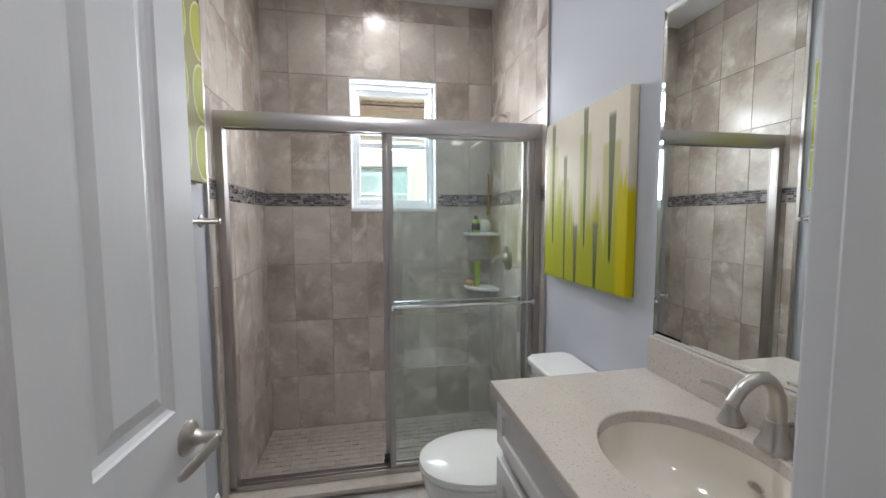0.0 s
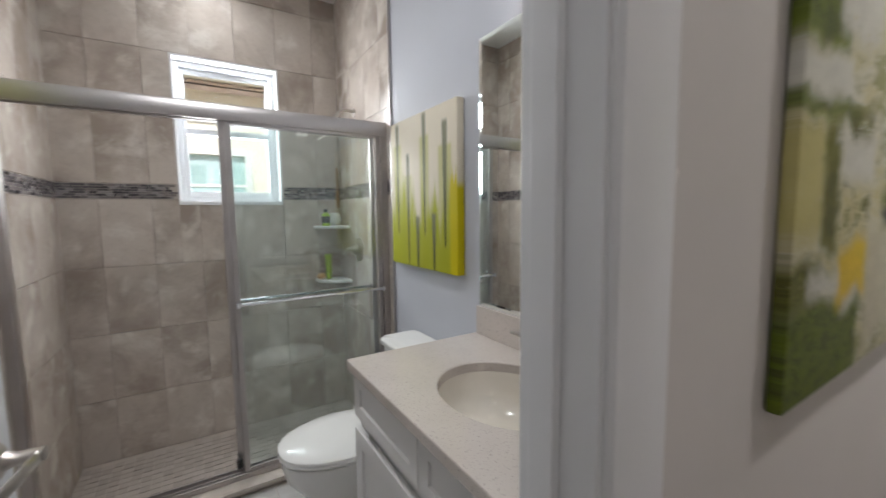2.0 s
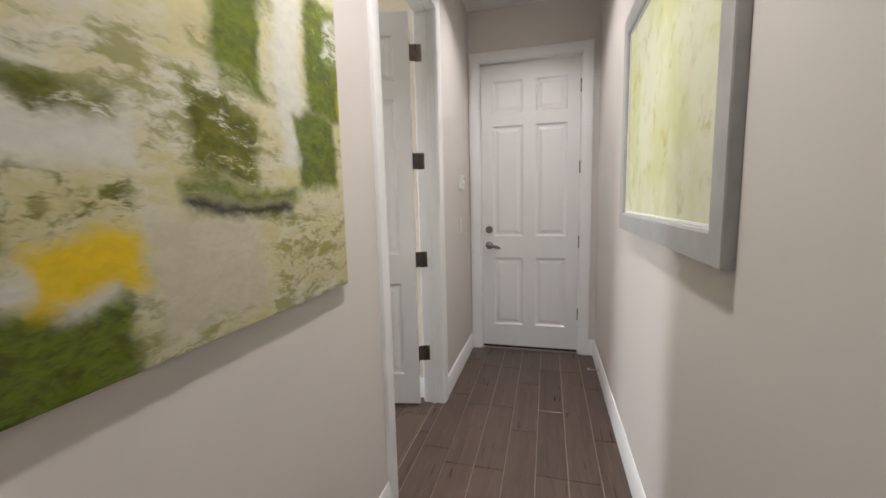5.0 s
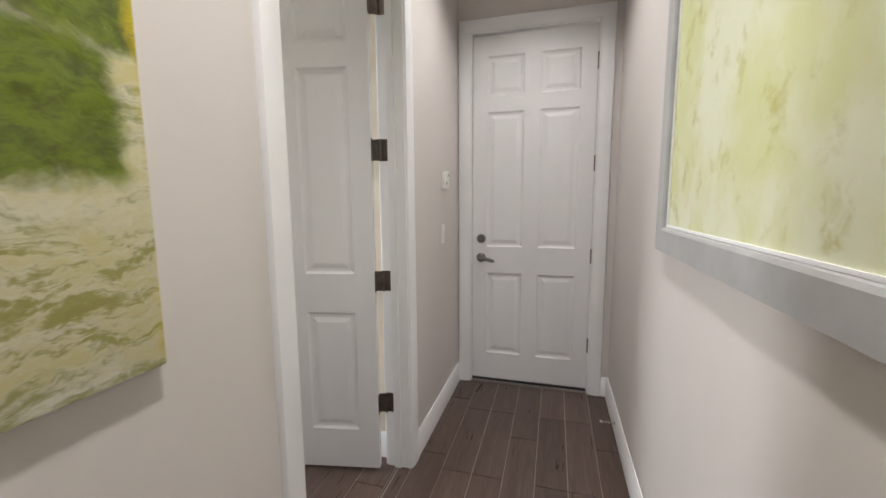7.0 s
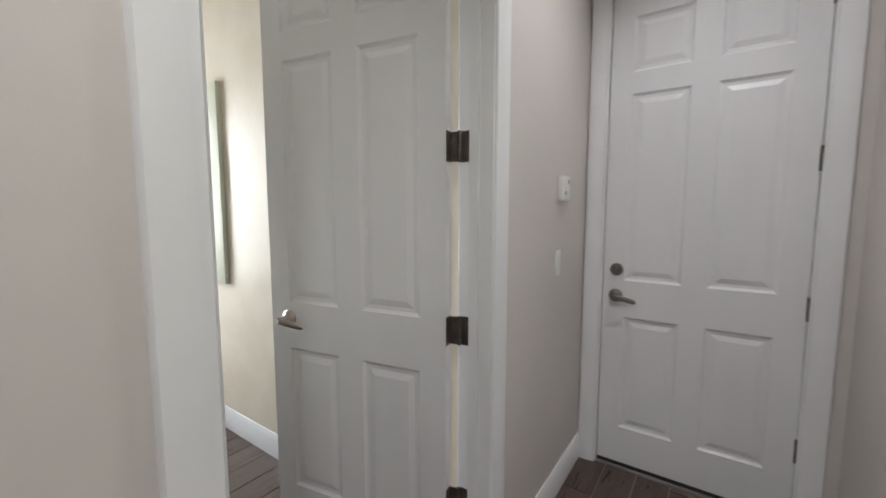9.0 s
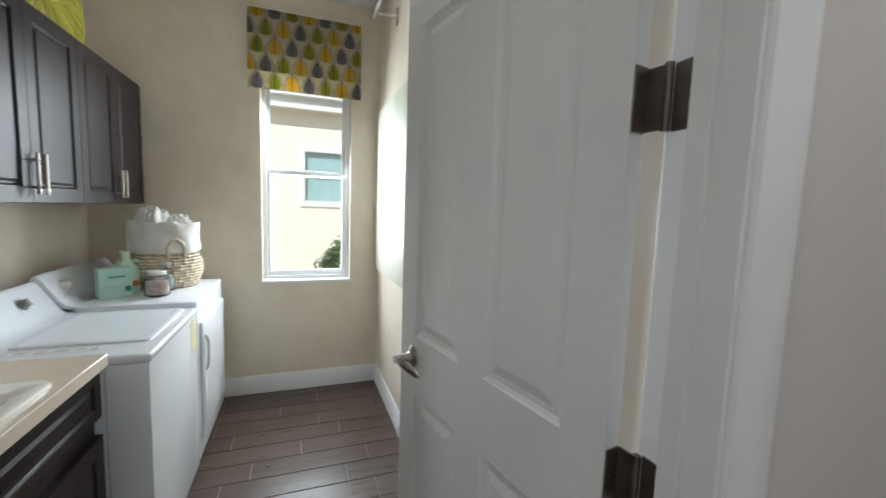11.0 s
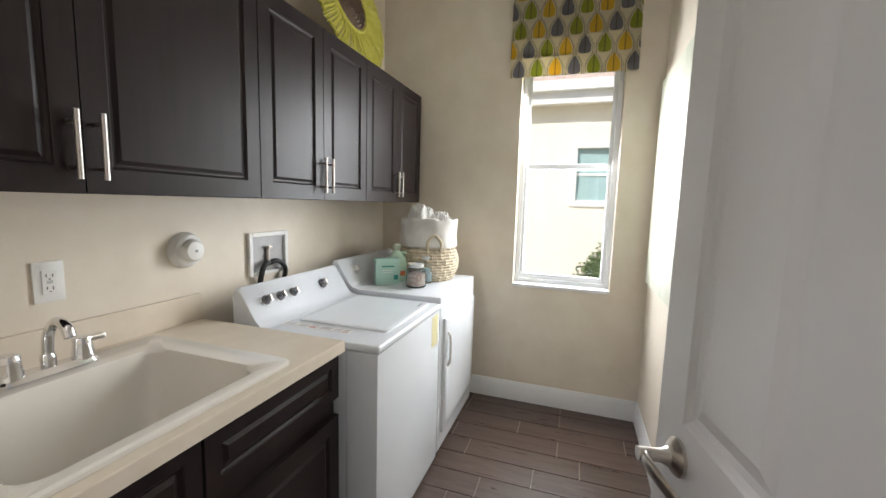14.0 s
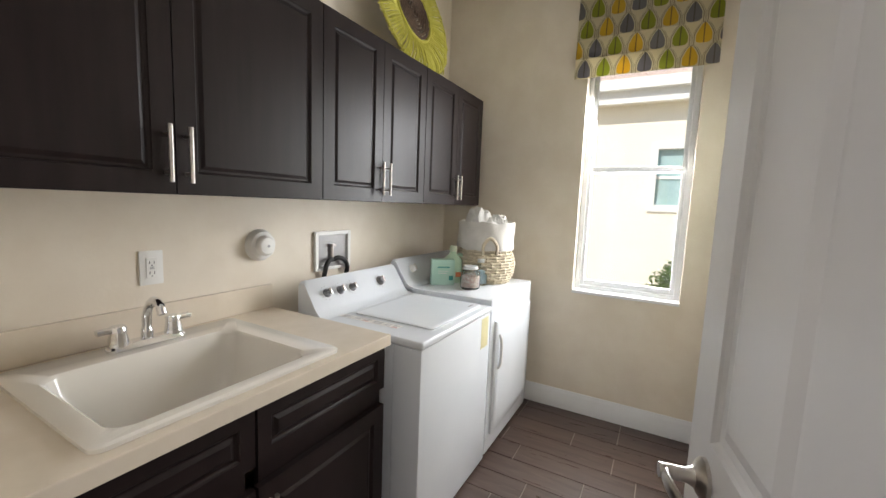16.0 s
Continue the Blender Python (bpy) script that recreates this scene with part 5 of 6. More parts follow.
ls = thing("laundry_sink", (1.89, 1.12, CZ), 0, "deep white drop-in laundry sink in the counter", "sink")
bm = bmesh.new()
loft(bm, [rounded_ring(1.572, 2.138, 0.765, 1.40, 0.025, CZ + z) for z in (0.001, 0.010)] + [rounded_ring(1.578, 2.132, 0.771, 1.394, 0.025, CZ + 0.015), rounded_ring(1.69, 2.104, 0.81, 1.315, 0.05, CZ + 0.014), rounded_ring(1.697, 2.098, 0.818, 1.306, 0.05, CZ + 0.006), rounded_ring(1.712, 2.086, 0.835, 1.285, 0.05, CZ - 0.1), rounded_ring(1.745, 2.065, 0.88, 1.22, 0.05, CZ - 0.27), rounded_ring(1.78, 2.03, 0.93, 1.17, 0.05, CZ - 0.292), rounded_ring(1.89, 1.91, 1.05, 1.07, 0.008, CZ - 0.298)], False)
M["sink_cream"] = surface("sink_cream", (0.79, 0.75, 0.68), (0.83, 0.79, 0.72), 3, 0.14, rough_var=0.03, coat=0.2)
world_part("basin", bm, M["sink_cream"], ls, "", True)
bm = bmesh.new()
lathe(bm, [(0, 0.003), (0.02, 0.003), (0.03, 0.004), (0.034, 0)], 24, Matrix.Translation((1.90, 1.06, CZ - 0.295)))
world_part("drain", bm, M["chrome"], ls, "chrome drain", True)

lf = thing("laundry_faucet", (1.632, 1.085, CZ + 0.0155), 0, "chrome two-handle faucet on the laundry sink", "faucet")
bm = bmesh.new()
loft(bm, [rounded_ring(-0.026, 0.026, -0.105, 0.105, 0.022, 0), rounded_ring(-0.026, 0.026, -0.105, 0.105, 0.022, 0.008), rounded_ring(-0.018, 0.018, -0.095, 0.095, 0.017, 0.02)])
part("base_plate", bm, M["chrome"], lf, "", True)
bm = bmesh.new()
tube(bm, arc([(0, 0, 0.015), (0.0, 0, 0.06), (0.012, 0, 0.11), (0.045, 0, 0.142), (0.08, 0, 0.135), (0.096, 0, 0.108)], 6), [0.016] * 5 + [0.0125] * 20 + [0.013] * 6, 14)
part("spout", bm, M["chrome"], lf, "", True)
for s in (1, -1):
    hb = part("valve", lathe(bmesh.new(), [(0, 0.015), (0.026, 0.015), (0.025, 0.03), (0.021, 0.055), (0.022, 0.068), (0.018, 0.074), (0, 0.075)], 20, Matrix.Translation((0, s * 0.075, 0))), M["chrome"], lf, "", True)
    part("wing_handle", boxes(((-0.012, min(s * 0.085, s * 0.128), 0.056), (0.012, max(s * 0.085, s * 0.128), 0.072)), bevel=0.005), M["chrome"], hb, "", True)

# ---- laundry: wall fittings ----
switch_plate((LAU_L, 1.162, 1.13), 90, "white double outlet above the laundry counter", "outlet", True)
dm = thing("leak_alarm", (LAU_L, 1.575, 1.178), 0, "round white alarm dome on the laundry wall", "alarm")
RX = Matrix.Rotation(radians(90), 4, "Y")
part("base", lathe(bmesh.new(), [(0, 0), (0.068, 0), (0.068, 0.008), (0.062, 0.016), (0.058, 0.03), (0.044, 0.036)], 32, RX), M["white_plastic"], dm, "", True)
part("dome", lathe(bmesh.new(), [(0.044, 0.036), (0.042, 0.05), (0.034, 0.06), (0.008, 0.063), (0, 0.063)], 28, RX), M["white_plastic"], dm, "", True)
part("lamp", lathe(bmesh.new(), [(0.006, 0.0632), (0.006, 0.065), (0, 0.0655)], 12, RX), M["frame_grey"], dm)

wb = thing("washer_box", (LAU_L + 0.001, 2.0, 1.122), -90, "white recessed washer outlet box with valve and hoses", "outlet box")
part("frame", boxes(((-0.125, 0, -0.1), (-0.105, 0.016, 0.1)), ((0.105, 0, -0.1), (0.125, 0.016, 0.1)), ((-0.105, 0, 0.08), (0.105, 0.016, 0.1)), ((-0.105, 0, -0.1), (0.105, 0.016, -0.085)), bevel=0.003), M["white_plastic"], wb)
part("back", boxes(((-0.105, 0.0, -0.085), (0.105, 0.002, 0.08))), M["frame_grey"], wb)
bm = bmesh.new()
cylinder(bm, (0.01, 0.012, -0.05), (0.01, 0.012, 0.02), 0.009, seg=12)
box(bm, (-0.004, 0.004, 0.02), (0.024, 0.03, 0.034), 0.003)
part("valve", bm, M["nickel"], wb, "", True)
bm = bmesh.new()
tube(bm, arc([(0.01, 0.014, -0.05), (-0.02, 0.026, -0.04), (-0.06, 0.03, -0.055), (-0.085, 0.03, -0.09), (-0.088, 0.02, -0.14)], 6), 0.012, 10)
tube(bm, arc([(0.01, 0.014, -0.05), (0.035, 0.026, -0.045), (0.065, 0.03, -0.07), (0.075, 0.02, -0.14)], 6), 0.012, 10)
part("hose", bm, M["black"], wb, "black rubber hoses", True)

# ---- laundry: washer and dryer ----
M["dial_grey"] = surface("dial_grey", (0.16, 0.16, 0.17), (0.24, 0.24, 0.25), 20, 0.3)
M["label_print"] = surface("label_print", (0.42, 0.42, 0.46), (0.6, 0.6, 0.64), 60, 0.5, spread=(0.45, 0.55))
M["label_red"] = surface("label_red", (0.5, 0.07, 0.06), (0.55, 0.1, 0.09), 20, 0.5)
M["label_yellow"] = surface("label_yellow", (0.72, 0.66, 0.36), (0.78, 0.72, 0.44), 20, 0.5)


def appliance(name, y0, y1, label, washer):
    """A laundry machine: cabinet, rolled top, and a sloping control console at the back."""
    x0, x1, top = 1.615, 2.262, 0.866 if washer else 0.893
    ap = thing(name, (1.95, (y0 + y1) / 2, 0), 0, label, "washing machine" if washer else "dryer")
    if washer:
        world_part("cabinet", boxes(((x0 - 0.02, y0 + 0.004, 0.02), (2.13, y1 - 0.004, top - 0.032)), ((2.1315, y0 + 0.002, 0.02), (x1, y1 - 0.002, top - 0.032)), bevel=0.006), M["appliance"], ap, "", True)
    else:
        world_part("cabinet", box(bmesh.new(), (x0 - 0.02, y0 + 0.002, 0.03), (x1, y1 - 0.002, top - 0.001), 0.008, 3), M["appliance"], ap, "", True)
    for fx in (x0 + 0.08, x1 - 0.06):
        for fy in (y0 + 0.06, y1 - 0.06):
            world_part("foot", cylinder(bmesh.new(), (fx, fy, 0.0), (fx, fy, 0.035), 0.02, seg=14), M["black"], ap)
    if washer:
        world_part("top_deck", box(bmesh.new(), (x0 - 0.02, y0, top - 0.031), (x1 + 0.006, y1, top), 0.012, 3), M["appliance"], ap, "", True)
        bm = bmesh.new()
        loft(bm, [rounded_ring(1.80, 2.222, y0 + 0.15, y1 - 0.03, 0.02, top + 0.0005), rounded_ring(1.80, 2.222, y0 + 0.15, y1 - 0.03, 0.02, top + 0.006), rounded_ring(1.807, 2.215, y0 + 0.157, y1 - 0.037, 0.02, top + 0.010), rounded_ring(1.82, 2.202, y0 + 0.17, y1 - 0.05, 0.02, top + 0.009)])
        ld_ = world_part("lid", bm, M["appliance"], ap, "", True)
        world_part("lid_grip", boxes(((2.185, y1 - 0.125, top + 0.0092), (2.193, y1 - 0.07, top + 0.0105)), bevel=0.0005), M["dial_grey"], ap)
        strip = world_part("instruction_label", boxes(((1.77, y0 + 0.085, top + 0.0002), (2.09, y0 + 0.128, top + 0.0006))), M["white_plastic"], ap, "printed white instruction strip")
        for k, (xa, xb) in enumerate(((1.78, 1.83), (1.845, 1.885), (1.90, 1.93), (1.95, 2.0), (2.015, 2.045), (2.055, 2.08))):
            for q in range(3):
                world_part("printed_lines", boxes(((xa, y0 + 0.093 + q * 0.011, top + 0.0007), (xb - 0.006 * (q % 2), y0 + 0.098 + q * 0.011, top + 0.0011))), M["label_red"] if k in (2, 5) and q == 0 else M["label_print"], ap)
        world_part("energy_label", boxes(((x1 + 0.0005, y1 - 0.115, top - 0.2), (x1 + 0.0012, y1 - 0.03, top - 0.045))), M["label_yellow"], ap, "pale yellow paper label")
    else:
        bm = bmesh.new()
        def inset(i, x):
            return [Vector((x, y0 + 0.05 + i, 0.13 + i)), Vector((x, y1 - 0.05 - i, 0.13 + i)), Vector((x, y1 - 0.05 - i, 0.77 - i)), Vector((x, y0 + 0.05 + i, 0.77 - i))]
        loft(bm, [inset(0, x1 + 0.0005), inset(0, x1 + 0.012), inset(0.01, x1 + 0.02), inset(0.06, x1 + 0.022)])
        dd = world_part("front_door", bm, M["appliance"], ap, "", True)
        bm = bmesh.new()
        tube(bm, arc([(x1 + 0.02, y0 + 0.085, 0.5), (x1 + 0.034, y0 + 0.085, 0.53), (x1 + 0.036, y0 + 0.085, 0.60), (x1 + 0.034, y0 + 0.085, 0.66), (x1 + 0.02, y0 + 0.085, 0.69)], 5), 0.009, 10)
        world_part("door_handle", bm, M["white_plastic"], ap, "", True)
    bm = bmesh.new()
    prof = [(x0 - 0.01, top - 0.02), (x0 - 0.012, top + 0.13), (x0 - 0.004, top + 0.149), (x0 + 0.014, top + 0.153), (x0 + 0.03, top + 0.145), (x0 + 0.10, top + 0.03), (x0 + 0.125, top + 0.006), (x0 + 0.155, top + 0.001), (x0 + 0.155, top - 0.02)]
    ys = [(y0 + 0.002, 0.93), (y0 + 0.012, 1.0), (y1 - 0.012, 1.0), (y1 - 0.002, 0.93)]
    loft(bm, [[Vector((x, y, top + (z - top) * k if z > top else z)) for x, z in prof] for y, k in ys])
    world_part("console", bm, M["appliance"], ap, "", True)
    nx, nz = 0.115, 0.07
    ln = math.hypot(nx, nz)
    slope = Vector((nx / ln, 0, nz / ln))
    mid = Vector((x0 + 0.0655, 0, top + 0.0885))
    rot = slope.to_track_quat("Z", "Y").to_matrix().to_4x4()
    spots = (0.10, 0.185, 0.27, 0.49) if washer else (0.12, 0.47, 0.56)
    for k, dy in enumerate(spots):
        r = 0.021 if washer and k < 3 else 0.026
        at = Matrix.Translation(mid + Vector((0, y0 + dy, 0))) @ rot
        kb = world_part("dial", lathe(bmesh.new(), [(0, 0.0), (r, 0.0), (r, 0.004), (r * 0.72, 0.008), (r * 0.62, 0.026), (0, 0.028)], 22, at), M["dial_grey"] if washer else M["white_plastic"], ap, "grey control dial", True)
        bm = box(bmesh.new(), (-0.005, -r * 0.7, 0.02), (0.005, r * 0.7, 0.034), 0.002)
        bmesh.ops.transform(bm, matrix=at, verts=bm.verts)
        world_part("dial_grip", bm, M["nickel"], ap, "", True)
    bm = bmesh.new()
    for dy in spots:
        for s in range(-3, 4):
            b2 = Matrix.Translation(mid + Vector((0, y0 + dy, 0))) @ rot @ Matrix.Rotation(radians(30 * s), 4, "Z") @ Matrix.Translation((-0.034, 0, 0.0006))
            bmesh.ops.create_cube(bm, size=1, matrix=b2 @ Matrix.Diagonal((0.005, 0.0025, 0.0008, 1)))
    world_part("dial_markings", bm, M["label_print"], ap, "fine grey dial markings")["kind"] = "stuff"
    return ap


appliance("washing_machine", 1.69, 2.368, "white top-load washing machine with grey dials", True)
appliance("clothes_dryer", 2.376, 3.078, "white front-load dryer with things standing on it", False)

# ---- laundry: things on the dryer ----
DZ = 0.8935
M["mint"] = surface("mint", (0.50, 0.70, 0.53), (0.57, 0.75, 0.59), 12, 0.35)
M["mint_card"] = surface("mint_card", (0.42, 0.66, 0.56), (0.49, 0.72, 0.62), 12, 0.6)
M["cream_plastic"] = surface("cream_plastic", (0.66, 0.76, 0.6), (0.72, 0.8, 0.66), 12, 0.35)
M["towel"] = surface("towel", (0.66, 0.65, 0.62), (0.76, 0.75, 0.72), 40, 0.95, bump=0.9, bump_scale=260)
M["wicker"] = surface("wicker", (0.56, 0.48, 0.34), (0.7, 0.62, 0.47), 30, 0.7, bump=0.4)
M["wicker_light"] = surface("wicker_light", (0.56, 0.48, 0.34), (0.68, 0.6, 0.46), 30, 0.7, bump=0.4)
M["jar_lid"] = surface("jar_lid", (0.62, 0.65, 0.65), (0.74, 0.76, 0.76), 30, 0.15)
M["powder"] = surface("powder", (0.50, 0.64, 0.68), (0.62, 0.74, 0.77), 60, 0.8)
M["shells"] = surface("shells", (0.70, 0.47, 0.39), (0.85, 0.74, 0.66), 70, 0.6, spread=(0.45, 0.55))
M["orange_print"] = surface("orange_print", (0.6, 0.16, 0.06), (0.66, 0.2, 0.08), 20, 0.5)
M["teal_print"] = surface("teal_print", (0.02, 0.26, 0.22), (0.04, 0.32, 0.27), 20, 0.5)

db = thing("detergent_bottle", (1.865, 2.68, DZ), 35, "mint green detergent bottle with a pale cap", "bottle")
bm = bmesh.new()
loft(bm, [oval(0, 0, a, b, z, 28, 3.0) for a, b, z in ((0.058, 0.036, 0.0), (0.062, 0.04, 0.006), (0.062, 0.04, 0.11), (0.056, 0.038, 0.145), (0.034, 0.03, 0.172), (0.022, 0.022, 0.182), (0.02, 0.02, 0.196))])
part("body", bm, M["mint"], db, "", True)
part("cap", lathe(bmesh.new(), [(0.0225, 0.1965), (0.0235, 0.198), (0.022, 0.228), (0.019, 0.231), (0, 0.231)], 22), M["cream_plastic"], db, "pale green cap", True)
bm = bmesh.new()
tube(bm, arc([(0.028, 0, 0.178), (0.056, 0, 0.172), (0.074, 0, 0.145), (0.074, 0, 0.11), (0.06, 0, 0.085)], 5), 0.0105, 10)
part("handle", bm, M["mint"], db, "", True)
part("label", boxes(((0.015, -0.0412, 0.04), (0.048, -0.0398, 0.07)), bevel=0.0004), M["orange_print"], db, "orange label patch")
dx = thing("detergent_box", (1.85, 2.575, DZ), 38, "mint green cardboard detergent box", "box")
part("carton", box(bmesh.new(), (-0.07, -0.032, 0), (0.07, 0.032, 0.155), 0.0015, 1), M["mint_card"], dx)
part("printed_word", boxes(((-0.035, -0.0328, 0.106), (0.04, -0.0322, 0.114))), M["teal_print"], dx, "dark printed word bar")
part("printed_lines", boxes(((-0.03, -0.0328, 0.085), (0.03, -0.0322, 0.089)), ((-0.03, -0.0328, 0.072), (0.022, -0.0322, 0.076))), M["white_plastic"], dx)
part("printed_mark", boxes(((0.036, -0.0328, 0.03), (0.062, -0.0322, 0.058)), bevel=0.0002), M["teal_print"], dx)


def jar(at, r, h, fill, label):
    j = thing("glass_jar", at, 0, label, "jar", "glass jars on the dryer")
    part("glass", lathe(bmesh.new(), [(0, 0.0), (r * 0.86, 0.0), (r, 0.008), (r * 1.02, h * 0.5), (r * 0.96, h * 0.72), (r * 0.7, h * 0.8), (r * 0.7, h * 0.86), (r * 0.66, h * 0.86), (r * 0.66, h * 0.8), (r * 0.92, h * 0.7), (r * 0.97, h * 0.5), (r * 0.95, 0.012), (0, 0.006)], 26), M["jar_glass"], j, "", True)
    bm = bmesh.new()
    lathe(bm, [(0, 0.0072), (r * 0.9, 0.013), (r * 0.94, h * 0.3), (r * 0.9, h * 0.58), (r * 0.3, h * 0.62), (0, h * 0.6)], 26)
    for v in bm.verts:
        v.co += Vector((0, 0, 0.008 * noise.noise(v.co * 60))) if v.co.z > h * 0.4 else Vector()
    part("contents", bm, fill, j, "", True)
    part("lid", lathe(bmesh.new(), [(r * 0.74, h * 0.862), (r * 0.76, h * 0.87), (r * 0.76, h * 0.97), (r * 0.7, h), (0, h)], 26), M["jar_lid"], j, "pale glass lid", True)


jar((2.04, 2.575, DZ), 0.058, 0.135, M["shells"], "round glass jar of pink shells with a glass lid")
jar((2.045, 2.715, DZ), 0.042, 0.165, M["powder"], "tall glass jar of pale blue powder with a lid")

bk = thing("laundry_basket", (2.0, 2.875, DZ), 0, "woven seagrass basket filled with white towels", "basket")


def basket_r(z):
    return 0.15 + 0.045 * math.sin(math.pi * min(max(z / 0.25, 0), 1)) - 0.02 * z / 0.25


rows_, cols_ = 13, 40
for tone, sel in ((M["wicker"], 0), (M["wicker_light"], 1)):
    bm = bmesh.new()
    for r_ in range(rows_):
        if r_ % 2 != sel:
            continue
        z = 0.011 + r_ * 0.0175
        tube(bm, [((basket_r(z) + 0.006 * (1 if (k + r_ // 2) % 2 else -1)) * math.cos(2 * math.pi * k / cols_), (basket_r(z) + 0.006 * (1 if (k + r_ // 2) % 2 else -1)) * math.sin(2 * math.pi * k / cols_), z) for k in range(cols_ + 1)], 0.0105, 6)
    part("weave", bm, tone, bk, "woven seagrass rows", True)
bm = bmesh.new()
for k in range(cols_ // 2):
    a = 2 * math.pi * k / (cols_ // 2)
    tube(bm, [((basket_r(z)) * math.cos(a), (basket_r(z)) * math.sin(a), z) for z in (0.004, 0.06, 0.12, 0.18, 0.24)], 0.006, 6)
part("ribs", bm, M["wicker"], bk, "", True)
bm = bmesh.new()
lathe(bm, [(0, 0.003), (0.148, 0.003), (0.15, 0.012), (0, 0.014)], 32)
part("bottom", bm, M["wicker"], bk)
for s in (1, -1):
    bm = bmesh.new()
    q = math.pi * (-0.32 if s == 1 else 0.68)
    d, e = Vector((math.cos(q), math.sin(q), 0)), Vector((-math.sin(q), math.cos(q), 0))
    rr = basket_r(0.21) + 0.016
    tube(bm, arc([d * rr + e * -0.042 + Vector((0, 0, 0.19)), d * (rr + 0.006) + e * -0.04 + Vector((0, 0, 0.25)), d * (rr + 0.008) + Vector((0, 0, 0.29)), d * (rr + 0.006) + e * 0.04 + Vector((0, 0, 0.25)), d * rr + e * 0.042 + Vector((0, 0, 0.19))], 5), 0.011, 8)
    part("basket_handle", bm, M["wicker_light"], bk, "", True)


def rumpled(name, cx, cy, cz, a, b, h, seed, tilt):
    """A folded towel: a soft block with drooping folds."""
    tw_ = thing(name, (2.0 + cx, 2.875 + cy, DZ + cz), tilt, "crumpled white towel stuffed in the basket", "towel", "towels in the basket")
    bm = bmesh.new()
    bmesh.ops.create_grid(bm, x_segments=30, y_segments=26, size=1)
    top = list(bm.verts)
    for v in top:
        x, y = v.co.x, v.co.y
        e = max(abs(x), abs(y))
        z = h * (1 - e ** 6) + 0.03 * noise.noise(Vector((x * 2.2 + seed, y * 2.2, 0))) + 0.016 * noise.noise(Vector((x * 6, y * 6 + seed, 1)))
        fold = 1 + 0.07 * noise.noise(Vector((x * 3 + seed, y * 3, 4)))
        v.co = Vector((x * a * fold, y * b * fold, z - (0.05 * e ** 8)))
    bmesh.ops.solidify(bm, geom=bm.faces[:], thickness=0.006)
    part("cloth", bm, M["towel"], tw_, "", True)


rumpled("folded_towel", 0.0, 0.0, 0.335, 0.125, 0.12, 0.055, 3.0, 12)
rumpled("folded_towel", -0.05, -0.01, 0.36, 0.085, 0.07, 0.10, 9.0, -30)
rumpled("folded_towel", 0.07, 0.03, 0.36, 0.065, 0.07, 0.06, 15.0, 35)
M["liner_cloth"] = surface("liner_cloth", (0.62, 0.60, 0.56), (0.72, 0.70, 0.66), 14, 0.9, bump=0.5, bump_scale=180)
bm = bmesh.new()
rings = []
for i, (z, k) in enumerate(((0.215, 1.07), (0.24, 1.085), (0.28, 1.075), (0.33, 1.07), (0.375, 1.075), (0.387, 1.055), (0.38, 1.03), (0.31, 1.02), (0.245, 1.0))):
    ring = []
    for j in range(64):
        a = 2 * math.pi * j / 64
        f = 0.006 * noise.noise(Vector((math.cos(a) * 3, math.sin(a) * 3, z * 7))) + 0.004 * math.sin(a * 9 + z * 30)
        rad = 0.168 * k + f
        ring.append(Vector((rad * math.cos(a), rad * math.sin(a), z + 0.012 * noise.noise(Vector((math.cos(a) * 2, math.sin(a) * 2, 5 + i * 0.2))))))
    rings.append(ring)
loft(bm, rings, False)
part("cloth_liner", bm, M["liner_cloth"], bk, "white cloth liner folded over the rim", True)

# round woven tray standing on the cabinets
M["raffia"] = surface("raffia", (0.40, 0.37, 0.04), (0.56, 0.51, 0.10), 25, 0.8, bump=0.5)
M["raffia_dark"] = surface("raffia_dark", (0.06, 0.035, 0.02), (0.13, 0.08, 0.05), 40, 0.7, bump=0.5)
tr = thing("woven_plate", (1.63, 2.50, UZ + UH + 0.002), 0, "round yellow-green raffia plate leaning on the wall above cabinets", "decorative plate")
TILT_ = Matrix.Translation((0, 0, 0.372)) @ Matrix.Rotation(radians(76), 4, "Y") @ Matrix.Diagonal((1.36, 1.36, 1.36, 1))
bm = bmesh.new()
for k in range(190):
    a = 2 * math.pi * k / 190
    c, s = math.cos(a), math.sin(a)
    j = 0.012 * math.sin(k * 5.3) * math.sin(k * 1.7)
    tube(bm, [TILT_ @ Vector((r * c, r * s, z)) for r, z in ((0.115, 0.0), (0.17, 0.016 + j * 0.3), (0.23, 0.02 + j * 0.5), (0.272 + j, 0.005))], [0.003, 0.0045, 0.0055, 0.004], 5)
part("fringe", bm, M["raffia"], tr, "drooping yellow-green raffia fringe", True)["kind"] = "stuff"
bm = bmesh.new()
for k in range(7):
    r = 0.012 + k * 0.016
    tube(bm, [TILT_ @ Vector((r * math.cos(2 * math.pi * i / 36), r * math.sin(2 * math.pi * i / 36), 0.004 + 0.003 * (i % 2))) for i in range(37)], 0.0085, 6)
part("centre_coil", bm, M["raffia_dark"], tr, "dark brown coiled centre", True)
bm = bmesh.new()
for r in (0.125, 0.262):
    tube(bm, [TILT_ @ Vector((r * math.cos(2 * math.pi * i / 48), r * math.sin(2 * math.pi * i / 48), 0.008)) for i in range(49)], 0.008, 6)
part("rim_coil", bm, M["raffia"], tr, "", True)

# ---- laundry: window valance ----


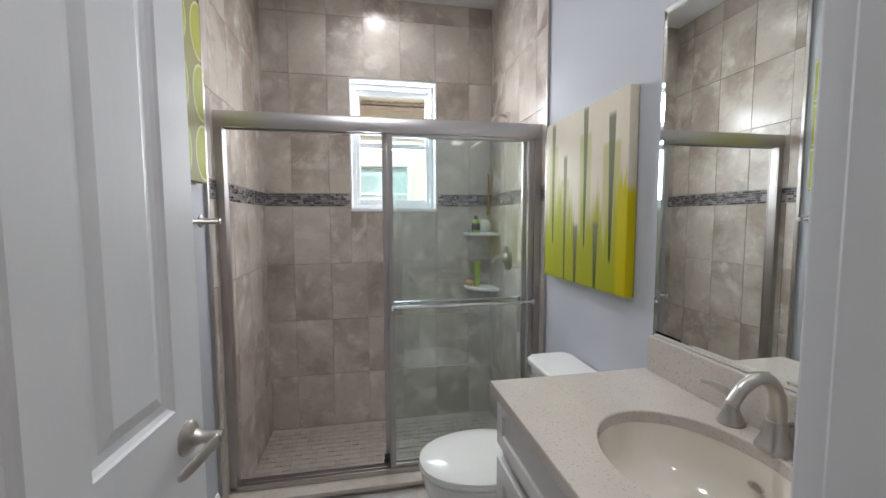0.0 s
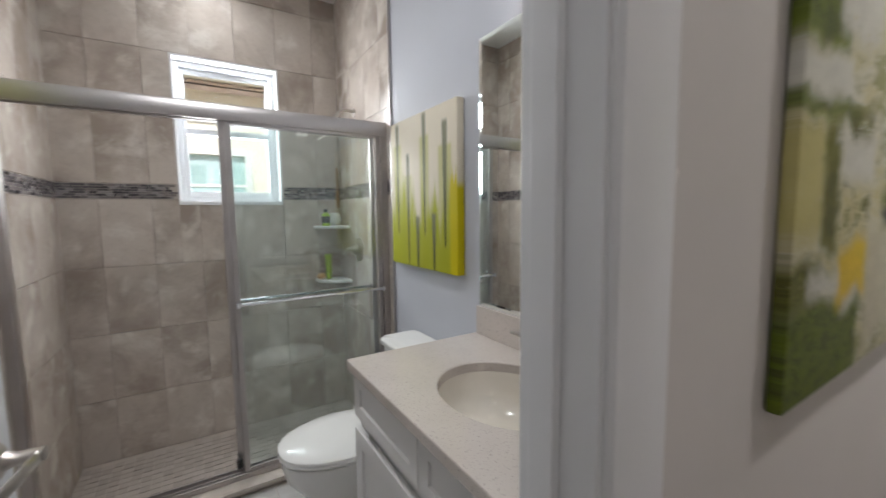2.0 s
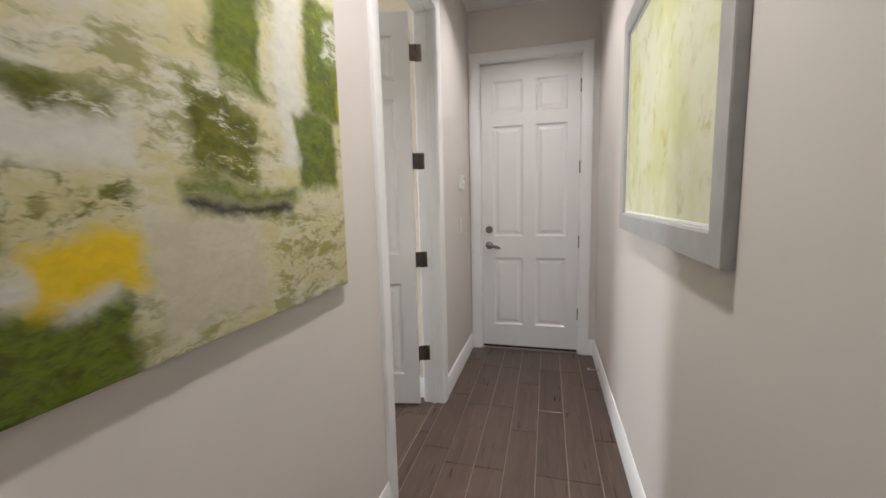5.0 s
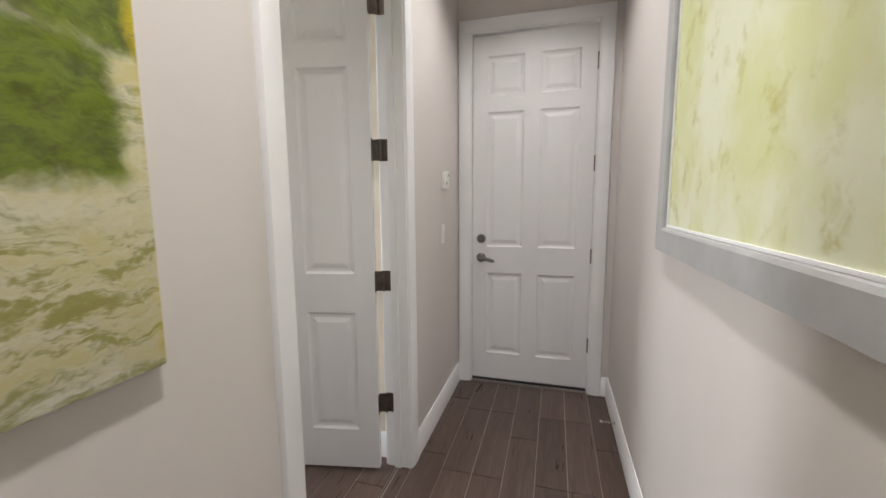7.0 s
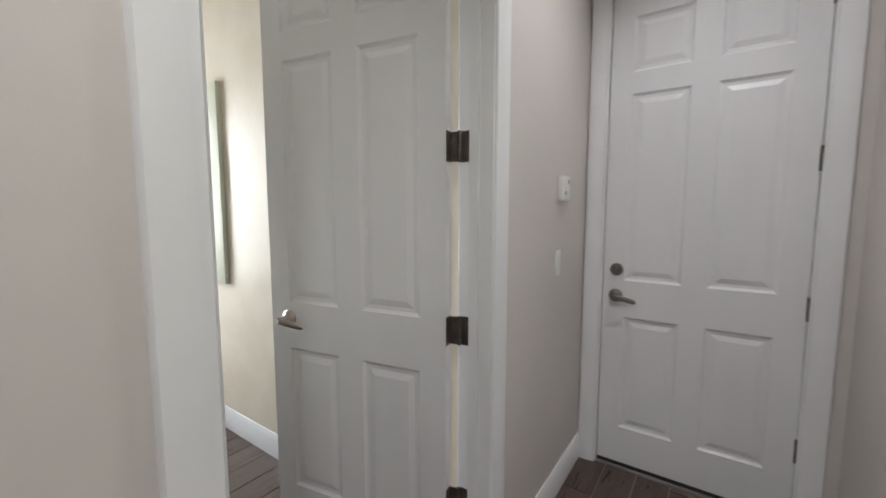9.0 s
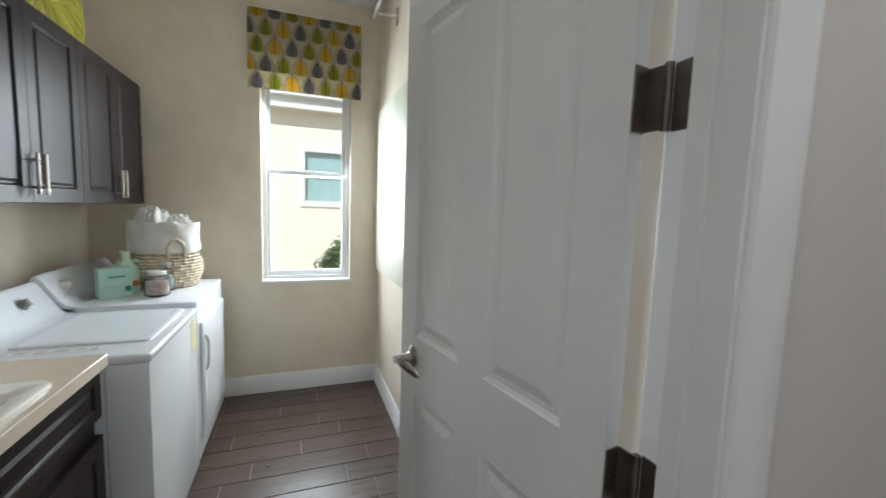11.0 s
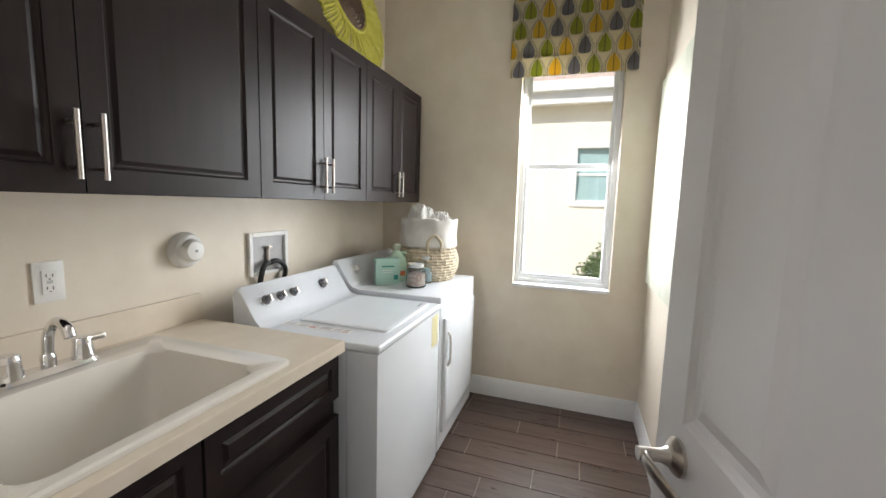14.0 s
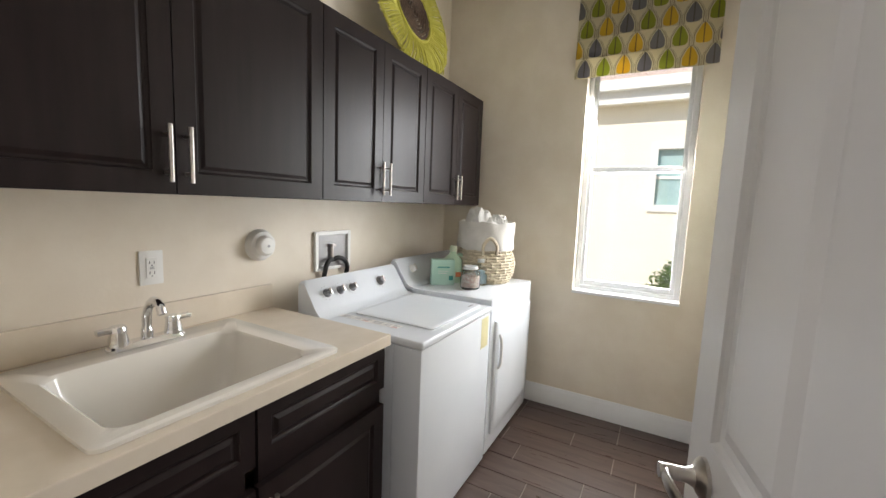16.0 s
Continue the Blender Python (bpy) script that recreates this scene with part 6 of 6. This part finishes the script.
def leaf_cloth():
    """Cream cloth printed with rows of upright leaves in grey, green and yellow on crossing stems."""
    m, t, p = graph("leaf_cloth")
    s = node(t, "ShaderNodeSeparateXYZ", node(t, "ShaderNodeTexCoord").outputs["Object"])
    W, H = 0.112, 0.1185
    v = calc(t, "DIVIDE", s.outputs[2], H)
    row = calc(t, "FLOOR", v)
    fv = calc(t, "FRACT", v)
    odd = calc(t, "FLOORED_MODULO", row, 2.0)
    u = calc(t, "ADD", calc(t, "DIVIDE", s.outputs[0], W), calc(t, "MULTIPLY", odd, 0.5))
    col_i = calc(t, "FLOOR", u)
    fu = calc(t, "ABSOLUTE", calc(t, "SUBTRACT", calc(t, "FRACT", u), 0.5))
    kind = calc(t, "FLOORED_MODULO", calc(t, "ADD", col_i, calc(t, "MULTIPLY", row, 2.0)), 3.0)
    rise = calc(t, "DIVIDE", calc(t, "SUBTRACT", fv, 0.02), 0.92)
    crown = calc(t, "POWER", calc(t, "MINIMUM", calc(t, "MAXIMUM", calc(t, "MULTIPLY", calc(t, "SUBTRACT", 1.0, rise), 1.75), 0.0), 1.0), 0.62)
    foot = calc(t, "POWER", calc(t, "MAXIMUM", calc(t, "MINIMUM", calc(t, "MULTIPLY", rise, 9.0), 1.0), 0.0), 0.25)
    half = calc(t, "MULTIPLY", calc(t, "MULTIPLY", crown, foot), 0.335)
    leaf = calc(t, "LESS_THAN", fu, half)
    vein = calc(t, "MULTIPLY", calc(t, "LESS_THAN", fu, 0.03), band(t, fv, 0.02, 0.98, 0.01))
    stem = band(t, calc(t, "SUBTRACT", fu, calc(t, "MULTIPLY", crown, 0.335)), 0.05, 0.09, 0.010)
    stem = calc(t, "ADD", stem, band(t, calc(t, "SUBTRACT", fu, calc(t, "MULTIPLY", crown, 0.335)), 0.13, 0.15, 0.010))
    cloth = noise_of(t, node(t, "ShaderNodeTexCoord").outputs["Object"], 300, 2)
    col = mixc(t, cloth, (0.62, 0.55, 0.37), (0.70, 0.63, 0.45))
    col = mixc(t, calc(t, "MULTIPLY", stem, 0.8), col, (0.14, 0.11, 0.07))
    tone = mixc(t, calc(t, "GREATER_THAN", kind, 0.5), (0.19, 0.18, 0.19), (0.30, 0.33, 0.035))
    tone = mixc(t, calc(t, "GREATER_THAN", kind, 1.5), tone, (0.66, 0.43, 0.04))
    col = mixc(t, leaf, col, tone)
    col = mixc(t, calc(t, "MULTIPLY", vein, 0.7), col, (0.09, 0.07, 0.05))
    t.links.new(col, p.inputs["Base Color"])
    p.inputs["Roughness"].default_value = 0.9
    t.links.new(node(t, "ShaderNodeBump", 0.3, 0.002, None, cloth).outputs[0], p.inputs["Normal"])
    tr_ = node(t, "ShaderNodeBsdfTranslucent", col)
    mx = node(t, "ShaderNodeMixShader", 0.1, p.outputs[0], tr_.outputs[0])
    t.links.new(mx.outputs[0], t.nodes["Material Output"].inputs[0])
    return m


va = thing("window_valance", (2.437, REAR, 2.19), 0, "folded roman valance in leaf-print fabric over the window", "valance")
cloth_m = leaf_cloth()
VWD = 0.755
FOLDS = (0.0, 0.118, 0.236, 0.354, 0.535)
for k in range(4):
    z0, z1 = FOLDS[k], FOLDS[k + 1] + (0.012 if k < 3 else 0.0)
    bm = bmesh.new()
    n = 24
    prof = [(0.052 + 0.006 * (3 - k), z0), (0.058 + 0.006 * (3 - k), z0 + 0.012), (0.05 + 0.006 * (3 - k), z0 + 0.06), (0.042 + 0.006 * (3 - k), z1)]
    rings = []
    for i in range(n + 1):
        x = VWD * i / n
        w_ = 0.004 * noise.noise(Vector((x * 6, k * 3.1, 0)))
        rings.append([Vector((x, -y + w_, z + 0.003 * noise.noise(Vector((x * 4, k, 2))))) for y, z in prof])
    loft(bm, rings, False, False)
    bmesh.ops.solidify(bm, geom=bm.faces[:], thickness=0.003)
    part("fabric_fold", bm, cloth_m, va, "", True)
part("headboard", boxes(((0.004, -0.034, 0.52), (VWD - 0.004, -0.001, 0.545)), bevel=0.002), M["trim_paint"], va)

# hanging rail bracket on the laundry wall
hr = thing("hanging_rail", (LAU_R, 2.66, 2.61), 0, "satin metal hanging rail on a wall bracket", "rail")
bm = bmesh.new()
box(bm, (-0.012, -0.02, -0.05), (0, 0.02, 0.05), 0.004)
tube(bm, [(-0.01, 0, 0.0), (-0.14, 0, 0.0)], 0.009, 10)
part("bracket", bm, M["nickel"], hr, "", True)
part("rod", tube(bmesh.new(), [(-0.14, -0.62, 0.0), (-0.14, 0.06, 0.0)], 0.0125, 14), M["nickel"], hr, "", True)

# ---- outside ----
# ground tone is invented: kept pale to throw light up under the eaves
M["bounce_ground"] = surface("bounce_ground", (0.42, 0.39, 0.33), (0.54, 0.50, 0.43), 3, 0.95, bump=0.8, bump_scale=30)
M["house_paint"] = surface("house_paint", (0.87, 0.80, 0.66), (0.90, 0.84, 0.71), 1.5, 0.9, bump=0.5, bump_scale=50)
M["fascia"] = surface("fascia", (0.78, 0.77, 0.74), (0.83, 0.82, 0.79), 3, 0.6)
M["roof_tile"] = surface("roof_tile", (0.56, 0.42, 0.35), (0.72, 0.60, 0.53), 5, 0.8, bump=0.4, bump_scale=40)
M["far_glass"] = surface("far_glass", (0.34, 0.5, 0.5), (0.42, 0.58, 0.58), 1, 0.1)
M["leaf_green"] = surface("leaf_green", (0.12, 0.21, 0.035), (0.24, 0.37, 0.09), 12, 0.6)
structure("ground", boxes(((-60, REAR + 0.16, -0.4), (60, 80, -0.15))), M["bounce_ground"], "ground between the houses, made pale to bounce light up", "ground")
HYW = 7.1
house = thing("neighbour_house", (2.0, HYW, -0.15), 0, "cream stucco neighbouring house with a barrel tile roof", "house")
NW = [(2.86, 3.50, 1.49, 2.29), (0.21, 1.10, 1.35, 2.25)]
world_part("wall", wall_with_holes(-9, 13, HYW, HYW + 0.2, -0.15, 2.94, [NW[1], NW[0]]), M["house_paint"], house)
world_part("upper_wall", boxes(((-9, HYW + 0.001, 2.9405), (1.7, HYW + 0.199, 3.24))), M["house_paint"], house)
world_part("interior_wall", boxes(((-9, HYW + 1.2, -0.15), (13, HYW + 1.3, 2.94))), M["frame_grey"], house)
world_part("soffit", boxes(((1.7, HYW - 0.2, 2.94), (13.4, HYW + 0.2, 2.98))), M["house_paint"], house)
world_part("soffit", boxes(((-9.4, HYW - 0.5, 3.24), (1.7, HYW + 0.2, 3.28))), M["house_paint"], house)
world_part("fascia", boxes(((1.7, HYW - 0.24, 2.92), (13.4, HYW - 0.2, 3.13)), ((1.7, HYW - 0.34, 3.09), (13.4, HYW - 0.2, 3.24)), bevel=0.004), M["fascia"], house)
world_part("fascia", boxes(((-9.4, HYW - 0.54, 3.22), (1.7, HYW - 0.5, 3.42)), ((-9.4, HYW - 0.62, 3.39), (1.7, HYW - 0.5, 3.56)), bevel=0.004), M["fascia"], house)
bm = bmesh.new()
for k in range(90):
    x = -1.2 + k * 0.11
    for c in range(4):
        ya, za = HYW - 0.3 + 0.36 * c, 3.17 + 0.13 * c
        arcpts = [(x + 0.056 * math.cos(radians(a)), 0.05 * math.sin(radians(a))) for a in range(0, 181, 30)]
        loft(bm, [[Vector((px, ya, za + pz + 0.012)) for px, pz in arcpts], [Vector((px, ya + 0.42, za + 0.13 + pz)) for px, pz in arcpts]])
ob = world_part("roof_tiles", bm, M["roof_tile"], house, "rows of weathered terracotta barrel tiles", True)
ob["kind"] = "stuff"
bm = bmesh.new()
loft(bm, [[Vector((x, HYW - 0.28, 3.168)), Vector((x, HYW + 4.5, 4.89)), Vector((x, HYW + 4.5, 4.8)), Vector((x, HYW - 0.28, 3.1))] for x in (-9.4, 13.4)])
world_part("roof", bm, M["roof_tile"], house)
for x0, x1, z0, z1 in NW:
    wf = world_part("window_frame", boxes(((x0 - 0.09, HYW - 0.03, z1), (x1 + 0.09, HYW + 0.02, z1 + 0.1)), ((x0 - 0.09, HYW - 0.03, z0 - 0.1), (x1 + 0.09, HYW + 0.02, z0)), ((x0 - 0.09, HYW - 0.03, z0), (x0, HYW + 0.02, z1)), ((x1, HYW - 0.03, z0), (x1 + 0.09, HYW + 0.02, z1)), bevel=0.004), M["fascia"], house)
    world_part("window_pane", boxes(((x0, HYW + 0.06, z0), (x1, HYW + 0.075, z1))), M["far_glass"], house, "blue-green window glass")
    world_part("window_bar", boxes(((x0, HYW + 0.04, (z0 + z1) / 2 - 0.02), (x1, HYW + 0.06, (z0 + z1) / 2 + 0.02))), M["fascia"], house)

bush = thing("garden_bush", (3.28, 5.0, -0.15), 0, "leafy green garden bush outside the laundry window", "bush")
bm = bmesh.new()
rnd = random.Random(4)
for _ in range(9):
    a, l = rnd.uniform(0, 6.28), rnd.uniform(0.5, 0.85)
    tube(bm, [(0, 0, -0.03), (0.1 * math.cos(a), 0.1 * math.sin(a), l * 0.5), (0.28 * math.cos(a), 0.28 * math.sin(a), l)], [0.018, 0.012, 0.004], 5)
part("stems", bm, M["brush_wood"], bush)
verts, faces = [], []
for _ in range(6500):
    d = Vector((rnd.gauss(0, 1), rnd.gauss(0, 1), rnd.gauss(0, 1))).normalized()
    k = rnd.uniform(0.62, 1.0) * (1 + 0.25 * noise.noise(d * 2.3))
    c = Vector((0.36 * d.x * k, 0.34 * d.y * k, 0.62 + 0.52 * d.z * k))
    r = Euler((rnd.uniform(-1, 1), rnd.uniform(-1, 1), rnd.uniform(0, 6.28))).to_matrix()
    l, w_ = rnd.uniform(0.03, 0.055), rnd.uniform(0.012, 0.02)
    b = len(verts)
    verts += [c + r @ Vector(q) for q in ((0, 0, 0), (w_, l * 0.5, 0.006), (0, l, 0), (-w_, l * 0.5, 0.006))]
    faces.append((b, b + 1, b + 2, b + 3))
me = bpy.data.meshes.new("leaves")
me.from_pydata(verts, [], faces)
me.materials.append(M["leaf_green"])
lv = new("leaves", me)
lv.parent = bush
lv["kind"] = "stuff"

# ---- floor and wall pieces ----


def piece_mesh(name, w, d, h, bevel, material):
    """A tile w by d and h thick, its upper edges eased."""
    bm = bmesh.new()
    b = bevel
    loft(bm, [[Vector((x, y, z)) for x, y in ((i, i), (w - i, i), (w - i, d - i), (i, d - i))] for i, z in ((0, 0), (0, h - b), (b, h))])
    return mesh_of(name, bm, material)


def lay(parent, mesh, name, m):
    ob = new(name, mesh)
    ob.parent = parent
    ob.matrix_basis = m
    return ob


PL, PW, GAP = 0.61, 0.1525, 0.004


def planks(parent, x0, x1, y0, y1, base_y, base_x, seed):
    """Plank tiles along x in rows of uneven stagger, cut at the walls."""
    rnd = random.Random(seed)
    cache = {}
    k = math.floor((y0 - base_y) / PW)
    while base_y + k * PW < y1 - 0.002:
        ya, yb = max(base_y + k * PW, y0), min(base_y + (k + 1) * PW, y1)
        x = x0 - rnd.choice((0.08, 0.2, 0.33, 0.45, 0.56))
        while x < x1:
            xa, xb = max(x, x0), min(x + PL, x1)
            if xb - xa > 0.02 and yb - ya > 0.01:
                key = (round(xb - xa, 3), round(yb - ya, 3))
                if key not in cache:
                    cache[key] = piece_mesh("plank", key[0] - GAP, key[1] - GAP, 0.006, 0.0015, M["plank_tile"])
                lay(parent, cache[key], "plank", Matrix.Translation((xa + GAP / 2, ya + GAP / 2, -0.0055 + rnd.uniform(-0.0003, 0.0003))))
            x += PL
        k += 1


planks(floor_hall, -1.6, HE + 0.1, HS, 0.48, 0.113, 0, 3)
planks(floor_laundry, LAU_L, LAU_R, 0.484, REAR, 0.495, 0, 8)

bt_mesh = piece_mesh("floor_tile", 0.30, 0.30, 0.006, 0.0015, M["bath_tile"])
for i in range(6):
    for j in range(6):
        x, y = BATH_L + 0.005 + i * 0.304, 0.49 + j * 0.304
        wx, wy = min(0.30, BATH_R - x), min(0.30, 2.234 - y)
        if wx > 0.03 and wy > 0.03:
            lay(floor_bath, bt_mesh if wx == 0.30 and wy == 0.30 else piece_mesh("floor_tile", wx, wy, 0.006, 0.0015, M["bath_tile"]), "floor_tile", Matrix.Translation((x, y, -0.0055)))

# shower floor chips, joined
bm = bmesh.new()
n = 0
for i in range(32):
    for j in range(16):
        x, y = BATH_L + 0.014 + i * 0.05, 2.398 + j * 0.05
        if x + 0.046 < SHOWER_R and y + 0.046 < REAR - 0.012:
            box(bm, (x, y, -0.122), (x + 0.046, y + 0.046, -0.1155 + 0.0006 * ((i * 7 + j * 3) % 4)))
ob = part("mosaic_chips", bm, M["floor_mosaic"], floor_shower)
ob["kind"] = "stuff"

# shower wall tiles: rows of upright tiles with a mosaic band
TW, TG = 0.2485, 0.002
ROWS_Z = [(-0.115, 0.265), (0.265, 0.663), (0.663, 1.061), (1.061, 1.459), (1.549, 1.947), (1.947, 2.345), (2.345, 2.743), (2.743, CEIL)]
BAND = (1.461, 1.547)


def tiled_wall(name, length, to_wall, hole, seed, label):
    """A tiled face in its own plane (x along, z up, y out), set on the wall by to_wall; hole: (x0, x1, z0, z1) left free."""
    rnd = random.Random(seed)
    backs = bmesh.new()
    LOW = -0.119
    cuts = [(0, length, LOW, CEIL)] if not hole else [(0, hole[0], LOW, CEIL), (hole[1], length, LOW, CEIL), (hole[0], hole[1], LOW, hole[2]), (hole[0], hole[1], hole[3], CEIL)]
    for a, b, za, zb in cuts:
        box(backs, (a, 0, za), (b, 0.006, zb))
    wl = structure(name, backs, M["grout"], label, "wall")
    wl.matrix_world = to_wall
    cache = {}
    for r, (za, zb) in enumerate(ROWS_Z):
        x = 0.172 - TW
        while x < length:
            a, b = max(x, 0), min(x + TW, length)
            pieces = [(a, b, za, zb)]
            if hole and a < hole[1] and b > hole[0] and za < hole[3] and zb > hole[2]:
                pieces = []
                if a < hole[0]:
                    pieces.append((a, hole[0], za, zb))
                if b > hole[1]:
                    pieces.append((hole[1], b, za, zb))
                la, lb = max(a, hole[0]), min(b, hole[1])
                if za < hole[2]:
                    pieces.append((la, lb, za, hole[2]))
                if zb > hole[3]:
                    pieces.append((la, lb, hole[3], zb))
            for pa, pb, pza, pzb in pieces:
                if pb - pa > 0.012 and pzb - pza > 0.012:
                    key = (round(pb - pa, 3), round(pzb - pza, 3))
                    if key not in cache:
                        cache[key] = piece_mesh("wall_tile", key[0] - TG, key[1] - TG, 0.009, 0.0015, M["shower_tile"])
                    lay(wl, cache[key], "wall_tile", pose(pb - TG / 2, 0.0035 + rnd.uniform(-0.0004, 0.0004), pza + TG / 2, 90, 0, 180))
            x += TW
    # mosaic chips of the band
    bm = bmesh.new()
    rows = 6
    ch = (BAND[1] - BAND[0]) / rows
    for r in range(rows):
        x = -rnd.uniform(0, 0.03)
        while x < length:
            w_ = rnd.choice((0.017, 0.017, 0.034, 0.034, 0.05))
            a, b = max(x, 0) + 0.0008, min(x + w_, length) - 0.0008
            za = BAND[0] + r * ch + 0.0008
            zb = za + ch - 0.0016
            if b - a > 0.004 and not (hole and b > hole[0] and a < hole[1] and zb > hole[2] and za < hole[3]):
                box(bm, (a, 0.006, za), (b, 0.0125 + rnd.uniform(-0.0006, 0.0012), zb))
            x += w_
    ob = part("mosaic_chips", bm, M["mosaic"], wl, "dark grey and taupe mosaic band")
    ob["kind"] = "stuff"
    return wl


# the tile's own top face looks out of the wall after the quarter turn
tiled_wall("wall_shower_back", SHOWER_R - BATH_L, Matrix.Translation((SHOWER_R, REAR, 0)) @ Matrix.Rotation(radians(180), 4, "Z"), (SHOWER_R - BW[1] - 0.006, SHOWER_R - BW[0] + 0.006, BW[2] - 0.008, BW[3] + 0.006), 5, "cloudy taupe tiled back wall of the shower with a mosaic band")
tiled_wall("wall_shower_left", REAR - TILE_Y, Matrix.Translation((BATH_L, REAR - 0.0, 0)) @ Matrix.Rotation(radians(-90), 4, "Z"), None, 6, "cloudy taupe tiled side wall of the shower")
tiled_wall("wall_shower_right", REAR - TILE_Y, Matrix.Translation((SHOWER_R + 0.0122, TILE_Y, 0)) @ Matrix.Rotation(radians(90), 4, "Z"), None, 7, "cloudy taupe tiled side wall of the shower with valve")
structure("trim_tile_edge", boxes(((BATH_L, TILE_Y - 0.02, 0.0), (BATH_L + 0.014, TILE_Y - 0.001, CEIL)), ((BATH_R - 0.012, TILE_Y - 0.012, 0.0), (BATH_R - 0.001, TILE_Y - 0.001, CEIL)), bevel=0.001), M["satin_metal"], "slim metal edge of the shower tile", "trim")
